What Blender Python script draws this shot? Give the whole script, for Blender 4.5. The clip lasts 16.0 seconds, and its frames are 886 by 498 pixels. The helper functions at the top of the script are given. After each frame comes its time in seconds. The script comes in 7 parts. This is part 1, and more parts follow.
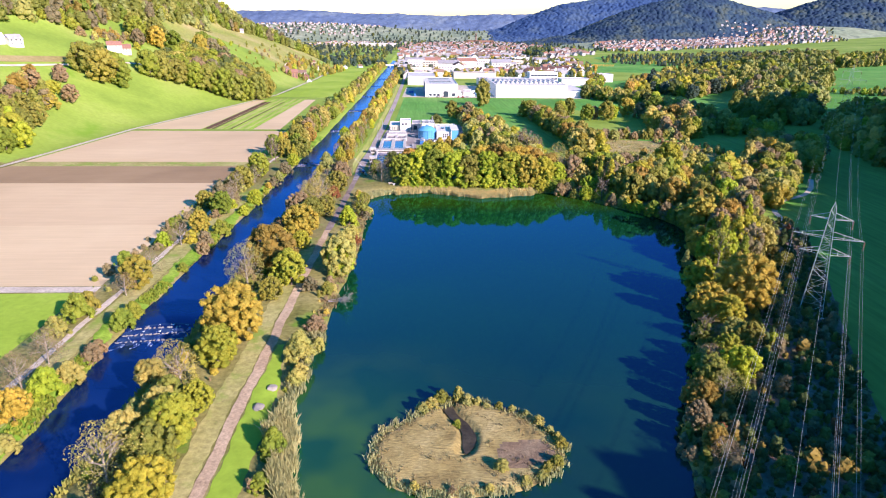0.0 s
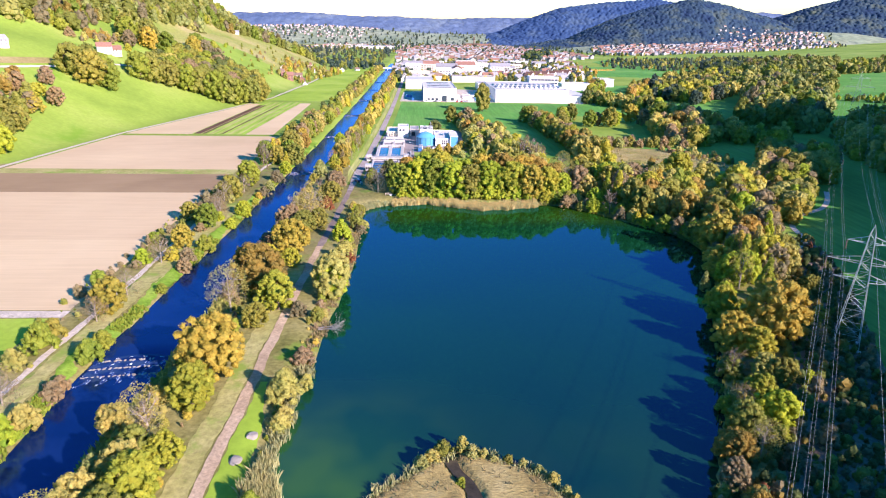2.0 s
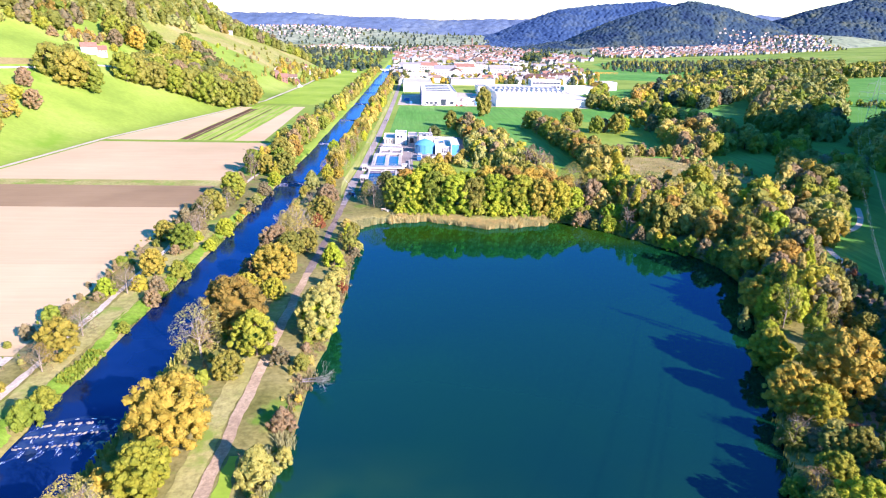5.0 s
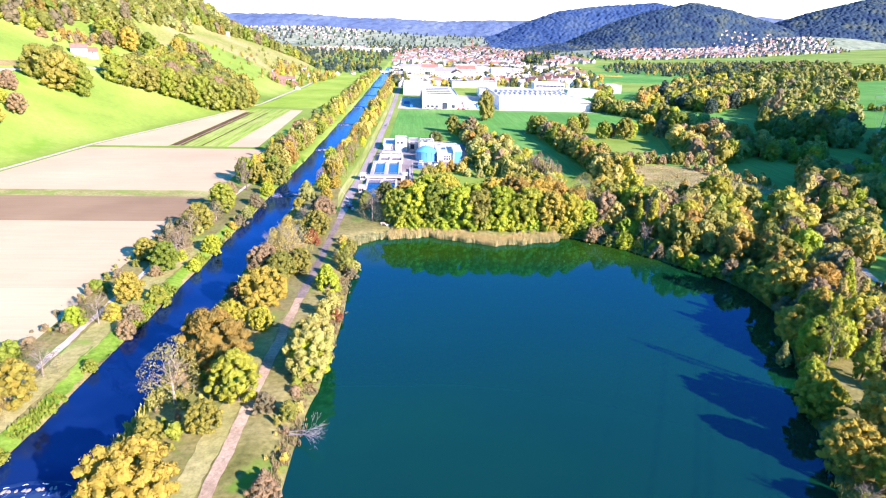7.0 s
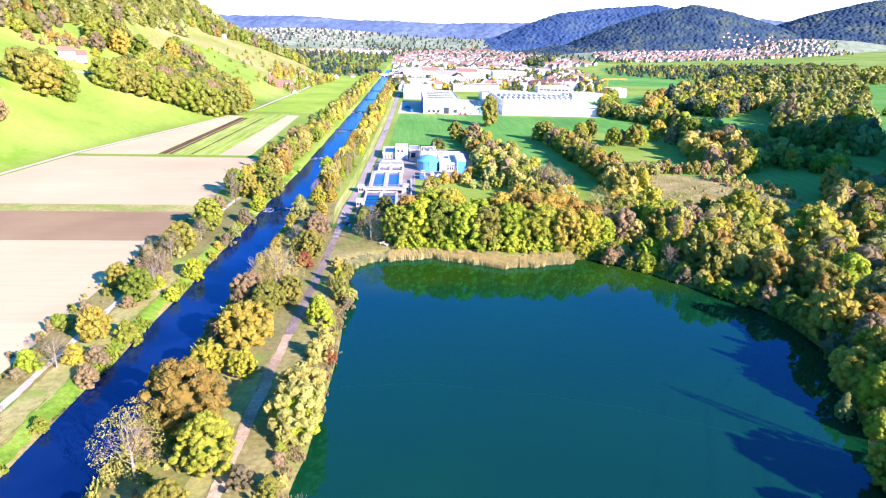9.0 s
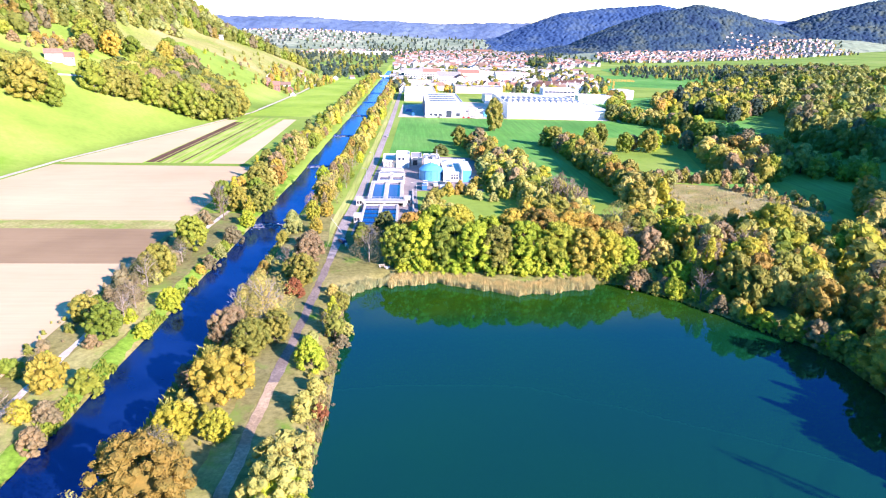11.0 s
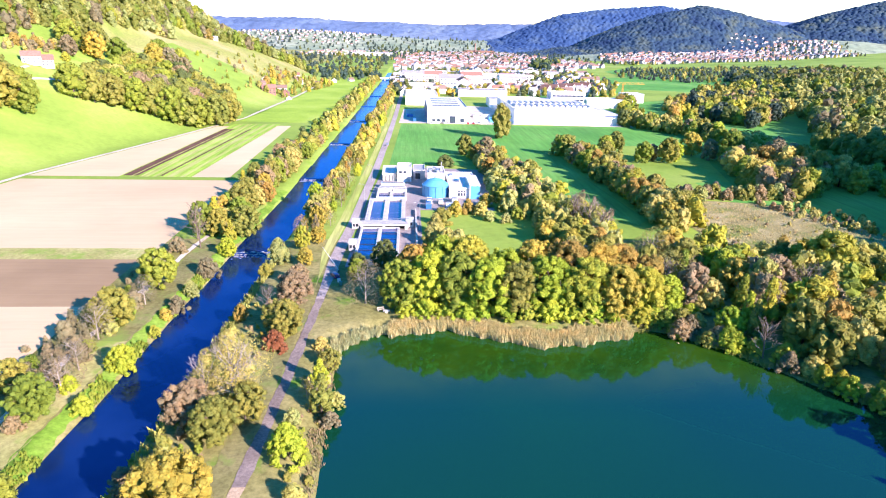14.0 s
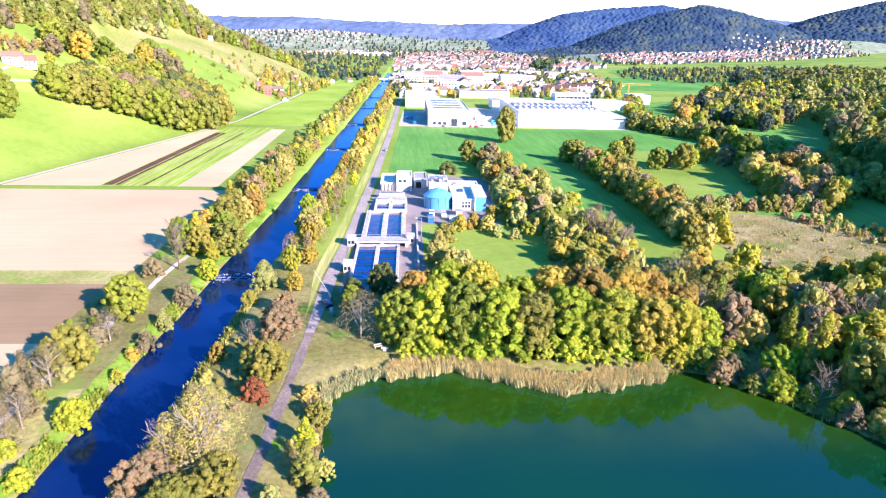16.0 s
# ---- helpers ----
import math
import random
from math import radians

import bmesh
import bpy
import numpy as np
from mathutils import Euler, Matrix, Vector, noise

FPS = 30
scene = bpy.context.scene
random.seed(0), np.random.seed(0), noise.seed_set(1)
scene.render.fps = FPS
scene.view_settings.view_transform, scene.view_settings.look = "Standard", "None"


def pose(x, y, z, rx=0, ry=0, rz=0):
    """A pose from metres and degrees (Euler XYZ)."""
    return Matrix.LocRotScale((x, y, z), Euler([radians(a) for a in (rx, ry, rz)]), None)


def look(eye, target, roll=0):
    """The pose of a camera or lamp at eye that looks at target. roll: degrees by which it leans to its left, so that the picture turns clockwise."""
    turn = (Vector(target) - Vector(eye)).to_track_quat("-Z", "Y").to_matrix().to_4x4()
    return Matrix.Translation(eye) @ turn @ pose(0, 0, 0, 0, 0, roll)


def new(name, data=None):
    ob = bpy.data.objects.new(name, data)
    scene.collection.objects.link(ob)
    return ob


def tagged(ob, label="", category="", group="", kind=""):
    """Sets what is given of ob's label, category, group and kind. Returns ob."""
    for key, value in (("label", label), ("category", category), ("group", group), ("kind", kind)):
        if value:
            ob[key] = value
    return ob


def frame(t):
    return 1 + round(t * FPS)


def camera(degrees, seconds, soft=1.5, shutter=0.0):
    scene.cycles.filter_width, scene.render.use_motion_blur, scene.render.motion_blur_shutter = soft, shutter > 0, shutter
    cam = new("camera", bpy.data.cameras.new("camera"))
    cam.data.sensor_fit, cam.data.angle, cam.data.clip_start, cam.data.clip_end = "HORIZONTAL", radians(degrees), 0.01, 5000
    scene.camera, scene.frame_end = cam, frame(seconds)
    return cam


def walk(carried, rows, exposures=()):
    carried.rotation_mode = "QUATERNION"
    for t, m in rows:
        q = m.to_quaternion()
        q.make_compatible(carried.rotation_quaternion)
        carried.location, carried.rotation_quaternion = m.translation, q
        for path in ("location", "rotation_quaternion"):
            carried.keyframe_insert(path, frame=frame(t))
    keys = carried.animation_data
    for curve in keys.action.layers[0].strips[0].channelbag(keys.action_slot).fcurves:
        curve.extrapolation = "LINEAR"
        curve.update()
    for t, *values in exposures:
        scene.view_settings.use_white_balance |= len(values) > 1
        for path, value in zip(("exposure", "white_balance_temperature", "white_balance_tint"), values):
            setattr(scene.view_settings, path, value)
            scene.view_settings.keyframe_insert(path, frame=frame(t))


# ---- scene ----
cam = camera(71.0, 16.0, soft=1.1)
PATH = [
    (0, (2.041, -2.47, 71.315), (2.135, -0.588, 70.645), 0.6),
    (0.5, (1.899, 1.221, 71.371), (1.996, 3.103, 70.701), 0.7),
    (1, (1.765, 5.07, 71.504), (1.866, 6.953, 70.836), 0.8),
    (1.5, (1.666, 8.824, 71.459), (1.769, 10.708, 70.794), 0.9),
    (2, (1.618, 12.674, 71.416), (1.723, 14.559, 70.754), 1.0),
    (2.5, (1.397, 16.487, 71.427), (1.505, 18.37, 70.764), 1.1),
    (3, (1.366, 20.302, 71.412), (1.477, 22.186, 70.75), 1.2),
    (3.5, (1.324, 24.134, 71.471), (1.435, 26.019, 70.811), 1.2),
    (4, (1.201, 28.302, 71.44), (1.314, 30.187, 70.781), 1.2),
    (6.5, (0.527, 49.352, 71.808), (0.644, 51.237, 71.15), 1.4),
    (7, (0.396, 54.152, 71.842), (0.513, 56.038, 71.187), 1.4),
    (7.5, (0.182, 59.224, 71.881), (0.3, 61.11, 71.226), 1.5),
    (8, (-0.064, 64.398, 71.898), (0.055, 66.285, 71.247), 1.5),
    (8.5, (-0.204, 69.696, 72.04), (-0.085, 71.583, 71.389), 1.5),
    (9, (-0.27, 74.776, 72.06), (-0.152, 76.664, 71.411), 1.4),
    (11.5, (-0.649, 101.631, 72.406), (-0.534, 103.52, 71.759), 1.3),
    (12, (-0.681, 106.702, 72.541), (-0.566, 108.592, 71.895), 1.3),
    (12.5, (-0.904, 112.259, 72.608), (-0.789, 114.148, 71.962), 1.3),
    (13, (-1.198, 117.83, 72.569), (-1.083, 119.719, 71.924), 1.3),
    (13.5, (-1.353, 123.144, 72.472), (-1.238, 125.034, 71.827), 1.3),
    (14, (-1.422, 128.545, 72.481), (-1.308, 130.434, 71.836), 1.3),
    (14.5, (-1.558, 133.78, 72.521), (-1.443, 135.67, 71.877), 1.3),
    (15, (-1.671, 139.153, 72.509), (-1.556, 141.042, 71.864), 1.3),
    (15.5, (-1.687, 144.492, 72.416), (-1.57, 146.381, 71.769), 1.3),
    (16, (-1.838, 150.06, 72.415), (-1.722, 151.949, 71.769), 1.3),
]
walk(cam, [(t, look(eye, target, roll)) for t, eye, target, roll in PATH],
     exposures=[(0, 0.87, 6600, 37), (3.5, 1.08, 6450, 38), (8, 1.43, 6300, 38), (16, 1.38, 6280, 37)])

# ---------------------------------------------------------------- light
SUN_AZ = radians(136)          # from +y towards +x: the sun stands behind and to the right
SUN_EL = radians(24)
world = bpy.data.worlds.new("sky")
scene.world = world
world.use_nodes = True
wn = world.node_tree.nodes
sky = wn.new("ShaderNodeTexSky")
sky.sky_type = "NISHITA"
sky.sun_disc = False
sky.sun_elevation = SUN_EL
sky.sun_rotation = SUN_AZ
sky.air_density = 1.0
sky.ozone_density = 2.0
sky.dust_density = 0.15
wn["Background"].inputs[1].default_value = 0.128
rich = wn.new("ShaderNodeHueSaturation")
rich.inputs["Saturation"].default_value = 1.85
world.node_tree.links.new(sky.outputs[0], rich.inputs["Color"])
world.node_tree.links.new(rich.outputs[0], wn["Background"].inputs[0])
sun_data = bpy.data.lights.new("sun", "SUN")
sun_data.energy = 5.0
sun_data.angle = radians(0.6)
sun_data.color = (1.0, 0.93, 0.80)
sun = new("sun", sun_data)
toward = Vector((math.sin(SUN_AZ) * math.cos(SUN_EL), math.cos(SUN_AZ) * math.cos(SUN_EL), math.sin(SUN_EL)))
sun.matrix_world = look(toward * 400, (0, 0, 0))

# ---------------------------------------------------------------- materials
def material(name, rough=0.8, spec=0.3):
    m = bpy.data.materials.new(name)
    m.use_nodes = True
    p = m.node_tree.nodes["Principled BSDF"]
    p.inputs["Roughness"].default_value = rough
    p.inputs["Specular IOR Level"].default_value = spec
    return m, m.node_tree, p


def node(nt, kind, **values):
    n = nt.nodes.new(kind)
    for key, v in values.items():
        n.inputs[key].default_value = v
    return n


def ramp(nt, source, stops):
    r = nt.nodes.new("ShaderNodeValToRGB")
    els = r.color_ramp.elements
    while len(els) < len(stops):
        els.new(0.5)
    for e, (at, c) in zip(els, stops):
        e.position, e.color = at, (*c, 1)
    nt.links.new(source, r.inputs[0])
    return r.outputs[0]


def mixed(nt, fac, a, b, mode="MIX"):
    n = nt.nodes.new("ShaderNodeMix")
    n.data_type, n.blend_type = "RGBA", mode
    for socket, v in ((n.inputs[0], fac), (n.inputs[6], a), (n.inputs[7], b)):
        if isinstance(v, (int, float)):
            socket.default_value = v
        elif isinstance(v, tuple):
            socket.default_value = (*v, 1)
        else:
            nt.links.new(v, socket)
    return n.outputs[2]


def noise_of(nt, scale, detail=4.0, rough=0.6, stretch=None):
    pos = nt.nodes.new("ShaderNodeNewGeometry").outputs["Position"]
    if stretch:
        mp = nt.nodes.new("ShaderNodeMapping")
        mp.inputs["Scale"].default_value = stretch[:3]
        if len(stretch) > 3:
            mp.inputs["Rotation"].default_value = (0, 0, stretch[3])
        nt.links.new(pos, mp.inputs[0])
        pos = mp.outputs[0]
    n = node(nt, "ShaderNodeTexNoise", Scale=scale, Detail=detail, Roughness=rough)
    nt.links.new(pos, n.inputs["Vector"])
    return n.outputs["Fac"]


def relief(nt, p, height, strength, distance):
    b = node(nt, "ShaderNodeBump", Strength=strength, Distance=distance)
    nt.links.new(height, b.inputs["Height"])
    nt.links.new(b.outputs[0], p.inputs["Normal"])


def patchy(name, dark, mid, light, big=0.03, small=0.9, rough=0.9, bump=0.25, depth=0.2, stretch=None, fleck=None, soft=1.0):
    """A ground or wall surface: broad patches, fine grain and relief."""
    m, nt, p = material(name, rough, 0.15)
    broad = ramp(nt, noise_of(nt, big, 5), ((0.3, dark), (0.5, mid), (0.72, light)))
    fine = noise_of(nt, small, 6, 0.7, stretch)
    grain = ramp(nt, fine, ((0.3, (1 - 0.38 * soft,) * 3), (0.7, (1 + 0.25 * soft,) * 3)))
    c = mixed(nt, 1.0, broad, grain, "MULTIPLY")
    if fleck:
        f = ramp(nt, noise_of(nt, fleck[1], 6, 0.65), ((fleck[2], (0, 0, 0)), (fleck[2] + 0.12, (1, 1, 1))))
        c = mixed(nt, f, c, fleck[0])
    nt.links.new(c, p.inputs["Base Color"])
    relief(nt, p, fine, bump, depth)
    return m


def foliage(name, shade, body, tip, through_light=0.22):
    """Waxy leaves: varies from tree to tree, from clump to clump and a little from spray to spray."""
    m, nt, p = material(name, 0.6, 0.18)
    info = nt.nodes.new("ShaderNodeObjectInfo")
    geo = nt.nodes.new("ShaderNodeNewGeometry")
    sprays = ramp(nt, geo.outputs["Random Per Island"], ((0.0, shade), (0.5, body), (1.0, tip)))
    c = mixed(nt, 0.68, sprays, body)
    trees = ramp(nt, info.outputs["Random"], ((0.0, (0.70, 0.80, 0.70)), (0.35, (1.08, 1.0, 0.9)), (0.6, (0.86, 0.98, 0.85)), (1.0, (1.25, 1.12, 0.90))))
    c = mixed(nt, 1.0, c, trees, "MULTIPLY")
    clumps = ramp(nt, noise_of(nt, 0.42, 3), ((0.3, (0.72, 0.82, 0.75)), (0.7, (1.24, 1.14, 1.0))))
    c = mixed(nt, 1.0, c, clumps, "MULTIPLY")
    speck = noise_of(nt, 2.6, 4, 0.75)
    c = mixed(nt, 1.0, c, ramp(nt, speck, ((0.32, (0.80, 0.82, 0.78)), (0.52, (1.02, 1.02, 1.02)), (0.72, (1.18, 1.17, 1.12)))), "MULTIPLY")
    bump = node(nt, "ShaderNodeBump", Strength=0.5, Distance=0.3)
    nt.links.new(speck, bump.inputs["Height"])
    nt.links.new(bump.outputs[0], p.inputs["Normal"])
    nt.links.new(c, p.inputs["Base Color"])
    t = nt.nodes.new("ShaderNodeBsdfTranslucent")
    mix = node(nt, "ShaderNodeMixShader", Fac=through_light)
    nt.links.new(c, t.inputs[0])
    nt.links.new(p.outputs[0], mix.inputs[1])
    nt.links.new(t.outputs[0], mix.inputs[2])
    nt.links.new(mix.outputs[0], nt.nodes["Material Output"].inputs[0])
    return m


def plain(name, color, rough=0.6, metal=0.0, spec=0.4, grime=0.25, scale=0.6):
    m, nt, p = material(name, rough, spec)
    p.inputs["Metallic"].default_value = metal
    low = tuple(v * (1 - grime) for v in color)
    high = tuple(min(1, v * (1 + grime * 0.4)) for v in color)
    c = ramp(nt, noise_of(nt, scale, 6, 0.65), ((0.3, low), (0.62, high)))
    info = nt.nodes.new("ShaderNodeObjectInfo")
    tone = ramp(nt, info.outputs["Random"], ((0.0, (0.85, 0.85, 0.85)), (1.0, (1.1, 1.1, 1.1))))
    nt.links.new(mixed(nt, 1.0, c, tone, "MULTIPLY"), p.inputs["Base Color"])
    return m


def water(name, deep, shallow, big, ripple, rough=0.04, low=0.42, high=0.62):
    m, nt, p = material(name, rough, 0.5)
    p.inputs["IOR"].default_value = 1.5
    c = ramp(nt, noise_of(nt, big, 3, 0.5), ((low, deep), (high, shallow)))
    nt.links.new(c, p.inputs["Base Color"])
    relief(nt, p, noise_of(nt, ripple, 3, 0.5), 0.06, 0.05)
    return m


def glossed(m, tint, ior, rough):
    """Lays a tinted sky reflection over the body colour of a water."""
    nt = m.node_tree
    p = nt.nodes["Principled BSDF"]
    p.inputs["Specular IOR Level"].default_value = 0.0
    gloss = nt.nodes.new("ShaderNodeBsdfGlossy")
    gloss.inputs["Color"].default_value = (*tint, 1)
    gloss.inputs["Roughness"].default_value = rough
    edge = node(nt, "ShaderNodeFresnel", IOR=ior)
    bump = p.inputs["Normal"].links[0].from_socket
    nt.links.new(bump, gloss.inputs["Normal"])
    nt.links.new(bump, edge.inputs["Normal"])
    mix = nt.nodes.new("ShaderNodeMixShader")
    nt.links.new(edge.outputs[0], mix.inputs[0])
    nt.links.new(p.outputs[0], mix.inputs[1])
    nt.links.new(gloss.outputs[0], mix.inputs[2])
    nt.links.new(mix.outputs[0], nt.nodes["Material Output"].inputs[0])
    return m


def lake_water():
    """Deep blue open water, darker to the south, green over the shoals; tree reflections painted green under the north
    shore.
    """
    m = water("lake_water", (0.0, 0.046, 0.018), (0.0, 0.053, 0.014), 0.012, 0.5, 0.03)
    nt = m.node_tree
    p = nt.nodes["Principled BSDF"]
    pos = nt.nodes.new("ShaderNodeSeparateXYZ")
    nt.links.new(nt.nodes.new("ShaderNodeNewGeometry").outputs["Position"], pos.inputs[0])

    def run(a, b, lo, hi):
        n = nt.nodes.new("ShaderNodeMapRange")
        n.interpolation_type = "SMOOTHSTEP"
        for k, v in enumerate((a, b, lo, hi)):
            n.inputs[k + 1].default_value = v
        nt.links.new(pos.outputs[1], n.inputs[0])
        return n.outputs[0]

    south_body = ramp(nt, noise_of(nt, 0.03, 3), ((0.35, (0.0, 0.027, 0.027)), (0.65, (0.0002, 0.036, 0.022))))
    c = mixed(nt, run(78.0, 175.0, 1.0, 0.0), p.inputs["Base Color"].links[0].from_socket, south_body)
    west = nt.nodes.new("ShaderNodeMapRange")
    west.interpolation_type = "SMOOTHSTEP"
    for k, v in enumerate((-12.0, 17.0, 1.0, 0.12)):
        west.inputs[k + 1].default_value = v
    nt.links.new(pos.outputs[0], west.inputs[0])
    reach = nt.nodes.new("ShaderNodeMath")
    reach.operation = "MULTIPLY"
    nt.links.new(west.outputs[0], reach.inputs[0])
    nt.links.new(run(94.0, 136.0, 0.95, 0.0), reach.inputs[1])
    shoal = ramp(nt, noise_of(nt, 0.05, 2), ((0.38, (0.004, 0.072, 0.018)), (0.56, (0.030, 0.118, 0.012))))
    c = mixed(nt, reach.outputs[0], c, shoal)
    # Green painted into the body colour for the mirrored north shore trees.
    tree_reflection = ramp(nt, noise_of(nt, 0.05, 3), ((0.35, (0.010, 0.058, 0.005)), (0.65, (0.026, 0.080, 0.003))))
    c = mixed(nt, run(238.0, 259.0, 0.0, 0.95), c, tree_reflection)
    nt.links.new(c, p.inputs["Base Color"])
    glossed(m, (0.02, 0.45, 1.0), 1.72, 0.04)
    return m


LUSH = patchy("lush_weeds", (0.10, 0.20, 0.02), (0.17, 0.32, 0.03), (0.27, 0.40, 0.06), 0.12, 0.9, bump=0.6, depth=0.4)
VINES = patchy("vine_rows", (0.24, 0.22, 0.07), (0.34, 0.28, 0.12), (0.40, 0.33, 0.16), 0.05, 0.9, stretch=(0.1, 1.6, 1.0, 0.4))
GRASS = patchy("grass", (0.180, 0.182, 0.046), (0.280, 0.258, 0.086), (0.365, 0.325, 0.140), 0.05, 0.8, fleck=((0.12, 0.27, 0.02), 0.07, 0.56))
MEADOW = patchy("meadow", (0.145, 0.25, 0.033), (0.25, 0.37, 0.055), (0.385, 0.45, 0.115), 0.010, 0.35, bump=0.06, fleck=((0.17, 0.32, 0.030), 0.02, 0.56), soft=0.35)
MEADOW_COOL = patchy("meadow_cool", (0.065, 0.255, 0.042), (0.105, 0.335, 0.056), (0.18, 0.39, 0.085), 0.012, 0.5, bump=0.12, stretch=(1.0, 0.06, 1.0, 0.12), soft=0.7)
# Dry grass of the northern dikes, its colour darkened for tree shade.
DRY_SHADED = patchy("shaded_dry_grass", (0.163, 0.163, 0.050), (0.237, 0.222, 0.083), (0.311, 0.277, 0.122), 0.08, 0.9, fleck=((0.20, 0.28, 0.06), 0.10, 0.51))
SLOPE = patchy("pasture_slope", (0.22, 0.30, 0.05), (0.34, 0.34, 0.10), (0.48, 0.40, 0.19), 0.014, 0.4)
SOIL_PALE = patchy("soil_pale", (0.581, 0.442, 0.258), (0.670, 0.515, 0.305), (0.736, 0.582, 0.353), 0.010, 0.7, bump=0.2, depth=0.15, stretch=(0.05, 1.2, 1.0, 0.03), soft=0.2)
SOIL_MID = patchy("soil_mid", (0.526, 0.392, 0.228), (0.615, 0.459, 0.271), (0.681, 0.526, 0.315), 0.010, 0.7, bump=0.2, depth=0.15, stretch=(0.05, 1.2, 1.0, 0.03), soft=0.2)
SOIL_DARK = patchy("soil_dark", (0.286, 0.194, 0.106), (0.354, 0.243, 0.133), (0.413, 0.292, 0.165), 0.015, 0.7, bump=0.2, depth=0.15, stretch=(0.05, 1.2, 1.0, 0.03), soft=0.2)
CROP = patchy("young_crop", (0.34, 0.42, 0.08), (0.44, 0.48, 0.13), (0.52, 0.52, 0.19), 0.02, 0.6, stretch=(1.2, 0.05, 1.0))
CROP_LIME = patchy("lime_crop", (0.22, 0.40, 0.04), (0.32, 0.50, 0.06), (0.42, 0.56, 0.10), 0.02, 0.6, stretch=(1.2, 0.05, 1.0))
FURROW = patchy("fresh_furrow", (0.10, 0.05, 0.035), (0.15, 0.075, 0.05), (0.20, 0.11, 0.07), 0.05, 0.8, stretch=(1.2, 0.05, 1.0))
MOWN = patchy("mown_meadow", (0.23, 0.38, 0.035), (0.31, 0.47, 0.050), (0.41, 0.53, 0.09), 0.02, 0.5, bump=0.06, soft=0.4)
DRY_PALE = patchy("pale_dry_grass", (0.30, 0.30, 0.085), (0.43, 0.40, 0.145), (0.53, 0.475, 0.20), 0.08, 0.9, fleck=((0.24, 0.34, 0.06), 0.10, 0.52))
GRAVEL_DARK = patchy("dark_gravel", (0.18, 0.14, 0.12), (0.26, 0.21, 0.185), (0.36, 0.29, 0.255), 0.12, 1.6)
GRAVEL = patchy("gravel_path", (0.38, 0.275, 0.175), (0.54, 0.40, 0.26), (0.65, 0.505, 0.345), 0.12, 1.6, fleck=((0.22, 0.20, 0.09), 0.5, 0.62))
LANE = patchy("pale_lane", (0.52, 0.45, 0.36), (0.63, 0.55, 0.45), (0.71, 0.63, 0.53), 0.1, 1.5, fleck=((0.26, 0.25, 0.11), 0.4, 0.60))
ROADWAY = patchy("pale_roadway", (0.34, 0.285, 0.26), (0.42, 0.355, 0.325), (0.49, 0.42, 0.38), 0.05, 1.2, bump=0.1)
ASPHALT = patchy("worn_asphalt", (0.26, 0.225, 0.215), (0.33, 0.285, 0.27), (0.39, 0.34, 0.32), 0.05, 1.2, bump=0.1)
BRUSH = patchy("brush_litter", (0.16, 0.11, 0.08), (0.27, 0.18, 0.13), (0.37, 0.26, 0.19), 0.12, 0.9, bump=0.8, depth=0.6)
MUD = patchy("wet_mud", (0.035, 0.030, 0.022), (0.06, 0.05, 0.035), (0.10, 0.085, 0.055), 0.3, 1.5, rough=0.45)
REED_GROUND = patchy("reed_litter", (0.27, 0.20, 0.075), (0.43, 0.335, 0.125), (0.54, 0.44, 0.19), 0.15, 1.3, bump=0.8, depth=0.4, stretch=(0.6, 2.2, 1.0, 0.55), soft=1.2, fleck=((0.20, 0.145, 0.085), 0.22, 0.60))
REED_DARK = patchy("dark_reed_litter", (0.17, 0.115, 0.07), (0.27, 0.19, 0.12), (0.37, 0.28, 0.17), 0.2, 1.5, bump=0.8, depth=0.4)
MARSH = patchy("marsh", (0.21, 0.19, 0.07), (0.33, 0.285, 0.12), (0.46, 0.40, 0.21), 0.08, 0.7, bump=0.5, depth=0.5, fleck=((0.16, 0.22, 0.04), 0.06, 0.52))
# Far hills and slopes: blue, pale haze mixed into the base colours.
FOREST_HAZED = patchy("hazed_forest", (0.014, 0.036, 0.088), (0.030, 0.066, 0.105), (0.095, 0.120, 0.085), 0.012, 0.10, bump=0.1, depth=1.0, soft=0.6)
FOREST_BLUE_HAZE = patchy("blue_haze_forest", (0.022, 0.058, 0.150), (0.036, 0.084, 0.190), (0.075, 0.125, 0.185), 0.01, 0.10, bump=0.1, depth=1.0, soft=0.6)
FOREST_HAZE = patchy("pale_haze_forest", (0.085, 0.135, 0.235), (0.115, 0.175, 0.285), (0.18, 0.24, 0.29), 0.004, 0.03, bump=0.6, depth=8.0, soft=0.7)
MEADOW_HAZED = patchy("hazed_meadow", (0.21, 0.28, 0.18), (0.30, 0.36, 0.23), (0.41, 0.43, 0.31), 0.006, 0.03, bump=0.1, fleck=((0.08, 0.13, 0.10), 0.012, 0.55))
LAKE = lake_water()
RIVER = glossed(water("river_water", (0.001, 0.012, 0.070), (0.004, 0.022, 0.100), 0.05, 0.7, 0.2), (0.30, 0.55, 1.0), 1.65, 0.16)
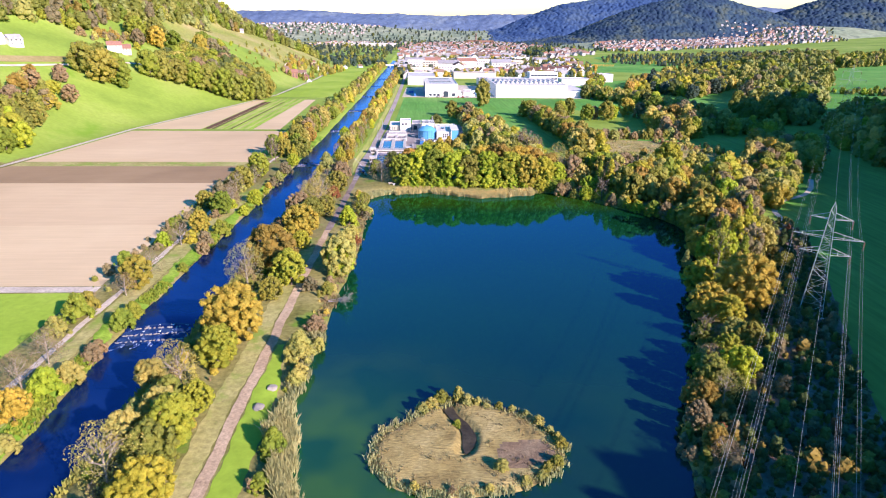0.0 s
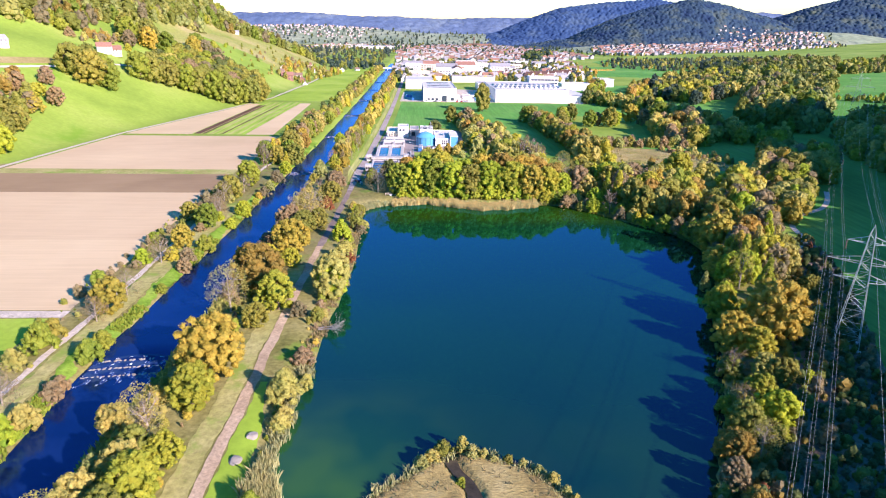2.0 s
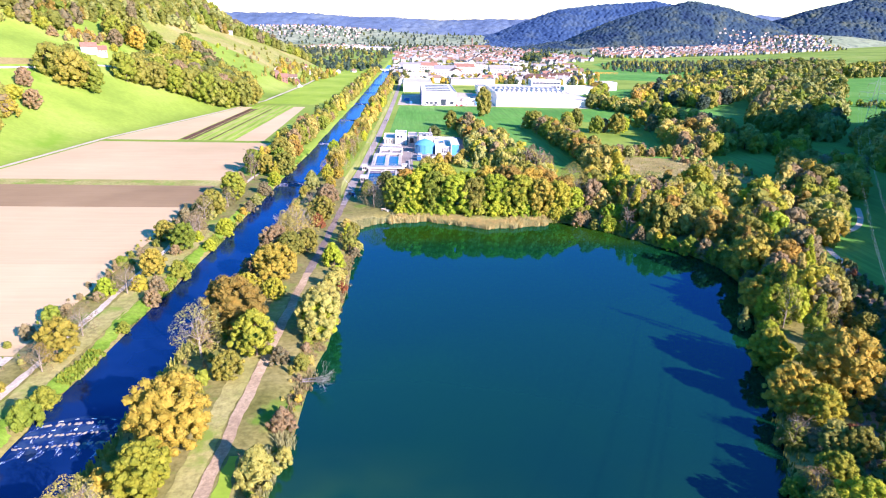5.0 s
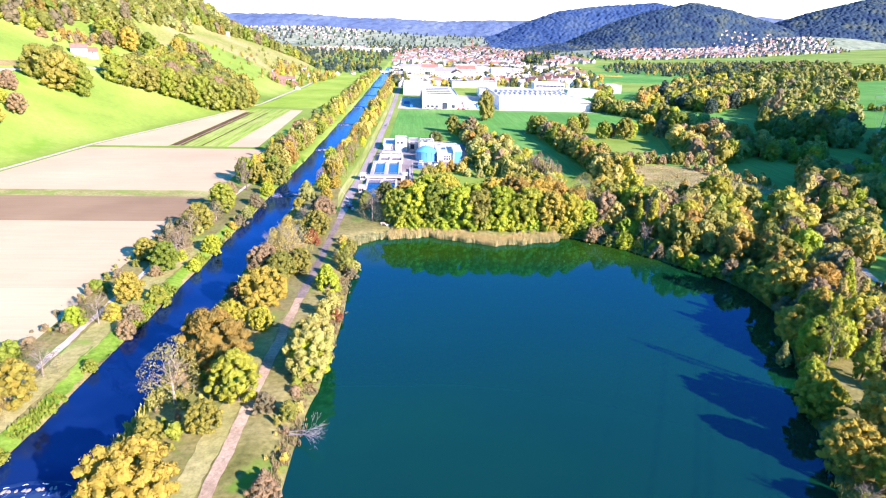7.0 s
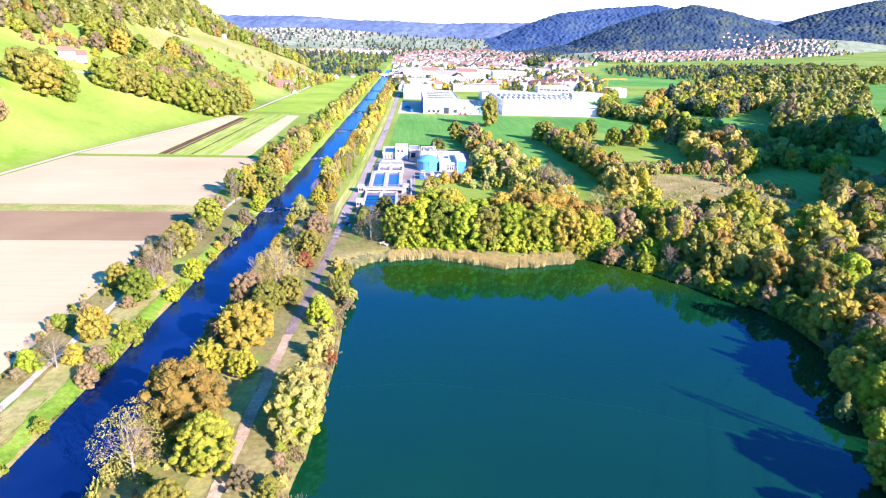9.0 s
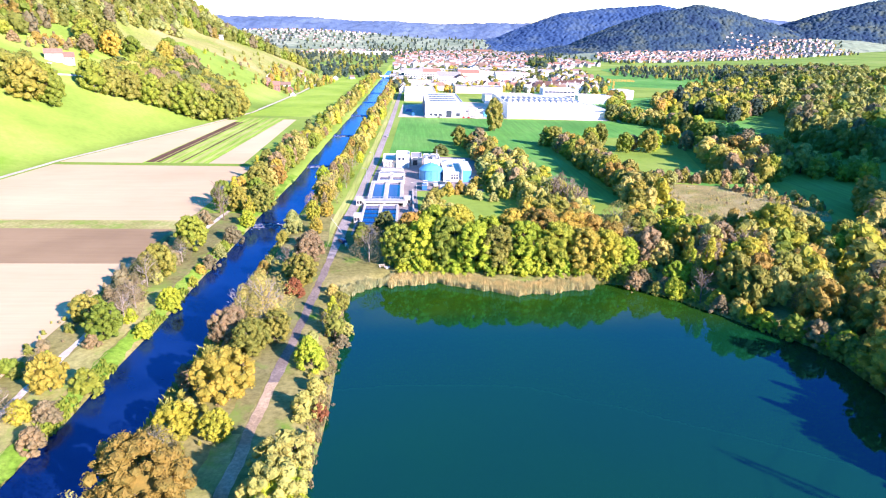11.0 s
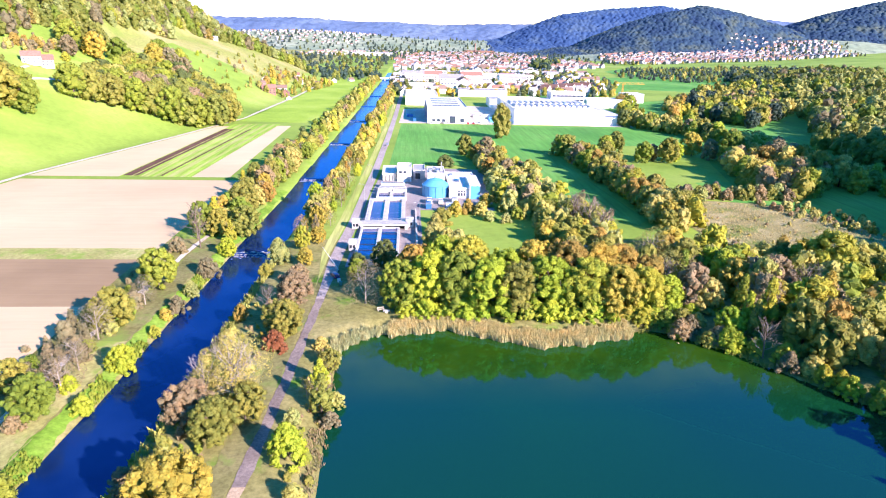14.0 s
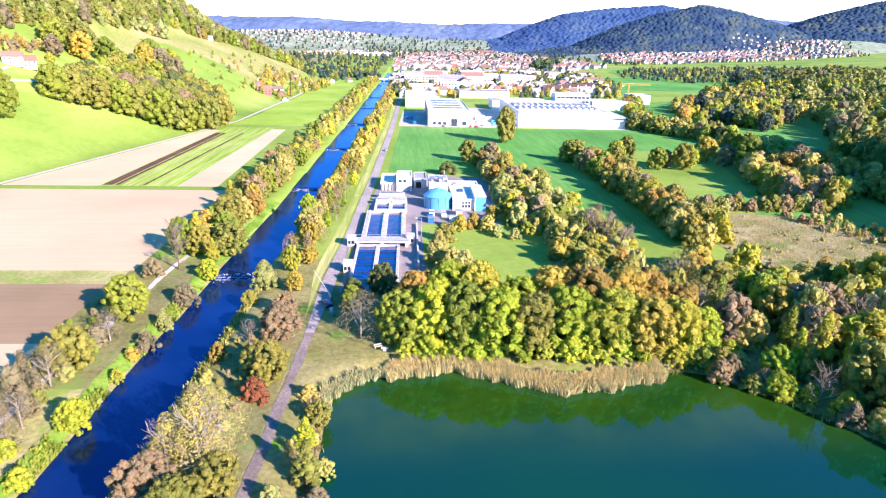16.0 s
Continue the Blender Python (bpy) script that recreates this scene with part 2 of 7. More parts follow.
def broken_water():
    """Water tumbling over a sill: white streaks along the flow, dark blue between them."""
    m, nt, p = material("broken_water", 0.25, 0.5)
    streak = noise_of(nt, 1.0, 5, 0.72, (2.4, 0.55, 1.0))
    spots = noise_of(nt, 2.8, 4, 0.7)
    both = nt.nodes.new("ShaderNodeMath")
    both.operation = "MULTIPLY_ADD"
    nt.links.new(spots, both.inputs[0])
    both.inputs[1].default_value = 0.45
    nt.links.new(streak, both.inputs[2])
    up = nt.nodes.new("ShaderNodeSeparateXYZ")
    nt.links.new(nt.nodes.new("ShaderNodeNewGeometry").outputs["Normal"], up.inputs[0])
    fall = node(nt, "ShaderNodeMapRange")
    for k, v in enumerate((0.98, 0.82, 0.0, 0.30)):
        fall.inputs[k + 1].default_value = v
    nt.links.new(up.outputs[2], fall.inputs[0])
    white = nt.nodes.new("ShaderNodeMath")
    nt.links.new(both.outputs[0], white.inputs[0])
    nt.links.new(fall.outputs[0], white.inputs[1])
    c = ramp(nt, white.outputs[0], ((0.72, (0.004, 0.026, 0.16)), (0.80, (0.10, 0.20, 0.42)), (0.89, (0.82, 0.86, 0.90))))
    nt.links.new(c, p.inputs["Base Color"])
    relief(nt, p, both.outputs[0], 0.5, 0.3)
    return m


BROKEN = broken_water()
CHUTE = water("chute_water", (0.004, 0.020, 0.10), (0.02, 0.05, 0.13), 0.4, 2.0, 0.12)
STONE = plain("grey_stone", (0.34, 0.31, 0.27), 0.9)
BARK = plain("bark", (0.16, 0.12, 0.085), 0.95, grime=0.5, scale=3.0)
BARK_PALE = plain("pale_bark", (0.36, 0.31, 0.25), 0.9, grime=0.5, scale=3.0)
TWIG = plain("twigs", (0.34, 0.27, 0.22), 0.95, grime=0.4, scale=2.0)
LEAF = {
    # The first entry has haze and blue shade put into its leaf colour.
    "far": foliage("leaves_hazed", (0.034, 0.060, 0.068), (0.056, 0.094, 0.092), (0.092, 0.132, 0.108)),
    "green": foliage("leaves_green", (0.160, 0.199, 0.034), (0.236, 0.288, 0.045), (0.330, 0.387, 0.064)),
    "lime": foliage("leaves_lime", (0.245, 0.302, 0.030), (0.358, 0.431, 0.042), (0.473, 0.530, 0.060)),
    "dark": foliage("leaves_dark", (0.075, 0.103, 0.042), (0.108, 0.142, 0.054), (0.160, 0.198, 0.068)),
    "olive": foliage("leaves_olive", (0.172, 0.178, 0.042), (0.256, 0.253, 0.060), (0.358, 0.346, 0.088)),
    "yellow": foliage("leaves_yellow", (0.275, 0.265, 0.035), (0.395, 0.378, 0.052), (0.490, 0.470, 0.075)),
    "gold": foliage("leaves_gold", (0.310, 0.232, 0.045), (0.440, 0.338, 0.066), (0.530, 0.430, 0.100)),
    "rust": foliage("leaves_rust", (0.260, 0.172, 0.047), (0.364, 0.240, 0.066), (0.468, 0.325, 0.094)),
    "straw": foliage("leaves_straw", (0.330, 0.285, 0.090), (0.460, 0.405, 0.130), (0.540, 0.490, 0.175)),
    "brown": foliage("leaves_brown", (0.200, 0.152, 0.098), (0.290, 0.220, 0.145), (0.380, 0.295, 0.205)),
    "red": foliage("leaves_red", (0.208, 0.070, 0.039), (0.302, 0.100, 0.055), (0.395, 0.150, 0.074)),
    "grey": foliage("leaves_grey", (0.276, 0.279, 0.110), (0.385, 0.388, 0.152), (0.511, 0.502, 0.210)),
}
REED = foliage("reeds", (0.40, 0.355, 0.20), (0.52, 0.465, 0.28), (0.62, 0.56, 0.37), 0.25)

# ---------------------------------------------------------------- builders
def mesh_of(name, verts, faces, mats, slots=None, smooth=False):
    me = bpy.data.meshes.new(name)
    me.from_pydata([tuple(v) for v in verts], [], [tuple(f) for f in faces])
    for m in mats if isinstance(mats, (list, tuple)) else [mats]:
        me.materials.append(m)
    if slots is not None:
        me.polygons.foreach_set("material_index", slots)
    if smooth:
        me.polygons.foreach_set("use_smooth", [True] * len(me.polygons))
    me.update()
    return me


def part(name, bm, mat, parent, label="", smooth=False):
    me = bpy.data.meshes.new(name)
    if smooth:
        for f in bm.faces:
            f.smooth = True
    bm.to_mesh(me)
    bm.free()
    me.materials.append(mat)
    ob = new(name, me)
    ob.parent = parent
    return tagged(ob, label)


def thing(name, at, label, category, group="", turn=0.0, scale=1.0):
    ob = new(name)
    ob.matrix_basis = Matrix.LocRotScale(at, Euler((0, 0, turn)), (scale,) * 3)
    ob.empty_display_size = 0.2
    return tagged(ob, label, category, group)


def add_box(bm, x0, x1, y0, y1, z0, z1, bevel=0.0):
    geo = bmesh.ops.create_cube(bm, size=1.0)
    vs = geo["verts"]
    for v in vs:
        v.co = Vector((x0 + (v.co.x + 0.5) * (x1 - x0), y0 + (v.co.y + 0.5) * (y1 - y0), z0 + (v.co.z + 0.5) * (z1 - z0)))
    if bevel:
        es = list({e for v in vs for e in v.link_edges})
        bmesh.ops.bevel(bm, geom=es, offset=bevel, segments=2, affect="EDGES", profile=0.5)


def box(x0, x1, y0, y1, z0, z1, bevel=0.0):
    bm = bmesh.new()
    add_box(bm, x0, x1, y0, y1, z0, z1, bevel)
    return bm


def add_tube(bm, a, b, ra, rb, sides=6):
    a, b = Vector(a), Vector(b)
    q = (b - a).to_track_quat("Z", "Y")
    ring = []
    for p, r in ((a, ra), (b, rb)):
        ring.append([bm.verts.new(p + q @ Vector((r * math.cos(k * math.tau / sides), r * math.sin(k * math.tau / sides), 0))) for k in range(sides)])
    for k in range(sides):
        bm.faces.new((ring[0][k], ring[0][(k + 1) % sides], ring[1][(k + 1) % sides], ring[1][k]))
    bm.faces.new(ring[1])
    bm.faces.new(ring[0][::-1])


# ---------------------------------------------------------------- the lie of the land
def ease(t):
    t = np.clip(t, 0, 1)
    return t * t * (3 - 2 * t)


def floor_z(y):
    """The valley floor: a plane that rises gently upstream."""
    return 1.0 + 0.0035 * np.clip(y, -400, 1600)


def spline(points, steps=6, closed=True):
    """A smooth curve through a few plan points."""
    pts = [Vector(p) for p in points]
    n = len(pts)
    out = []
    for i in range(n if closed else n - 1):
        p0, p1, p2, p3 = (pts[(i + k) % n] if closed else pts[min(max(i + k, 0), n - 1)] for k in (-1, 0, 1, 2))
        for s in range(steps):
            t = s / steps
            out.append(0.5 * (2 * p1 + (p2 - p0) * t + (2 * p0 - 5 * p1 + 4 * p2 - p3) * t * t + (3 * p1 - p0 - 3 * p2 + p3) * t ** 3))
    if not closed:
        out.append(pts[-1])
    return np.array([(v.x, v.y) for v in out])


def signed(curve, x, y):
    """Distance to a closed curve, negative inside."""
    a, b = curve, np.roll(curve, -1, 0)
    best = np.full(x.shape, 1e18)
    inside = np.zeros(x.shape, bool)
    for (ax, ay), (bx, by) in zip(a, b):
        dx, dy = bx - ax, by - ay
        t = np.clip(((x - ax) * dx + (y - ay) * dy) / (dx * dx + dy * dy + 1e-9), 0, 1)
        best = np.minimum(best, (x - ax - t * dx) ** 2 + (y - ay - t * dy) ** 2)
        cross = (ay > y) != (by > y)
        with np.errstate(divide="ignore", invalid="ignore"):
            inside ^= cross & (x < (bx - ax) * (y - ay) / (by - ay if by != ay else 1e-9) + ax)
    return np.where(inside, -1, 1) * np.sqrt(best)


LAKE_SHORE = spline([(-17.5, 80), (-21.5, 101), (-20.5, 125), (-18.8, 160), (-16.8, 183), (-16.2, 211), (-17, 244), (-17.2, 264), (-11, 270.5),
                     (-3, 274.5), (9, 276.5), (21, 272), (33, 267.5), (50, 271), (62, 273.5), (70, 270), (78, 262), (90, 246), (101, 231), (104, 212),
                     (98, 193), (84, 161), (66, 120), (53, 96), (47, 76), (38, 50), (12, 38), (-10, 52)])
ISLAND_SHORE = spline([(-5.6, 87), (-4.6, 94.5), (2, 100.5), (9.5, 106.5), (14, 104.8), (20.6, 102), (27.5, 94), (28.6, 88), (25.8, 84), (20, 79.6), (12, 78.2), (4.3, 78.6), (-2.4, 81.3)])
RIVER_WEST = ((-400, -75), (60, -69.5), (100, -68.3), (133, -69.6), (160, -67.6), (196, -66.2), (246, -63.6), (293, -62.4), (331, -60.8), (420, -57.2), (520, -55.2), (700, -50.7), (1000, -46.5), (1260, -42), (1700, -36))
RIVER_EAST = ((-400, -60), (60, -57), (115, -55), (141, -52.6), (200, -51), (240, -49.7), (300, -47.8), (400, -44.2), (500, -42.6), (630, -38.5), (900, -33), (1250, -27), (1700, -20))
POOLS = ((-1e9, -0.25), (138.2, 0.45), (333, 1.0), (446, 1.45), (556, 1.85), (673, 2.3), (790, 2.7), (900, 3.2), (1180, 4.0))
HILL_FOOT = ((-600, -420), (165, -262), (250, -228), (323, -213), (448, -197), (571, -167), (673, -145), (885, -134), (1063, -132), (1200, -142), (1400, -190))


def along(line, y):
    return np.interp(y, [p[0] for p in line], [p[1] for p in line])


def pool_z(y):
    z = np.full(np.shape(y), POOLS[0][1])
    for at, level in POOLS[1:]:
        z = np.where(np.asarray(y) >= at, level, z)
    return z


def rolling(x, y, size, seed):
    """Cheap smooth undulation."""
    s = 0
    for k in range(4):
        a = seed * 1.7 + k * 2.1
        s = s + np.sin((x * math.cos(a) + y * math.sin(a)) / size * (1 + 0.6 * k) + a * 3) / (1 + k)
    return s / 2


def hill_z(x, y):
    """What rises over the valley floor: the pasture hill in the west, the steep wooded one mostly out of view in the
    south-east, low slopes far east.
    """
    d = np.maximum(along(HILL_FOOT, y) - x, 0)
    rise = 0.53 * d * d / (d + 16)
    rise = 260 * (1 - np.exp(-rise / 260)) + 0.4 * np.clip(d - 155, 0, 140)
    west = rise * (1 - ease((y - 1150) / 330)) * (1 - 0.5 * ease((150 - y) / 300)) + rolling(x, y, 60, 2) * np.clip(d / 60, 0, 1) * 3
    # South-east hill, mostly unseen: its height is set by where its shadow falls.
    p = np.maximum((x - 0.8 * y - 41) / 1.28, 0)
    crest = 43 + 17 * ease((y - 20) / 130)
    east = crest * (1 - np.exp(-p * 1.3 / crest)) * (1 - ease((y - 350) / 170))
    east = east + 80 * ease((x - 285) / 120) * (1 - ease((y - 330) / 110)) * ease((y + 200) / 200)
    q = np.maximum(x - 260 - 0.30 * np.maximum(y - 300, 0), 0)
    slopes = np.clip(0.055 * q, 0, 70) * ease((y - 330) / 250) * (1 - ease((y - 2600) / 900))
    return np.maximum(west, 0) + east + slopes


def land_z(x, y):
    x, y = np.asarray(x, float), np.asarray(y, float)
    base = floor_z(y) + hill_z(x, y)
    d = np.maximum(along(RIVER_WEST, y) - x, x - along(RIVER_EAST, y))
    level = pool_z(y)
    z = np.where(d > 0, level + ease(d / 5.0 + 0.05) * (base - level), np.minimum(level, pool_z(y - 7)) - np.minimum(2.0, 0.5 - d * 0.7))
    z = np.where((d > 0) & (d < 5) & (level > base), np.minimum(z, base), z)
    near = (x > -60) & (x < 150) & (y > 10) & (y < 310)
    if near.any():
        s = np.full(x.shape, 99.0)
        s[near] = signed(LAKE_SHORE, x[near], y[near])
        z = np.where(s < 7, np.where(s > 0, ease(s / 7.0) * base, -np.minimum(2.5, -s * 0.4)), z)
    return z


def ground_at(x, y):
    return float(land_z(np.array([x]), np.array([y]))[0])


def steps(*runs):
    """Grid lines: runs of (from, to, spacing)."""
    out = []
    for a, b, s in runs:
        out += list(np.linspace(a, b, max(1, round((b - a) / s)), endpoint=False))
    return np.array(out + [runs[-1][1]])


def sheet(xs, ys, zfun):
    X, Y = np.meshgrid(xs, ys)
    Z = zfun(X, Y)
    n, m = len(xs), len(ys)
    verts = np.stack([X, Y, Z], -1).reshape(-1, 3)
    i = (np.arange(m - 1)[:, None] * n + np.arange(n - 1)).ravel()
    return verts, np.stack([i, i + 1, i + 1 + n, i + n], -1)


def wide_land(x, y):
    z = land_z(x, y)
    return np.where((np.abs(x) > 4500) | (y > 5000), z - 5, z)


verts, faces = sheet(steps((-5500, -1200, 400), (-1200, -420, 26), (-420, -100, 8), (-100, 150, 2.0), (150, 420, 7), (420, 1500, 30), (1500, 5500, 300)),
                     steps((-2500, -300, 200), (-300, 60, 14), (60, 345, 2.0), (345, 720, 5), (720, 1500, 15), (1500, 3000, 60), (3000, 6000, 300)), wide_land)
mid = verts[faces].mean(1)
uphill = along(HILL_FOOT, mid[:, 1]) - mid[:, 0]
kinds = np.where((uphill > 4) | (mid[:, 1] > 345) | (mid[:, 0] > 135), 1, 0)
kinds = np.where((uphill > 22) & (mid[:, 1] > 730) & (rolling(mid[:, 0], mid[:, 1], 45, 8) + (mid[:, 1] - 820) / 110 > 0), 2, kinds)
kinds = np.where((mid[:, 0] > 150) & (mid[:, 1] < 1350) & (mid[:, 1] > 0), 3, kinds)
ground = new("ground", mesh_of("ground", verts, faces, [GRASS, MEADOW, SLOPE, MEADOW_COOL], kinds.tolist(), smooth=True))
tagged(ground, "green valley floor of meadow grass between wooded hills", "ground", kind="structure")


# ---------------------------------------------------------------- water
def strip(name, ys, left, right, zf, mat, across=2, lift=0.0, ragged=0.0):
    """A band laid along y between two plan lines, following a height."""
    vs, fs = [], []
    for y in ys:
        a, b = float(left(y)), float(right(y))
        a += ragged * (math.sin(y / 0.83) + math.sin(y / 2.3 + 1) + 1.3 * math.sin(y / 6.1)) / 2
        b += ragged * (math.sin(y / 0.71 + 2) + math.sin(y / 2.9) + 1.3 * math.sin(y / 5.3 + 4)) / 2
        for k in range(across + 1):
            x = a + (b - a) * k / across
            vs.append((x, y, float(zf(x, y)) + lift))
    n = across + 1
    for j in range(len(ys) - 1):
        for k in range(across):
            i = j * n + k
            fs.append((i, i + 1, i + 1 + n, i + n))
    return new(name, mesh_of(name, vs, fs, mat, smooth=True))


bm = bmesh.new()
bmesh.ops.create_grid(bm, x_segments=40, y_segments=70, size=1.0)
for v in bm.verts:
    v.co = Vector((v.co.x * 66 + 43, v.co.y * 124 + 158, 0))
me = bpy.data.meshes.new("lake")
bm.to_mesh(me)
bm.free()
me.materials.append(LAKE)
tagged(new("lake", me), "deep blue still lake with green shoals and painted tree reflections", "lake", kind="structure")

ys = list(steps((-400, 60, 40), (60, 1400, 8)))
for at, _ in POOLS[1:]:
    ys += [at - 0.01, at + 2.2]
ys = sorted(y for y in ys if not any(at - 0.005 < y < at + 2.1 for at, _ in POOLS[1:]))
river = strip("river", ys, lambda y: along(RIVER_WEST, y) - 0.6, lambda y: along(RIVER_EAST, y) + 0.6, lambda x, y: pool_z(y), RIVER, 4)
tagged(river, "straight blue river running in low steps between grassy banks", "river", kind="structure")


# ---------------------------------------------------------------- fields, lanes and paths laid on the valley floor
def laid(name, outline, mat, label, lift=0.05, category="field", cell=None):
    """A patch of the flat valley floor, with its own surface."""
    bm = bmesh.new()
    bm.faces.new([bm.verts.new((x, y, float(floor_z(y)) + lift)) for x, y in outline])
    bm.normal_update()
    if sum(f.normal.z for f in bm.faces) < 0:
        bmesh.ops.reverse_faces(bm, faces=bm.faces[:])
    bmesh.ops.triangulate(bm, faces=bm.faces[:])
    me = bpy.data.meshes.new(name)
    bm.to_mesh(me)
    bm.free()
    me.materials.append(mat)
    return tagged(new(name, me), label, category, kind="structure")


def foot_edge(y0, y1, inset=3.0, n=9):
    """Plan points along the foot of the pasture hill, from y0 to y1."""
    return [(float(along(HILL_FOOT, y)) + inset, y) for y in np.linspace(y0, y1, n)]


def band(y0, y1, east0, east1=None):
    east1 = east0 if east1 is None else east1
    return [(east0, y0), (east1, y1)] + foot_edge(y1, y0, 7.0)


laid("field_meadow", band(20, 159, -90, -89), MOWN, "bright green mown meadow beside the field lane")
laid("field_pale", band(164, 221, -86.5), SOIL_PALE, "pale harrowed bare soil field")
laid("field_tan", band(221, 286, -87), SOIL_MID, "tan bare soil field with faint tractor lines")
laid("field_brown", band(286, 323, -88), SOIL_DARK, "brown freshly worked soil field")
laid("field_margin", band(323, 334, -87), DRY_PALE, "narrow green grass margin between two bare fields")
laid("field_buff", band(334, 438, -86, -85), SOIL_MID, "buff bare soil field with tractor lines")
laid("field_verge", band(438, 445, -84), MEADOW, "narrow green verge across the fields")
laid("field_fallow", [(-147, 445), (-140, 625)] + foot_edge(625, 445, 6.0), SOIL_PALE, "pale fallow wedge of soil beside a curving lane")
STRIPES = (("lime", 5.0), ("pale", 2.2), ("lime", 3.0), ("pale", 4.0), ("lime", 2.6), ("pale", 1.8), ("lime", 4.6), ("pale", 3.4), ("lime", 3.6), ("pale", 2.2), ("lime", 3.6))
at = -147.0
for tone, w in STRIPES:
    laid("field_crop", [(at + w, 445), (at + w + 7, 640), (at + 7, 640), (at, 445)], CROP_LIME if tone == "lime" else CROP, "bright green row of young crop" if tone == "lime" else "yellow-green row of young crop")
    at += w
laid("field_strip", [(-92, 445), (-94, 632), (-105, 632), (-111, 445)], SOIL_PALE, "long pale strip of bare soil")
for a, w in ((-146, 4.6), (-140.6, 2.0), (-127.5, 1.4)):
    laid("field_furrow", [(a + w, 447), (a + w + 6, 612), (a + 6, 612), (a, 447)], FURROW, "dark brown ploughed furrow between crop rows", 0.10)
laid("field_north", [(-62, 650), (-56, 1180), (-120, 1180)] + foot_edge(1100, 655, 8.0), MOWN, "light green meadow running along the river")
tagged(strip("lane_curving", list(np.linspace(250, 1150, 60)), lambda y: along(HILL_FOOT, y) + 2.0, lambda y: along(HILL_FOOT, y) + 5.0, lambda x, y: floor_z(y), LANE, 1, 0.08),
       "narrow pale farm lane curving along the foot of the hill", "lane", kind="structure")
def lane_on_hill(name, line, width, mat, label, category="lane"):
    """A band along a few plan points, following the slope."""
    pts = spline(line, 8, False)
    vs, fs = [], []
    for i, (x, y) in enumerate(pts):
        a, b = pts[max(i - 1, 0)], pts[min(i + 1, len(pts) - 1)]
        n = np.array((b[1] - a[1], a[0] - b[0]))
        n = n / np.linalg.norm(n)
        for k in (-1, -0.33, 0.33, 1):
            px, py = x + n[0] * k * width / 2, y + n[1] * k * width / 2
            vs.append((px, py, ground_at(px, py) + 0.25))
    for i in range(len(pts) - 1):
        for k in range(3):
            j = 4 * i + k
            fs.append((j, j + 1, j + 5, j + 4))
    return tagged(new(name, mesh_of(name, vs, fs, mat)), label, category, kind="structure")


lane_on_hill("lane_hill", [(-320, 395), (-303, 435), (-289, 468), (-280, 492), (-266, 531), (-259, 560), (-252, 586), (-237, 618), (-220, 640)], 2.6, LANE, "narrow pale lane across the pasture hill")
lane_on_hill("lane_farm", [(-259, 560), (-266, 580), (-268, 598)], 2.4, LANE, "short pale drive up to a farmhouse")
lane_on_hill("vineyard", [(-312, 440), (-295, 479), (-284, 507), (-271, 541)], 9.0, VINES, "brown strip of bare vine rows on the hill", "vineyard")
laid("lane_cross", [(-86, 159.4), (-86, 163.4), (-300, 165.5), (-300, 161.5)], LANE, "pale gravel farm lane between a meadow and bare soil", 0.09, "lane")
TRACK = ((-100, -86), (60, -82.2), (122, -80.2), (160, -79.2), (230, -78.4), (268, -78.2), (302, -76.6), (330, -75.6), (350, -73.8), (420, -70), (520, -68))
tagged(strip("track_west", list(np.linspace(-60, 430, 300)), lambda y: along(TRACK, y) - 0.85, lambda y: along(TRACK, y) + 0.85, lambda x, y: floor_z(y), LANE, 1, 0.07, 0.2),
       "pale gravel farm track along the river bank", "track", kind="structure")
tagged(strip("dike_west", list(np.linspace(-60, 266, 320)), lambda y: along(TRACK, y) + 1.7, lambda y: along(RIVER_WEST, y) - 5.0, lambda x, y: floor_z(y), DRY_PALE, 2, 0.05, 0.3),
       "dry mown grass along the river dike", "grass strip", kind="structure")
tagged(strip("dike_west_north", list(np.linspace(266, 345, 80)), lambda y: along(TRACK, y) + 1.7, lambda y: along(RIVER_WEST, y) - 5.0, lambda x, y: floor_z(y), DRY_SHADED, 2, 0.05, 0.3),
       "rough grass along the river dike, darkened for shade", "grass strip", kind="structure")
tagged(strip("bank_lush", list(np.linspace(-60, 420, 420)), lambda y: along(RIVER_WEST, y) - 4.6 - 0.5 * math.sin(y / 7.0), lambda y: along(RIVER_WEST, y) - 1.2, land_z, LUSH, 4, 0.06, 0.5),
       "lush green weeds along the water's edge", "grass strip", kind="structure")
PATHWAY = ((-100, -36), (60, -32.6), (94, -32.3), (123, -31.5), (155, -30.9), (203, -29.6), (236, -27.9), (278, -26.4), (300, -25.7), (330, -25.0), (368, -22.6), (411, -21.2), (461, -19.2), (584, -15.6), (700, -13), (1003, -8))
tagged(strip("path", list(np.linspace(-60, 214, 326)), lambda y: along(PATHWAY, y) - 1.15 - 0.12 * math.sin(y / 3.1), lambda y: along(PATHWAY, y) + 1.15 + 0.12 * math.sin(y / 2.3 + 1), lambda x, y: floor_z(y), GRAVEL, 1, 0.08, 0.14),
       "worn pinkish gravel footpath on the dike", "path", kind="structure")
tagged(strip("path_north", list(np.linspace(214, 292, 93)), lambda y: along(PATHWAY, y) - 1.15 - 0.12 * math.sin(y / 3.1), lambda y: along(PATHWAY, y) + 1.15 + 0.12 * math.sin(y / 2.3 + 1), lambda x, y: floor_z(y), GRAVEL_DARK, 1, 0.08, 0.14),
       "darker gravel footpath beyond the trees", "path", kind="structure")
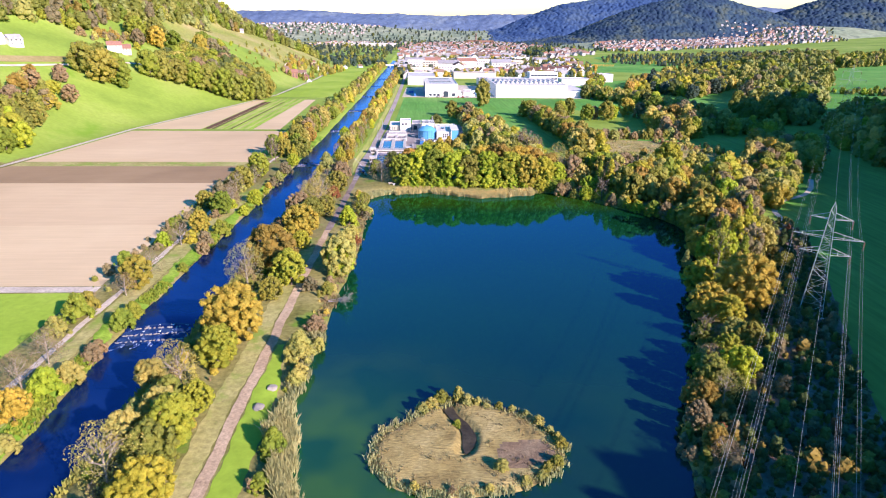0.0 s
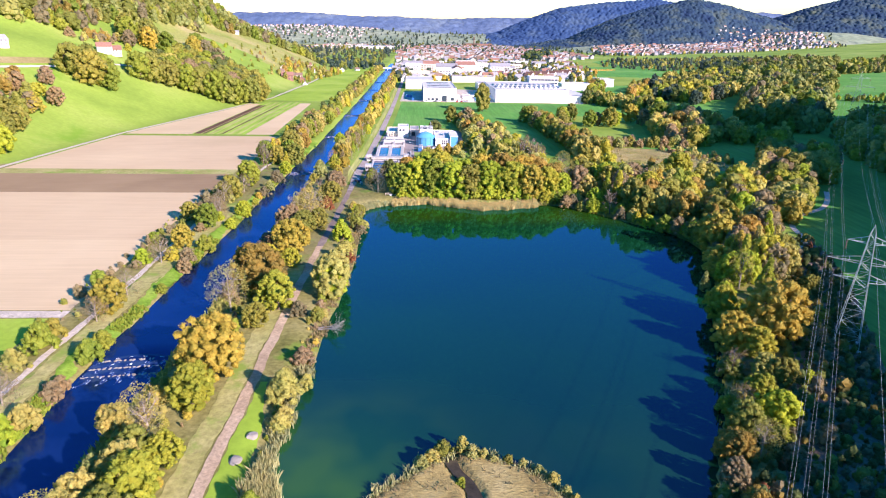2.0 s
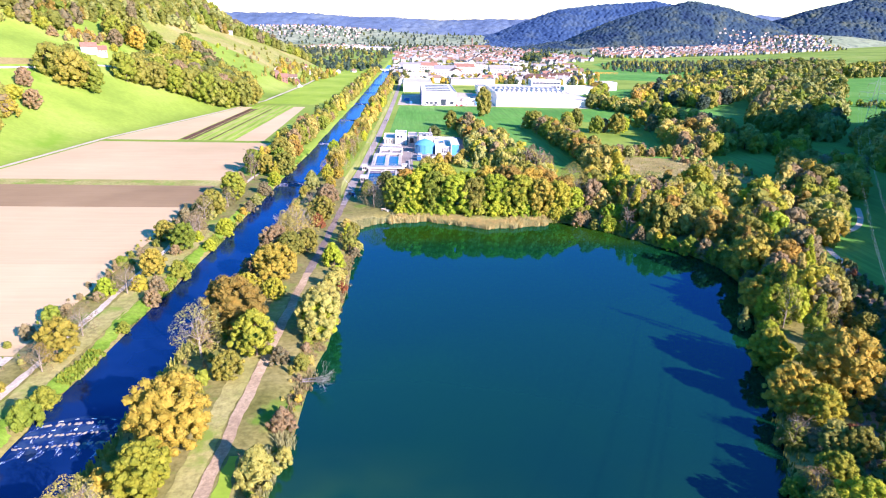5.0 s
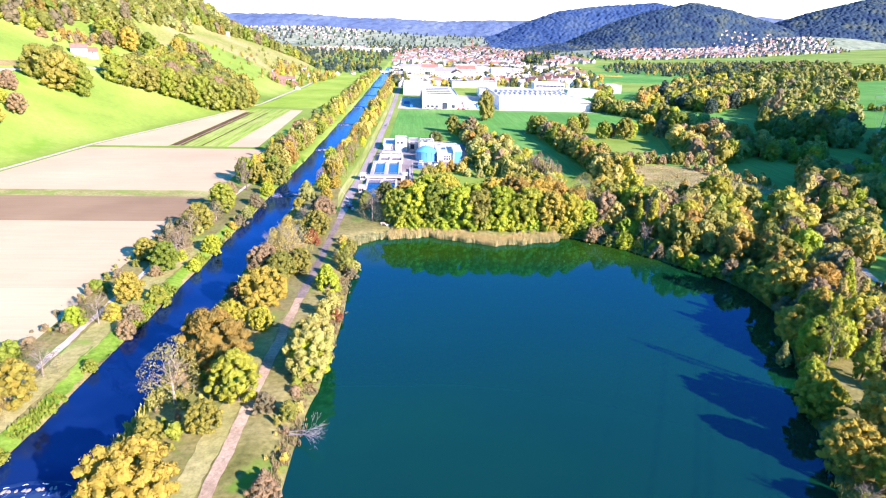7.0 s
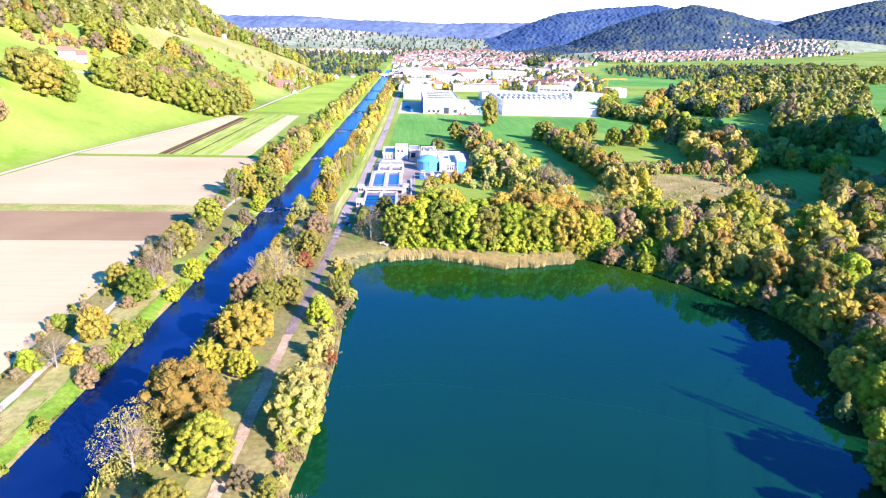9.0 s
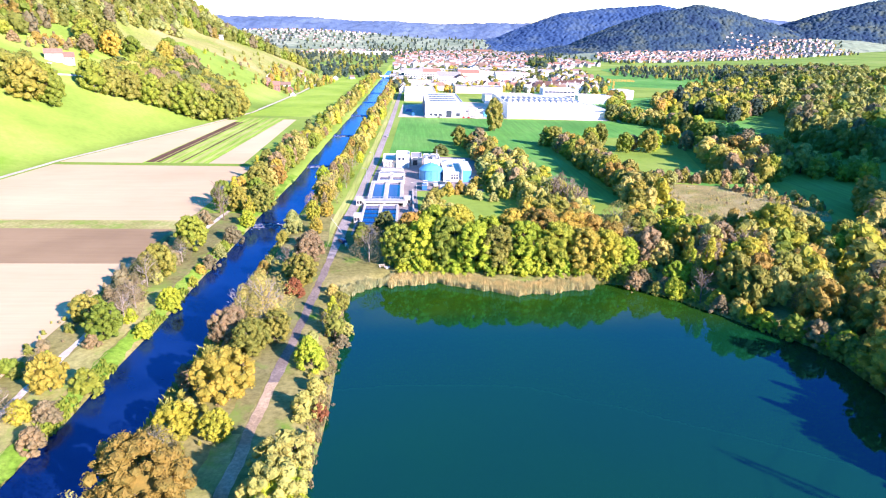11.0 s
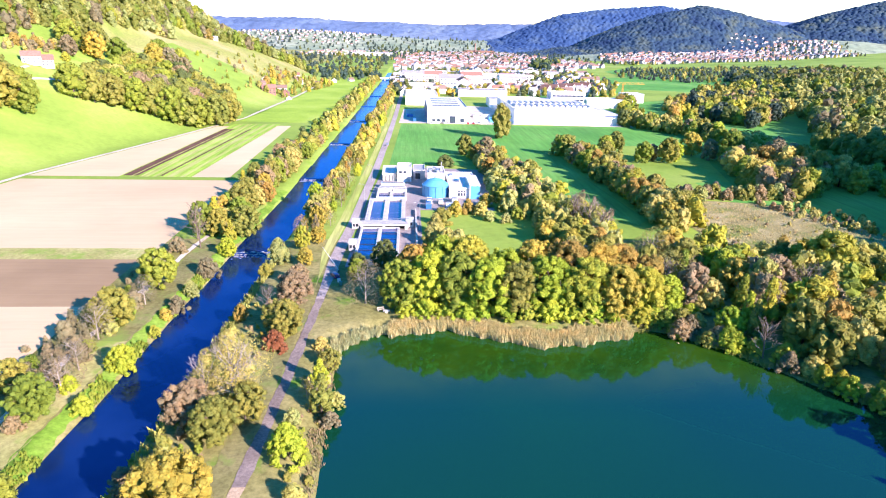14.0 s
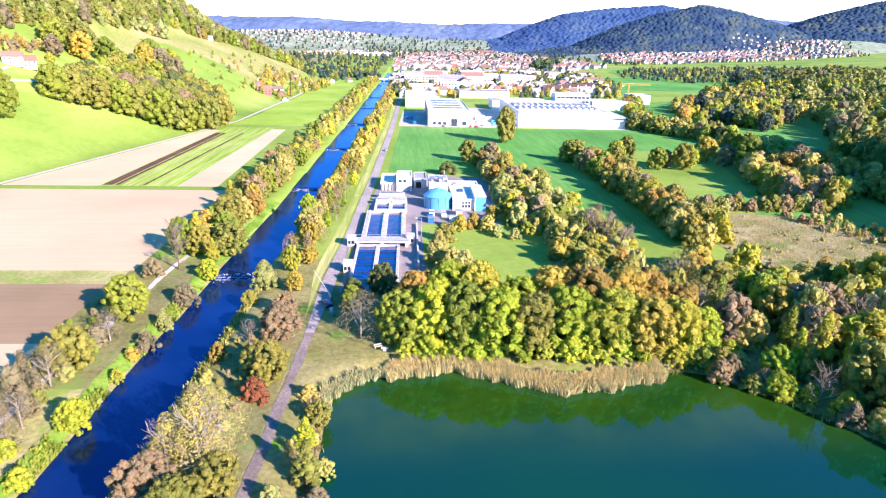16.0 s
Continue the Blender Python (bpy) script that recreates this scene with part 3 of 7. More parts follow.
tagged(strip("dike_east", list(np.linspace(-60, 196, 292)), lambda y: along(PATHWAY, y) - 5.6, lambda y: along(PATHWAY, y) - 1.5, lambda x, y: floor_z(y), DRY_PALE, 1, 0.05, 0.3),
       "straw-coloured dry grass beside the footpath", "grass strip", kind="structure")
tagged(strip("verge_lush", list(np.linspace(-40, 128, 180)), lambda y: along(PATHWAY, y) + 1.5, lambda y: along(PATHWAY, y) + 6.4 - 3.2 * float(ease((y - 105) / 23)), land_z, MOWN, 3, 0.05, 0.3),
       "bright green grass between the footpath and the shore", "grass strip", kind="structure")
tagged(strip("dike_east_north", list(np.linspace(196, 290, 107)), lambda y: along(PATHWAY, y) - 5.6, lambda y: along(PATHWAY, y) - 1.5, lambda x, y: floor_z(y), DRY_SHADED, 1, 0.05, 0.3),
       "dry grass beside the footpath, darkened for shade", "grass strip", kind="structure")
tagged(strip("road_north", list(np.linspace(291, 1000, 80)), lambda y: along(PATHWAY, y) - 1.15 - 0.85 * float(ease((y - 291) / 30)), lambda y: along(PATHWAY, y) + 1.15 + 0.85 * float(ease((y - 291) / 30)), lambda x, y: floor_z(y), ROADWAY, 1, 0.09),
       "worn grey asphalt service road", "road", kind="structure")
tagged(strip("road_verge", list(np.linspace(300, 900, 60)), lambda y: along(PATHWAY, y) - 2.8 - 3.2 * float(ease((y - 300) / 40)), lambda y: along(PATHWAY, y) - 2.7, lambda x, y: floor_z(y), CROP, 1, 0.05),
       "bright grass verge beside the service road", "grass strip", kind="structure")
laid("yard", [(-21.5, 316), (4, 322), (4, 385), (36, 385), (40, 470), (-14, 478), (-17.5, 430), (-20, 380)], ASPHALT, "grey asphalt yard of a sewage works", 0.06, "yard")
laid("field_east", [(-12, 482), (40, 482), (58, 440), (71, 392), (92, 365), (98, 372), (92, 480), (96, 520), (110, 560), (190, 560), (178, 652), (-7, 655)], MEADOW_COOL, "fresh green meadow in front of the factory halls", 0.05)
laid("field_clearing", [(14, 330), (29, 322), (48, 335), (40, 364), (20, 360)], MEADOW, "mown green clearing among trees", 0.05)
laid("field_hedged", [(118, 440), (170, 445), (190, 520), (200, 560), (125, 555), (112, 500)], MEADOW, "sunny green meadow between hedges", 0.055)
laid("field_marsh", [(112, 345), (150, 334), (178, 338), (186, 352), (178, 380), (160, 400), (130, 407), (114, 396)], MARSH, "brown reedy marsh among woods", 0.06)
laid("field_pylon", [(72, 60), (95, 110), (114, 150), (140, 206), (172, 255), (214, 318), (236, 336), (212, 268), (190, 222), (140, 130), (108, 75)], MEADOW_COOL, "shaded deep green meadow under power lines", 0.05)
laid("field_brush", [(50, 62), (80, 62), (93, 98), (109, 132), (127, 166), (143, 202), (147, 222), (134, 226), (118, 190), (98, 152), (82, 124), (66, 98)], BRUSH, "rough brown brushwood ground below the power line", 0.09, "scrubland")
laid("yard_factory", [(-9, 660), (60, 657), (95, 660), (190, 652), (200, 760), (60, 800), (-6, 760)], LANE, "pale concrete factory yard", 0.08, "yard")
BEND = spline([(128, 208), (139, 213), (146, 222), (150, 236), (160, 250), (178, 262), (190, 276), (200, 292)], 6, False)
bends = np.array([(-(b - a)[1], (b - a)[0]) for a, b in zip(BEND[:-1], BEND[1:])] + [(0.0, 1.0)])
bends[-1] = bends[-2]
bends = bends / np.linalg.norm(bends, axis=1)[:, None]
vs, fs = [], []
for (x, y), (nx, ny) in zip(BEND, bends):
    for k in (-1.1, 1.1):
        vs.append((x + nx * k, y + ny * k, float(floor_z(y)) + 0.1))
for i in range(len(BEND) - 1):
    fs.append((2 * i, 2 * i + 1, 2 * i + 3, 2 * i + 2))
tagged(new("lane_bend", mesh_of("lane_bend", vs, fs, LANE)), "narrow grey lane winding over a shaded meadow", "lane", kind="structure")


# ---------------------------------------------------------------- far hills
RIDGES = []


def domes(X, Y, gap, rnd):
    """Height of a closed canopy: one rounded crown per cell of a jittered grid."""
    i, j = np.floor(X / gap).astype(int), np.floor(Y / gap).astype(int)
    i, j = i - i.min() + 1, j - j.min() + 1
    jx, jy = rnd.rand(i.max() + 2, j.max() + 2), rnd.rand(i.max() + 2, j.max() + 2)
    tall = 0.6 + 0.6 * rnd.rand(i.max() + 2, j.max() + 2)
    fx, fy = X / gap - np.floor(X / gap), Y / gap - np.floor(Y / gap)
    best = np.zeros(X.shape)
    for a in (-1, 0, 1):
        for b in (-1, 0, 1):
            d = (fx - a - jx[i + a, j + b]) ** 2 + (fy - b - jy[i + a, j + b]) ** 2
            best = np.maximum(best, tall[i + a, j + b] * np.sqrt(np.maximum(0, 1 - d / 0.72)))
    return best


def ridge(name, crest, near, far, mat, label, seed, rough=11.0, cell=5.0, gap=13.5):
    """A ridge: a crest line (x, z), falling off towards and away from the valley, under a canopy of crowns 'rough' high."""
    RIDGES.append((crest, near, far))
    rnd = np.random.RandomState(seed)
    xs = np.arange(crest[0][0] - 250, crest[-1][0] + 250, cell)
    mid = (near + far) / 2
    yy = np.arange(near, mid + 90, cell)
    X, Y = np.meshgrid(xs, yy)
    top = np.interp(X, [c[0] for c in crest], [c[1] for c in crest])
    end = ease((X - xs[0]) / 250) * ease((xs[-1] - X) / 250)
    across = np.where(Y < mid, ease((Y - near) / (mid - near)), ease((far - Y) / (far - mid)))
    Z = floor_z(Y) - 4 + (top - 6) * across * end + rolling(X, Y, 90, seed) * 4 * across
    if rough:
        Z = Z + domes(X, Y, gap, rnd) * rough * np.clip(across * 9, 0, 1)
    n = len(xs)
    i = (np.arange(len(yy) - 1)[:, None] * n + np.arange(n - 1)).ravel()
    ob = new(name, mesh_of(name, np.stack([X, Y, Z], -1).reshape(-1, 3), np.stack([i, i + 1, i + 1 + n, i + n], -1), mat, smooth=True))
    return tagged(ob, label, "hill", kind="structure")


ridge("backdrop_hill_a", ((470, 60), (616, 124), (821, 194), (1059, 222), (1358, 248), (1500, 225), (1690, 150), (1820, 80)), 3050, 4200, FOREST_BLUE_HAZE, "wooded ridge with blue haze in its colour, closing the valley", 3, 13.0, 4.4, 15.0)
ridge("backdrop_hill_b", ((717, 40), (819, 88), (951, 141), (1092, 185), (1258, 221), (1409, 200), (1619, 144), (1790, 80)), 2500, 3400, FOREST_HAZED, "dark wooded hill above a village", 4, 12.0, 3.2, 12.0)
ridge("backdrop_hill_c", ((1600, 70), (1690, 134), (1837, 182), (1985, 220), (2130, 257), (2300, 280), (2420, 290)), 2450, 3650, FOREST_HAZED, "dark wooded hillside above houses", 5, 13.0, 3.6, 12.5)
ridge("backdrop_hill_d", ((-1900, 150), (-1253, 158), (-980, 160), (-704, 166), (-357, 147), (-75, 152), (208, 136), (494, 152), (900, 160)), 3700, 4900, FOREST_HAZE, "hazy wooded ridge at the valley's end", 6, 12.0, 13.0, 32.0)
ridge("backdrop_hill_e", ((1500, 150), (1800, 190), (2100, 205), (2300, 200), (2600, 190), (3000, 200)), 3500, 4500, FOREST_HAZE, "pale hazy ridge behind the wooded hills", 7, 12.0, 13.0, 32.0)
ridge("backdrop_slope", ((450, 8), (700, 24), (1000, 34), (1330, 44), (1500, 78), (1650, 100), (1800, 92), (2000, 70), (2200, 60)), 2100, 3200, MEADOW_HAZED, "green pasture slope below wooded hills", 8, 0.0, 26.0)
ridge("backdrop_meadows", ((-1500, 70), (-900, 84), (-500, 92), (-150, 76), (150, 62), (420, 60)), 2950, 4300, MEADOW_HAZED, "pale green farmland rising to a distant ridge", 9, 0.0, 40.0)


def slope_z(x, y):
    """Ground or ridge, whichever is higher."""
    z = ground_at(x, y)
    for crest, near, far in RIDGES:
        mid = (near + far) / 2
        if near < y < far and crest[0][0] - 250 < x < crest[-1][0] + 250:
            a = ease((y - near) / (mid - near)) if y < mid else ease((far - y) / (far - mid))
            e = ease((x - crest[0][0] + 250) / 250) * ease((crest[-1][0] + 250 - x) / 250)
            z = max(z, float(floor_z(y) - 4 + (np.interp(x, [c[0] for c in crest], [c[1] for c in crest]) - 6) * a * e) + 2)
    return z

# ---------------------------------------------------------------- trees
def sphere_dirs(level):
    bm = bmesh.new()
    bmesh.ops.create_icosphere(bm, subdivisions=level, radius=1.0)
    v, f = np.array([tuple(p.co) for p in bm.verts]), np.array([[q.index for q in t.verts] for t in bm.faces])
    bm.free()
    return v, f


GLOBE = {1: sphere_dirs(1)}


def crown_clumps(rnd, shape, height, width, few=1.0):
    """Clump centres and radii over the outline of a crown: 'round', 'tall', 'bush', 'willow'."""
    low, n = {"round": (0.12, 62), "tall": (0.12, 50), "willow": (0.06, 46), "bush": (0.05, 30)}[shape]
    n = int(n * few)
    lean = rnd.normal(size=2) * 0.06 * width
    bulge = [(rnd.rand() * math.tau, 0.16 * rnd.rand()) for _ in range(3)]
    cs, rs = [], []
    for k in range(n):
        t = ((k + rnd.rand()) / n) ** 0.85
        if shape == "round":
            reach = math.sqrt(max(0.02, 1 - (1.75 * t - 0.78) ** 2))
        elif shape == "tall":
            reach = (0.55 + 0.45 * math.sin(math.pi * min(1, t * 1.15))) * (1 - 0.62 * t)
        elif shape == "willow":
            reach = 1.0 - 0.8 * t ** 2
        else:
            reach = math.sqrt(max(0.03, 1 - 0.95 * t * t))
        a = k * 2.39996 + rnd.normal() * 0.35
        reach *= 0.92 + sum(w * math.cos((i + 1) * (a - o)) for i, (o, w) in enumerate(bulge)) + 0.10 * rnd.normal()
        r = width * (0.075 + 0.075 * rnd.rand()) / few ** 0.5 * (1.2 if shape == "bush" else 1.0)
        room = max(0.0, reach * width / 2 - r * 0.75)
        z = (low + (0.97 - low) * t) * height - r * 0.5 + rnd.normal() * 0.02 * height
        cs.append((math.cos(a) * room + lean[0] * t, math.sin(a) * room + lean[1] * t, max(z, r * 0.6)))
        rs.append(r)
    return np.array(cs), np.array(rs)


def crown_arrays(seed, shape, height, width, count, size, level=1, flat=0.5, few=1.0):
    """Many small leafy knobs round a core, with loose leaf sprays standing off them."""
    rnd = np.random.RandomState(seed)
    cs, rs = crown_clumps(rnd, shape, height, width, few)
    heart = np.array((0, 0, height * (0.45 if shape != "bush" else 0.3)))
    pos, out = [], []
    have = 0
    while have < count:
        m = count * 2
        pick = rnd.choice(len(cs), m, p=rs ** 2 / (rs ** 2).sum())
        d = rnd.normal(size=(m, 3))
        d[:, 2] += 0.2
        d /= np.linalg.norm(d, axis=1)[:, None]
        q = cs[pick] + d * (rs[pick] * (0.90 + 0.22 * rnd.rand(m)))[:, None]
        gap = (np.linalg.norm(q[:, None] - cs[None], axis=2) / rs[None]).min(1)
        good = (gap > 0.84) & (((q - heart) * d).sum(1) > -0.1 * width)
        pos.append(q[good])
        out.append(d[good])
        have += int(good.sum())
    pos, d = np.concatenate(pos)[:count], np.concatenate(out)[:count]
    nrm = d + rnd.normal(size=(count, 3)) * flat
    nrm /= np.linalg.norm(nrm, axis=1)[:, None]
    u = np.cross(nrm, rnd.normal(size=(count, 3)))
    u /= np.linalg.norm(u, axis=1)[:, None] + 1e-9
    v = np.cross(nrm, u)
    s = (size * (0.5 + 0.9 * rnd.rand(count)))[:, None]
    w = s * (0.55 + 0.4 * rnd.rand(count))[:, None]
    quads = np.stack([pos - u * s, pos + u * s * 0.75 - v * w, pos + u * s * 0.5 + v * w + nrm * s * 0.25], 1).reshape(-1, 3)
    g, f = GLOBE[level]
    k = len(cs)
    knob = cs[:, None] + g[None] * (rs[:, None] * (0.62 + 0.60 * rnd.rand(k, len(g))))[:, :, None]
    core = heart + g * (0.62 * np.minimum(width / 2, np.where(g[:, 2] < 0, heart[2] * 0.8 / np.maximum(-g[:, 2], 0.01), (height - heart[2]) / np.maximum(g[:, 2], 0.01))))[:, None]
    solid = np.concatenate([knob.reshape(-1, 3), core])
    tris = (f[None] + (np.arange(k + 1) * len(g))[:, None, None]).reshape(-1, 3)
    return np.concatenate([quads, solid]), np.arange(count * 3).reshape(-1, 3), tris + len(quads)


def crown_mesh(name, seed, shape, height, width, count, size, level=1, few=1.0):
    v, q, t = crown_arrays(seed, shape, height, width, count, size, level or 1, 0.5, few)
    faces = q.tolist() + (t.tolist() if level else [])
    me = mesh_of(name, v.tolist() if level else v[:len(q) * 3].tolist(), faces, LEAF["green"])
    return me


def limb(bm, rnd, a, way, length, radius, depth, spread, sides=4):
    b = a + way * length
    add_tube(bm, a, b, radius, radius * 0.62, sides)
    if depth <= 0:
        return
    for k in range(3 if depth > 1 else 4):
        turn = Vector(rnd.normal(size=3)) * spread
        nxt = (way + turn + Vector((0, 0, 0.12))).normalized()
        start = a + way * length * (0.55 + 0.45 * rnd.rand())
        limb(bm, rnd, start, nxt, length * (0.55 + 0.25 * rnd.rand()), radius * 0.5, depth - 1, spread, 3)


def trunk_mesh(name, seed, height, radius, limbs, reach):
    rnd = np.random.RandomState(seed)
    bm = bmesh.new()
    lean = Vector((rnd.normal() * 0.04, rnd.normal() * 0.04, 1)).normalized()
    fork = lean * height * 0.34
    add_tube(bm, (0, 0, -0.6), (0, 0, 0.3), radius * 1.5, radius, 8)
    add_tube(bm, (0, 0, 0.3), fork, radius, radius * 0.75, 8)
    add_tube(bm, fork, lean * height * 0.75, radius * 0.75, radius * 0.2, 6)
    for k in range(limbs):
        a = k * math.tau / limbs + rnd.rand()
        way = Vector((math.cos(a) * reach, math.sin(a) * reach, 0.8)).normalized()
        start = lean * height * (0.3 + 0.3 * rnd.rand())
        limb(bm, rnd, start, way, height * 0.26, radius * 0.4, 1, 0.35)
    me = bpy.data.meshes.new(name)
    bm.to_mesh(me)
    bm.free()
    me.materials.append(BARK)
    return me


def bare_mesh(name, seed, height):
    """Twigs of a leafless tree: limbs that fork three times."""
    rnd = np.random.RandomState(seed)
    bm = bmesh.new()
    for k in range(11):
        a = k * 2.4 + rnd.rand()
        t = 0.18 + 0.07 * k
        way = Vector((math.cos(a) * 0.7, math.sin(a) * 0.7, 0.55 + 0.06 * k)).normalized()
        limb(bm, rnd, Vector((0, 0, height * t)), way, height * (0.30 - 0.014 * k), 0.075, 3, 0.42, 3)
    me = bpy.data.meshes.new(name)
    bm.to_mesh(me)
    bm.free()
    me.materials.append(TWIG)
    return me


def conifer_mesh(name, seed, height, width, count, size):
    rnd = np.random.RandomState(seed)
    t = rnd.rand(count) ** 0.8
    a = rnd.rand(count) * math.tau
    layer = (t * 11) % 1.0
    r = width / 2 * (1 - t) * (0.45 + 0.55 * (1 - layer)) + 0.1
    pos = np.stack([np.cos(a) * r, np.sin(a) * r, (0.06 + 0.94 * t) * height - r * 0.25], -1)
    out = np.stack([np.cos(a), np.sin(a), -0.35 + 0 * a], -1) + rnd.normal(size=(count, 3)) * 0.15
    side = np.stack([-np.sin(a), np.cos(a), 0 * a], -1)
    s = size * (0.6 + 0.8 * rnd.rand(count))[:, None]
    quad = np.stack([pos - out * s, pos - side * s * 0.6, pos + out * s, pos + side * s * 0.6 + (0, 0, 0.1)], 1)
    return mesh_of(name, quad.reshape(-1, 3), np.arange(count * 4).reshape(-1, 4), LEAF["dark"])


FORMS = {"round": (14.0, 12.0), "tall": (16.0, 9.0), "bush": (5.0, 5.6), "willow": (9.0, 9.0)}
CROWNS, SIMPLE, THIN = {}, {}, {}
for form, (h, w) in FORMS.items():
    small = form == "bush"
    CROWNS[form] = [crown_mesh(f"{form}_crown", 10 * k + len(form), form, h, w, 1000 if small else 2400, 0.17 if small else 0.25, 1, 1.5 if small else 1.7) for k in range(5)]
    SIMPLE[form] = [crown_mesh(f"{form}_crown_plain", 10 * k + 5 + len(form), form, h, w, 500 if small else 1000, 0.25 if small else 0.38, 1, 1.0) for k in range(4)]
    THIN[form] = [crown_mesh(f"{form}_crown_thin", 31 * k + len(form), form, h, w, 2600, 0.17, 0) for k in range(3)]
NEAR = {form: [crown_mesh(f"{form}_crown_fine", 10 * k + 2 + len(form), form, *FORMS[form], 6000, 0.18, 1, 2.4) for k in range(4)] for form in ("round", "tall")}
TRUNKS = {form: [trunk_mesh(f"{form}_trunk", 3 * k + len(form), h, 0.12 if form == "bush" else 0.30, 3 if form == "bush" else 5, 0.9 if form != "tall" else 0.5) for k in range(2)] for form, (h, w) in FORMS.items()}
BARE = [bare_mesh("twigs", 40 + k, 12.0) for k in range(3)]
CONIFER = [conifer_mesh("conifer_crown", 60 + k, 16.0, 6.0, 900, 0.7) for k in range(2)]

COLOURS = {"green": "green", "lime": "fresh lime-green", "dark": "dark green", "olive": "olive-green", "yellow": "yellow", "gold": "golden", "rust": "rust-brown",
           "straw": "pale straw-coloured", "brown": "brown", "red": "deep red", "grey": "grey-green", "far": "dark blue-green"}
pot = random.Random(7)


def plant(form, x, y, h, colour, where, group, w=1.0, detail=True, thin=False):
    """One tree or bush as a thing: its trunk and its crown."""
    if 60 < y < 500 and -100 < x < -30:
        west, east = float(along(RIVER_WEST, y)) - 1.0, float(along(RIVER_EAST, y)) + 1.0
        if west < x < east:
            x = west if x - west < east - x else east
    z = ground_at(x, y)
    k = pot.randrange(12)
    turn = pot.random() * math.tau
    if form == "bare":
        name, cat, label = "bare_tree", "tree", f"nearly leafless grey-brown tree {where}"
        s = h / 12.0
    elif form == "conifer":
        name, cat, label = "conifer", "tree", f"dark green conifer {where}"
        s = h / 16.0
    elif form == "bush" or h < 5.5:
        name, cat, label = "bush", "bush", f"{COLOURS[colour]} leafy bush {where}"
        s = h / FORMS[form][0]
    else:
        kind = {"round": "round-crowned", "tall": "slender", "willow": "drooping"}.get(form, "")
        name, cat, label = "broadleaf_tree", "tree", f"{COLOURS[colour]} {kind} autumn tree {where}"
        if thin:
            label = f"{COLOURS[colour]} half-bare {kind} tree {where}"
        s = h / FORMS[form][0]
    root = new(name)
    root.empty_display_size = 0.3
    root.matrix_basis = Matrix.LocRotScale((x, y, z), Euler((0, 0, turn)), (s * w, s * w, s))
    tagged(root, label, cat, group)
    if form == "bare":
        t = new("trunk", TRUNKS["tall"][k % 2])
        c = new("branchwork", BARE[k % len(BARE)])
    elif form == "conifer":
        t = new("trunk", TRUNKS["tall"][k % 2])
        c = new("crown", CONIFER[k % len(CONIFER)])
    else:
        t = new("trunk", TRUNKS[form][k % 2])
        pool = THIN if thin else NEAR if detail == "near" and form in NEAR else CROWNS if detail else SIMPLE
        c = new("crown", pool[form][k % len(pool[form])])
        c.material_slots[0].link = "OBJECT"
        c.material_slots[0].material = LEAF[colour]
        if thin:
            b = new("branchwork", BARE[k % len(BARE)])
            b.parent = root
            b.scale = (FORMS[form][0] / 15.5,) * 3
            b.material_slots[0].link = "OBJECT"
            b.material_slots[0].material = BARK_PALE
            t.material_slots[0].link = "OBJECT"
            t.material_slots[0].material = BARK_PALE
    t.parent = c.parent = root
    return root


def plant_all(rows, where, group, detail=True, grow=1.0):
    for form, x, y, h, colour, *more in rows:
        h *= grow
        thin = form.endswith("*")
        plant(form.rstrip("*"), x, y, h, colour, where, group, more[0] if more else 1.0, detail, thin)


WEST = "on the grassy west river bank"
plant_all((("bush", -82.5, 143, 6.5, "green", 1.05), ("bush", -83, 134.5, 5, "straw", 1.05), ("round*", -77.5, 120.5, 9, "brown", 0.94), ("round*", -77.5, 110.5, 8.5, "brown", 0.94),
           ("bush", -72, 109, 6, "lime", 1.05), ("bush", -70.5, 115, 5, "straw", 1.05), ("round", -72.5, 99.5, 7, "gold", 1.08), ("bush", -67, 139, 5.5, "green", 1.05),
           ("bush", -66.5, 124, 4.5, "brown", 1.05), ("bush", -69, 92.5, 3.5, "straw", 1.05), ("round", -76, 162.5, 9.5, "gold", 1.08), ("round*", -76, 173.5, 8.5, "brown", 0.94)), WEST, "trees along the west bank", True)
plant_all((("round*", -76.5, 157, 7, "brown", 0.94), ("bush", -82.5, 148.5, 5, "olive", 1.05), ("bush", -68, 145.5, 4.5, "green", 1.05), ("bush", -67.5, 127.5, 3.5, "brown", 1.05),
           ("bush", -68.5, 201.5, 4.5, "brown", 1.05), ("round", -73.5, 211.5, 8.5, "gold", 1.08), ("round*", -76, 198.5, 9, "brown", 0.94), ("bush", -82, 198, 5, "lime", 1.05),
           ("bush", -73.5, 201, 4.5, "yellow", 1.05), ("bush", -65, 194, 4.5, "brown", 1.05), ("bush", -63.5, 212.5, 5.5, "green", 1.05), ("bush", -68, 177, 3, "green", 1.05)), WEST, "trees along the west bank", True)
plant_all((("round", -73, 234.5, 9.5, "green", 1.08), ("round*", -72, 243.5, 10, "brown", 0.94), ("round", -81.5, 244, 7.5, "olive", 1.08), ("bare", -76, 214, 7, "brown", 1.07),
           ("bush", -74, 230.5, 3.5, "brown", 1.05), ("willow", -63, 254, 5.5, "lime", 1), ("bush", -63, 237.5, 4, "lime", 1.05), ("round", -73.5, 300, 12, "green", 1.08),
           ("round", -74.5, 273.5, 11, "olive", 1.08), ("round*", -72.5, 287.5, 8.5, "brown", 0.94), ("round*", -75.5, 267, 10, "brown", 0.94), ("round", -62, 253.5, 6.5, "lime", 1.08)), WEST, "trees along the west bank", True)
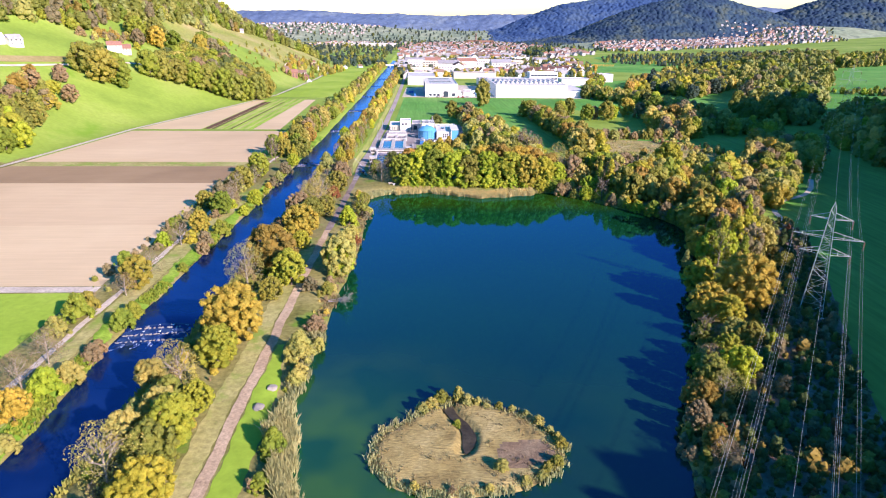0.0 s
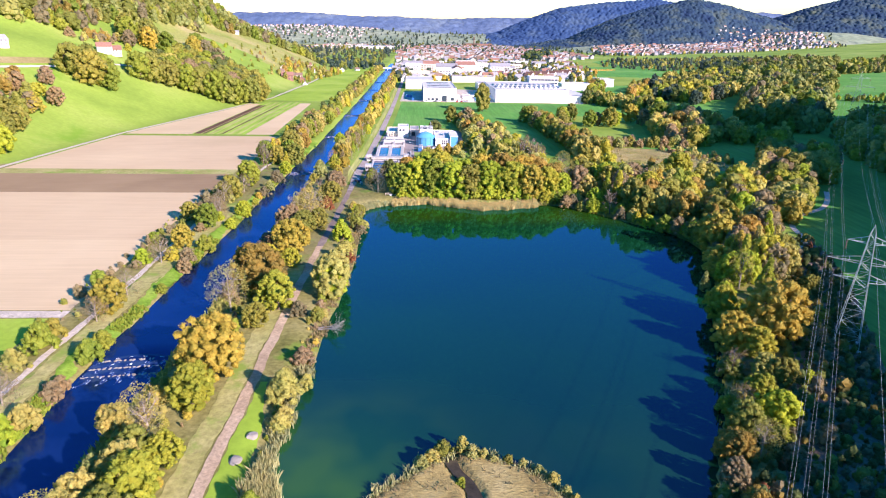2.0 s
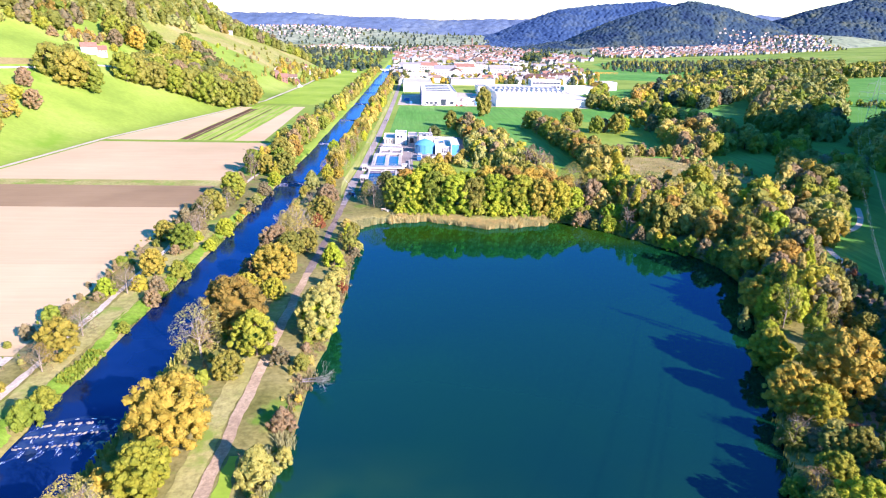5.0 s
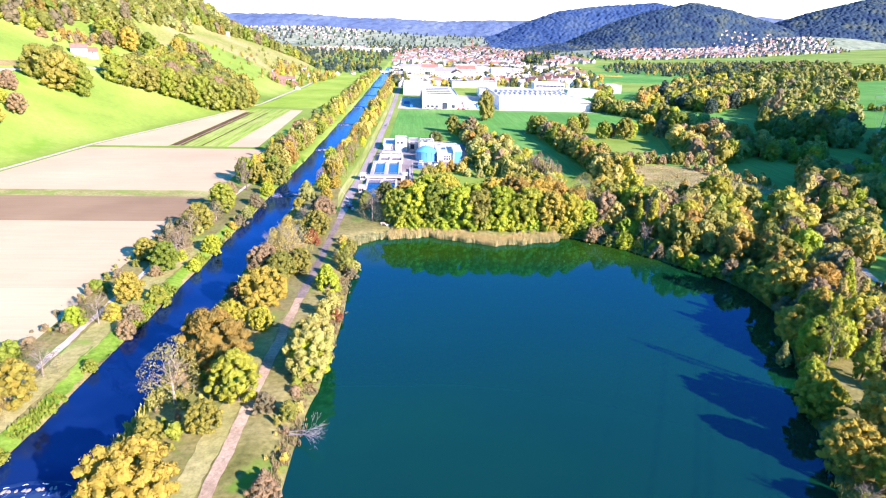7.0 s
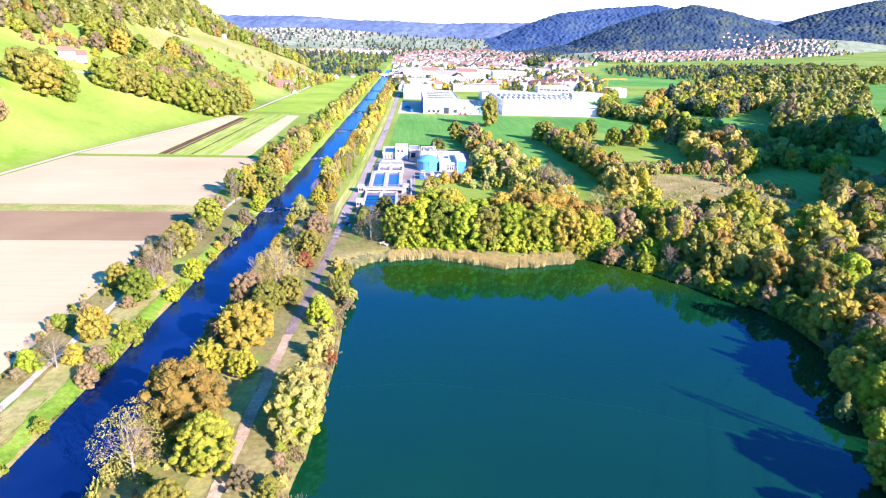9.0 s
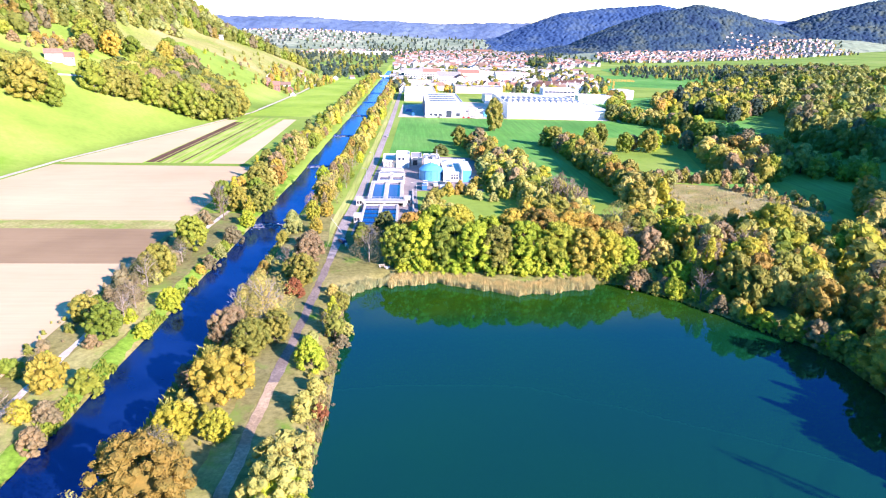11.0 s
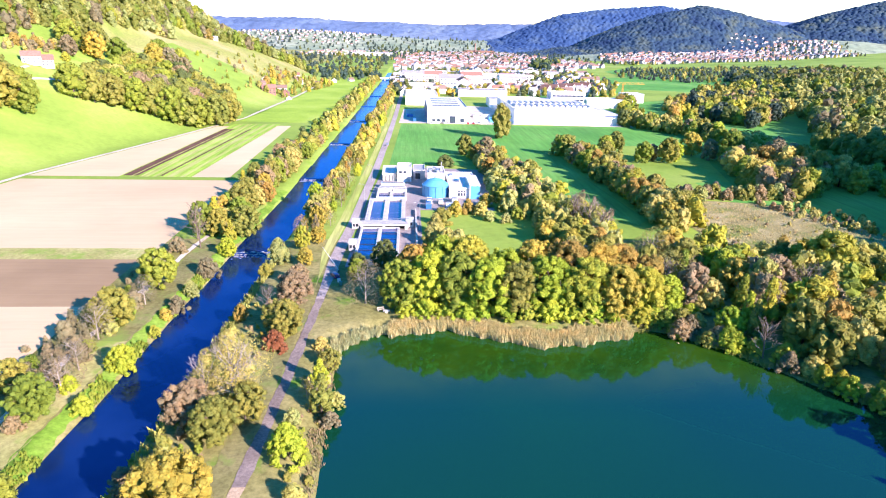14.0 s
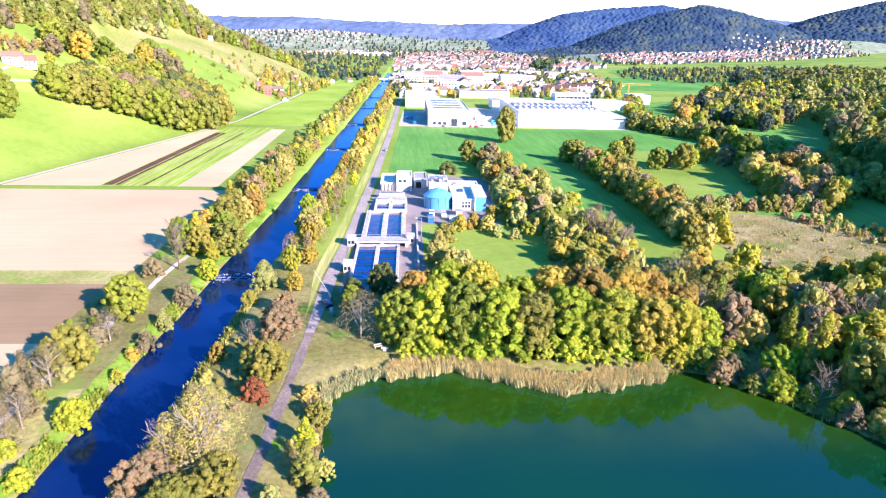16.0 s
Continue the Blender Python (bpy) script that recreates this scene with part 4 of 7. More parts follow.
plant_all((("bush", -64.5, 280, 3, "gold", 1.05), ("bush", -64, 271, 3, "yellow", 1.05), ("round*", -73, 252.5, 9, "brown", 0.94), ("bush", -60.5, 311, 6.5, "brown", 1.05),
           ("willow", -61, 296, 5, "grey", 1), ("bush", -62, 285, 4.5, "brown", 1.05), ("bare", -72.5, 335, 9.5, "brown", 1.07), ("round", -60, 329.5, 7, "lime", 1.08),
           ("round", -70.5, 357, 8, "straw", 1.08), ("round", -60, 351, 12, "olive", 1.08), ("bush", -71, 244.5, 3.5, "lime", 1.05), ("bush", -78.5, 330, 5.5, "brown", 1.05)), WEST, "trees along the west bank", True)
plant_all((("tall", -73.8, 356, 13, "yellow"), ("tall", -63.5, 341, 9, "yellow"), ("round", -67, 375, 14, "olive"), ("round", -65.4, 362, 11, "green"), ("round", -70, 349, 10, "olive"), ("bare", -76.5, 345, 11, "olive")), WEST, "trees along the west bank", True)
EAST = "between river and gravel path"
plant_all((("round", -39.5, 131.5, 14, "gold", 1.08), ("round", -40.5, 118.5, 9.5, "yellow", 1.08), ("round*", -45, 109, 11.5, "straw", 0.94), ("round", -52, 111, 7, "straw", 1.08),
           ("round", -40.5, 92.5, 10, "yellow", 1.08), ("round", -41, 85.5, 9.5, "olive", 1.08), ("willow", -49.5, 98, 5.5, "grey", 1), ("round*", -46.5, 80, 13, "straw", 0.94),
           ("round", -40, 102, 6.5, "yellow", 1.08), ("round", -39.5, 75, 9.5, "yellow", 1.08), ("willow", -50, 136.5, 3.5, "grey", 1), ("round*", -45, 162.5, 13.5, "straw", 0.94)), EAST, "trees along the east bank", "near")
plant_all((("round", -37, 153, 7, "olive", 1.08), ("round", -39.5, 174, 15, "rust", 1.08), ("round", -33, 163.5, 10.5, "yellow", 1.08), ("round", -42, 195.5, 7.5, "yellow", 1.08),
           ("round", -35.5, 194.5, 6.5, "yellow", 1.08), ("round", -36.5, 207.5, 12, "gold", 1.08), ("round", -45.5, 212, 5.5, "brown", 1.08), ("round", -36, 226.5, 9.5, "olive", 1.08),
           ("tall*", -35.5, 237, 17.5, "straw", 1.03), ("round", -44.5, 232.5, 6.5, "brown", 1.08), ("tall*", -41, 237.5, 13.5, "straw", 1.03), ("round*", -35, 241, 14, "straw", 0.94)), EAST, "trees along the east bank", "near")
plant_all((("round", -41.5, 231, 10, "brown", 1.08), ("round", -32.5, 233, 8, "olive", 1.08), ("round", -33, 285.5, 10.5, "brown", 1.08), ("round", -32, 268.5, 10, "olive", 1.08),
           ("bare", -38.5, 282, 7, "brown", 1.07), ("bush", -32, 261, 5, "red", 1.05), ("round", -44.5, 277.5, 4.5, "rust", 1.08), ("willow", -42.5, 321, 8, "grey", 1),
           ("bush", -45, 310, 4.5, "olive", 1.05), ("round", -34, 318, 6, "gold", 1.08), ("round", -33.5, 340.5, 6, "gold", 1.08), ("round", -33.5, 302, 6.5, "brown", 1.08)), EAST, "trees along the east bank", "near")
plant_all((("round", -37.4, 333.6, 8.5, "yellow", 0.75), ("round", -35.6, 356, 10, "gold", 0.75), ("round", -40.6, 390, 11, "lime", 0.7), ("round*", -35.5, 381, 11, "straw", 0.8), ("round*", -39.5, 345, 9, "rust", 0.8), ("round", -35, 368, 9, "straw", 0.8),
           ("round", -44, 96, 9, "straw"), ("round", -47.5, 89, 9, "straw"), ("round", -45, 103, 7, "olive"), ("round*", -43, 188, 8, "brown"), ("bush", -46, 151, 5, "olive"), ("bush", -47.5, 171, 5, "brown"), ("round*", -40, 254, 9, "straw"), ("bush", -44, 259, 5, "brown")), EAST, "trees along the east bank", True)
SHORE = "on the lake shore beside the path"
plant_all((("round", -21, 173.5, 11.5, "straw", 1.08), ("willow", -24, 122, 7.5, "straw", 1), ("bush", -22.5, 137, 4.5, "brown", 1.05), ("bush", -23, 112, 4, "straw", 1.05),
           ("willow", -23, 89, 5.5, "green", 1), ("bush", -23, 80, 3, "green", 1.05), ("bush", -27.5, 160.5, 4, "brown", 1.05), ("round", -20.5, 174.5, 10, "lime", 1.08),
           ("round", -24, 123.5, 5, "straw", 1.08), ("bush", -20.5, 127.5, 3.5, "straw", 1.05), ("bush", -22.5, 115.5, 3.5, "straw", 1.05)), SHORE, "bushes along the west shore", True)
plant_all((("round", -20.5, 182.5, 10.5, "straw", 1.08), ("willow", -21, 178.5, 7, "lime", 1), ("bush", -17.6, 203.5, 3.2, "red", 1.05), ("bush", -21, 202, 5, "straw", 1.05),
           ("willow", -22, 222, 7.5, "lime", 1), ("tall", -18.5, 237, 9.5, "olive", 1.19), ("bush", -20, 211, 4, "straw", 1.05), ("bush", -22.5, 158.5, 4, "olive", 1.05),
           ("tall*", -22, 241, 5.5, "olive", 1.03), ("tall", -20, 246, 7.5, "lime", 1.19), ("round", -19, 254.5, 5.5, "olive", 1.08), ("bush", -16, 240.5, 3.5, "straw", 1.05)), SHORE, "bushes along the west shore", True)
plant_all((("bush", -23, 231.5, 3.5, "grey", 1.05), ("bush", -22, 262.5, 3.5, "straw", 1.05), ("bush", -16.5, 233.5, 3.5, "brown", 1.05), ("round*", -13, 288, 13, "brown", 0.94),
           ("bush", -17, 313, 6, "dark", 1.05)), SHORE, "bushes along the west shore", True)
shore = random.Random(63)
for k in range(0, len(LAKE_SHORE), 2):
    x, y = LAKE_SHORE[k]
    if x > 60 and 118 < y < 274:
        a = math.atan2(y - 180, x - 40)
        for j in range(2):
            r = shore.uniform(1.6, 5.0)
            plant("bush" if shore.random() < 0.8 else "willow", x + math.cos(a) * r + shore.uniform(-2, 2), y + math.sin(a) * r + shore.uniform(-2, 2), shore.uniform(3.5, 6.5), shore.choice(("olive", "green", "straw", "brown", "lime", "yellow")), "overhanging the east shore", "bushes of the east shore", 1.1)
NORTH = "in the north shore copse"
plant_all((("round", -17, 306, 6.5, "green"), ("round", -9, 316, 9.5, "dark", 1.02), ("round", -3.6, 285, 14, "green", 1.02), ("round", 4.2, 284, 16, "lime", 1.02), ("round", 12.5, 283, 16.5, "green", 1.02), ("round", 20.5, 282.5, 16, "lime", 1.02),
           ("round", 29.5, 281.5, 15, "olive", 1.02), ("round", 37.5, 281, 16, "lime", 1.02), ("round", 46, 280, 16, "yellow", 1.02), ("round", 54, 280, 15, "gold", 1.02), ("round", 62, 281, 14, "yellow", 1.02), ("round", 70, 281, 11, "lime", 1.02)), NORTH, "trees of the north copse", "near")
plant_all((("round", 0.5, 294, 15, "rust", 1.02), ("round", 9, 294, 17, "lime", 1.02), ("round", 17, 293, 18, "yellow", 1.02), ("round", 25.5, 292, 15, "lime", 1.02), ("round", 34, 292, 17, "gold", 1.02), ("round", 42.5, 291, 18, "rust", 1.02),
           ("round", 51, 291, 17, "gold", 1.02), ("round", 59, 291, 16, "rust", 1.02), ("round", 67, 290, 14, "rust", 1.02), ("round*", 73.5, 294, 14, "straw", 1.02), ("willow", 4, 307, 8, "dark"), ("willow", 11, 314, 9, "grey", 1.02)), NORTH, "trees of the north copse", "near")
plant_all((("bush", -2, 281, 5, "lime", 1.15), ("bush", 3, 280.5, 5.5, "lime"), ("bush", 8.5, 280.5, 5, "lime", 1.15), ("bush", 14, 279.5, 6, "lime", 1.15), ("bush", 19, 279, 5, "lime", 1.15), ("bush", 25, 278.5, 6, "lime"), ("bush", 31, 277.5, 5, "yellow"), ("bush", 36, 277, 6, "lime", 1.15),
           ("bush", 42, 277, 5.5, "lime", 1.15), ("bush", 47.5, 277.5, 6, "lime", 1.15), ("bush", 53, 277, 5, "lime"), ("bush", 58.5, 278, 5.5, "yellow"), ("bush", 64.5, 278.5, 6, "lime"), ("bush", 69.5, 278, 5, "lime", 1.15), ("bush", 74.5, 277, 4.5, "lime")), "at the foot of the north copse", "bushes of the north copse")
MIDDLE = "behind the sewage works"
plant_all((("round", 35, 516, 13, "olive"), ("round", 47, 508, 13, "brown"), ("round", 40, 498, 10, "rust"), ("round", 67.5, 585, 25, "olive", 0.72), ("bush", 20, 478, 7, "dark", 1.3), ("round", 45, 440, 9, "olive"), ("round", 52, 430, 10, "straw"), ("round", 58, 420, 9, "brown"),
           ("bush", 31.8, 370, 4.4, "grey", 1.1), ("bush", 38, 367, 4.2, "grey", 1.1), ("bush", 55, 369, 6, "brown"), ("bush", 61, 356, 6.5, "olive"), ("bare", 69, 339, 13, "brown"), ("bare", 68.6, 356, 12, "brown")), MIDDLE, "trees by the works", False)
plant_all((("bare", 65, 366, 12, "brown"), ("round", 42, 455, 10, "rust"), ("round", 49, 470, 11, "olive"), ("round", 43, 480, 10, "brown"), ("bush", 60, 385, 7, "gold"), ("bush", 55, 396, 7, "rust"), ("bush", 48, 402, 7, "olive"), ("bush", 52, 412, 6, "gold"),
           ("bush", 47, 384, 5, "straw"), ("bush", 39, 385, 5, "olive"), ("bush", 33, 392, 6, "gold"), ("bush", 40, 400, 7, "olive"), ("round", 15, 322, 11, "grey", 0.8), ("round", 13, 334, 8, "straw")), MIDDLE, "trees by the works", False)
plant_all((("bush", 18, 378, 6, "gold"), ("bush", 24, 381, 6, "rust"), ("bush", 29, 378, 6, "straw"), ("willow", 8, 340, 8, "grey"), ("willow", 9, 352, 8, "straw"), ("bush", 12, 364, 7, "olive"), ("bush", 44, 373, 5, "green"),
           ("round", 60, 345, 9, "olive"), ("round", 55, 330, 9, "gold"), ("round", 64, 328, 10, "rust"), ("round", 52, 318, 10, "straw"), ("round", 60, 312, 12, "olive"), ("bush", 68, 320, 7, "brown"), ("bush", 48, 345, 5, "olive")), MIDDLE, "trees by the works", False)
HEDGE = "in a row between meadows"
plant_all((("round", 98, 515, 14, "olive"), ("round", 103, 502, 12, "olive"), ("round", 108, 488, 12, "green"), ("round", 106, 474, 11, "brown"), ("round", 108, 459, 10, "rust"), ("round", 106, 444, 11, "brown"), ("round", 107, 430, 12, "gold"), ("round", 108, 415, 13, "yellow"), ("round", 112, 402, 13, "olive"),
           ("round", 106, 388, 12, "rust"), ("round", 110, 372, 13, "olive"), ("round", 103, 362, 11, "gold")), HEDGE, "trees of the meadow row", False)
plant_all((("round", 135, 530, 11, "olive"), ("round", 141, 497, 10, "green"), ("round", 157, 498, 12, "olive"), ("round", 149, 503, 8, "brown"), ("round", 164, 503, 9, "lime"), ("round", 124, 520, 10, "green"), ("round", 120, 505, 9, "olive"), ("round", 182, 520, 12, "gold"), ("round", 188, 508, 10, "brown"),
           ("round", 199, 499, 15, "green"), ("round", 197, 462, 13, "rust", 1.2), ("round", 208, 470, 15, "brown"), ("round", 216, 458, 14, "olive"), ("round", 214, 440, 14, "olive"), ("round", 224, 436, 13, "straw")), "at the edge of a hedged meadow", "trees of the hedged meadow", False, 1.3)

# ---------------------------------------------------------------- woods
def within(outline, x, y):
    inside = False
    n = len(outline)
    for i in range(n):
        (ax, ay), (bx, by) = outline[i], outline[(i + 1) % n]
        if (ay > y) != (by > y) and x < (bx - ax) * (y - ay) / (by - ay) + ax:
            inside = not inside
    return inside


def scattered(outline, gap, seed, margin=0.0):
    """Jittered plan places inside an outline, clear of the lake and the river."""
    rnd = random.Random(seed)
    xs, ys = [p[0] for p in outline], [p[1] for p in outline]
    spots = []
    y = min(ys)
    row = 0
    while y < max(ys):
        x = min(xs) + (row % 2) * gap / 2
        while x < max(xs):
            px, py = x + rnd.uniform(-0.35, 0.35) * gap, y + rnd.uniform(-0.35, 0.35) * gap
            if within(outline, px, py):
                spots.append((px, py))
            x += gap
        y += gap * 0.87
        row += 1
    if margin and spots:
        a = np.array(spots)
        keep = signed(LAKE_SHORE, a[:, 0], a[:, 1]) > margin
        spots = [s for s, k in zip(spots, keep) if k]
    return spots


def palette(rnd, weights):
    names = list(weights)
    return rnd.choices(names, [weights[n] for n in names])[0]


MIXED = {"olive": 7, "green": 3, "rust": 0.7, "brown": 1.4, "gold": 0.9, "yellow": 1.5, "straw": 2.2, "lime": 1.0, "dark": 1.5}
AUTUMN = {"olive": 6.5, "gold": 1.0, "rust": 0.8, "straw": 2.8, "yellow": 1.4, "green": 2.4, "brown": 1.8, "lime": 1.2}
HANGING = {"olive": 6, "brown": 2, "green": 2, "grey": 2, "straw": 3, "rust": 0.8, "yellow": 1}
SUNNY = {"yellow": 3, "lime": 1.6, "olive": 4, "straw": 3.6, "gold": 2.2, "green": 1.6, "brown": 1.6, "rust": 0.8}
SCRUB = {"olive": 5, "straw": 3, "grey": 2, "yellow": 2, "brown": 1.6, "gold": 0.6, "green": 1}
# Slope wood mix: dark and bluish leaves stand in for shade and haze.
SHADY = {"olive": 6, "dark": 2, "green": 4, "far": 2.5, "straw": 2.4, "brown": 1, "yellow": 1.4}
COPSE = {"green": 4, "dark": 3, "olive": 5, "brown": 0.4}
FRESH = {"green": 4, "olive": 6, "lime": 1.5, "dark": 1.5, "straw": 1.2, "rust": 0.6, "brown": 0.6}


def wood(outline, gap, seed, weights, low, high, where, group, margin=0.0, detail=True, bare=0.08, bushes=0.15):
    rnd = random.Random(seed)
    for x, y in scattered(outline, gap, seed, margin):
        r = rnd.random()
        c = palette(rnd, weights)
        h = rnd.uniform(low, high)
        w = rnd.uniform(0.8, 1.05)
        if r < bare:
            plant("round", x, y, h * 0.9, "straw" if r < bare / 2 else "brown", where, group, w, detail, True)
        elif r < bare + bushes:
            plant("bush", x, y, rnd.uniform(4, 7), c, where, group, w, detail)
        else:
            plant("tall" if rnd.random() < 0.3 else "round", x, y, h, c, where, group, w, detail)


# far woods: many small trees in one piece
TEMPLATES = {}


def template(k, count, size):
    """Crown arrays of unit height for woods, by fineness."""
    key = (k, count, size)
    if key not in TEMPLATES:
        form = ("round", "round", "tall", "round", "willow")[k]
        h = 14.0
        TEMPLATES[key] = crown_arrays(90 + k, form, h, (12.5, 11.0, 9.5, 14.0, 12.0)[k], int(count * 1.1), size * 1.1, 1, 0.5, 0.09 if count < 45 else 0.2 if count < 100 else 0.45)
    return TEMPLATES[key]


def far_wood(name, outline, gap, seed, weights, low, high, label, count=34, size=1.5, spots=None, uneven=0.0):
    """A wood too far to count: crowns of leaf sprays over the slope, one slot per leaf colour."""
    rnd = random.Random(seed)
    spots = scattered(outline, gap, seed) if spots is None else spots
    if max(s[1] for s in spots) > 1900:
        zs = np.array([slope_z(*s) for s in spots])
    else:
        zs = land_z(np.array([s[0] for s in spots]), np.array([s[1] for s in spots]))
    slots = list(weights)
    vs, fs, ts, qi, ti = [], [], [], [], []
    base = 0
    for (x, y), z in zip(spots, zs):
        c = slots.index(palette(rnd, weights))
        h = rnd.uniform(low, high) * (1 - uneven * rnd.random())
        v, q, t = template(rnd.randrange(5), count, size)
        a, k, wide = rnd.random() * math.tau, h / 14.0, rnd.uniform(0.85, 1.15)
        turn = np.array(((math.cos(a) * wide, math.sin(a) * wide, 0), (-math.sin(a) * wide, math.cos(a) * wide, 0), (0, 0, 1))) * k
        vs.append(v @ turn + (x, y, float(z) - 0.4))
        fs += (q + base).tolist()
        ts += (t + base).tolist()
        qi += [c] * len(q)
        ti += [c] * len(t)
        base += len(v)
    ob = new(name, mesh_of(name, np.concatenate(vs).tolist(), fs + ts, [LEAF[c] for c in slots], qi + ti))
    return tagged(ob, label, "wood", kind="stuff")


EASTWOOD = "in the east shore wood"
plant_all((("tall", 89, 179, 7, "grey", 1.19), ("round", 97, 180.5, 10.5, "lime", 1.08), ("round", 84, 159, 10, "yellow", 1.08), ("round", 77.5, 141, 10.5, "gold", 1.08),
           ("round", 90.5, 144, 15.5, "gold", 1.08), ("bush", 108.5, 155.5, 4, "gold", 1.05), ("round", 116, 172, 6, "olive", 1.08), ("round*", 109, 177.5, 9, "straw", 0.94),
           ("round", 81, 135, 8, "yellow", 1.08), ("bare", 72, 129, 6.5, "brown", 1.07), ("round", 77.5, 127, 6, "straw", 1.08), ("round", 80, 124.5, 6.5, "olive", 1.08)), EASTWOOD, "trees of the east shore", "near")
plant_all((("bush", 86.5, 125, 3, "lime", 1.05), ("round", 72.5, 118, 6.5, "yellow", 1.08), ("round", 70.5, 110, 8, "lime", 1.08), ("round", 63.5, 107, 8, "olive", 1.08),
           ("round", 57.5, 102.5, 6, "rust", 1.08), ("round*", 63.5, 101.5, 8, "straw", 0.94), ("bush", 69.5, 105.5, 3.5, "green", 1.05), ("round*", 67.5, 115.5, 6.5, "brown", 0.94),
           ("round*", 98, 140, 6.5, "brown", 0.94), ("round", 59, 101.5, 6.5, "rust", 1.08), ("round", 55, 94, 6, "brown", 1.0), ("round", 55, 87.5, 5.5, "rust", 1.0)), EASTWOOD, "trees of the east shore", "near")
plant_all((("bush", 75.5, 113.5, 4, "olive", 1.05),), EASTWOOD, "trees of the east shore", "near")
wood(((101, 164), (119, 188), (129, 220), (122, 236), (100, 214), (92, 190), (88, 172)), 7.4, 21, SUNNY, 10, 15, EASTWOOD, "trees of the east shore", 0.8)
plant_all((("bush", 68, 99, 4, "brown"), ("round*", 55, 83, 6, "brown"), ("bush", 64, 80, 4, "olive"), ("bush", 60, 101, 5, "rust"), ("bush", 77, 104, 4.5, "brown")), EASTWOOD, "trees of the east shore", True)
plant_all((("round", 81.5, 268.5, 7.5, "lime", 1.08), ("round", 97, 278.5, 11, "gold", 1.08), ("bare", 109, 283, 12, "straw", 1.07), ("bare", 84.5, 258, 9, "straw", 1.07), ("tall*", 87, 300.5, 7.5, "yellow", 1.03), ("round*", 75.5, 312.5, 15, "straw", 0.94),
           ("round", 132.5, 305, 16, "yellow", 1.08), ("round", 98.5, 305, 11.5, "green", 1.08), ("tall*", 67.5, 367.5, 14, "brown", 1.03), ("tall*", 74.5, 350.5, 11, "brown", 1.03), ("tall*", 77.5, 379.5, 8, "brown", 1.03)), "in the wood by the lake", "trees of the lake wood", True)
wood(((73, 280), (84, 265), (98, 249), (108, 231), (122, 226), (132, 238), (130, 258), (112, 280), (96, 300), (84, 312), (79, 300)), 7.6, 22, SUNNY, 10, 15,
     "in the wood by the lake", "trees of the lake wood", 1.5, False)
far_wood("lake_wood", ((84, 312), (96, 300), (112, 280), (130, 258), (134, 240), (144, 250), (160, 276), (178, 302), (184, 320), (150, 320), (110, 326), (84, 336)), 7.2, 26, SUNNY, 7, 14, "mixed autumn wood north-east of the lake", 420, 0.42, None, 0.3)
far_wood("scrub_belt", ((36, 505), (54, 520), (60, 470), (67, 420), (73, 360), (76, 304), (58, 300), (52, 325), (46, 372), (37, 392), (40, 450)), 6.0, 27, SCRUB, 5, 11, "belt of shrubs and young trees behind the works", 210, 0.42)
far_wood("row_trees", ((91, 528), (104, 524), (113, 480), (112, 430), (118, 380), (112, 352), (98, 352), (100, 400), (97, 460)), 7.2, 28, MIXED, 9, 14, "dense row of trees between two meadows", 230, 0.6)
far_wood("marsh_wood", ((174, 312), (190, 304), (210, 308), (244, 350), (240, 372), (208, 370), (190, 345)), 8.0, 23, SUNNY, 12, 18, "mixed autumn wood above the marsh", 260, 0.62, None, 0.3)
far_wood("marsh_scrub", ((113, 346), (150, 335), (177, 339), (185, 352), (177, 379), (160, 398), (130, 405), (115, 395)), 4.6, 99, {"straw": 4, "grey": 2, "brown": 2, "olive": 1}, 0.5, 2.0, "tufts and low scrub scattered over the marsh", 60, 1.0, None, 0.5)
far_wood("marsh_scrub", ((162, 376), (184, 348), (192, 366), (178, 398), (160, 404)), 4.4, 100, {"grey": 3, "brown": 2, "olive": 2}, 2.5, 5.0, "grey willow scrub along the marsh's edge", 150, 0.6, None, 0.4)
far_wood("meadow_copse", ((197, 515), (240, 540), (237, 492), (212, 423), (180, 400), (172, 440)), 9.0, 102, {"olive": 4, "brown": 3, "straw": 3, "green": 1.5}, 12, 19, "tall brown and olive trees between two meadows", 220, 0.7, None, 0.3)
far_wood("meadow_copse", ((226, 450), (246, 462), (276, 440), (262, 420), (236, 400), (222, 420)), 10.0, 24, MIXED, 10, 15, "loose trees beyond the marsh", 200, 0.7, None, 0.3)
far_wood("lake_wood", ((140, 232), (152, 238), (178, 270), (208, 312), (190, 318), (178, 302), (160, 276), (144, 250)), 7.0, 103, SUNNY, 9, 14, "edge of the lake wood along the power line meadow", 260, 0.55, None, 0.3)
for x, y in scattered(((122, 406), (184, 404), (186, 414), (124, 416)), 5.2, 25):
    plant("bush", x, y, pot.uniform(5, 7.5), pot.choice(("grey", "olive", "brown", "olive")), "in the hedge by the marsh", "bushes of the willow hedge", 1.0, False)
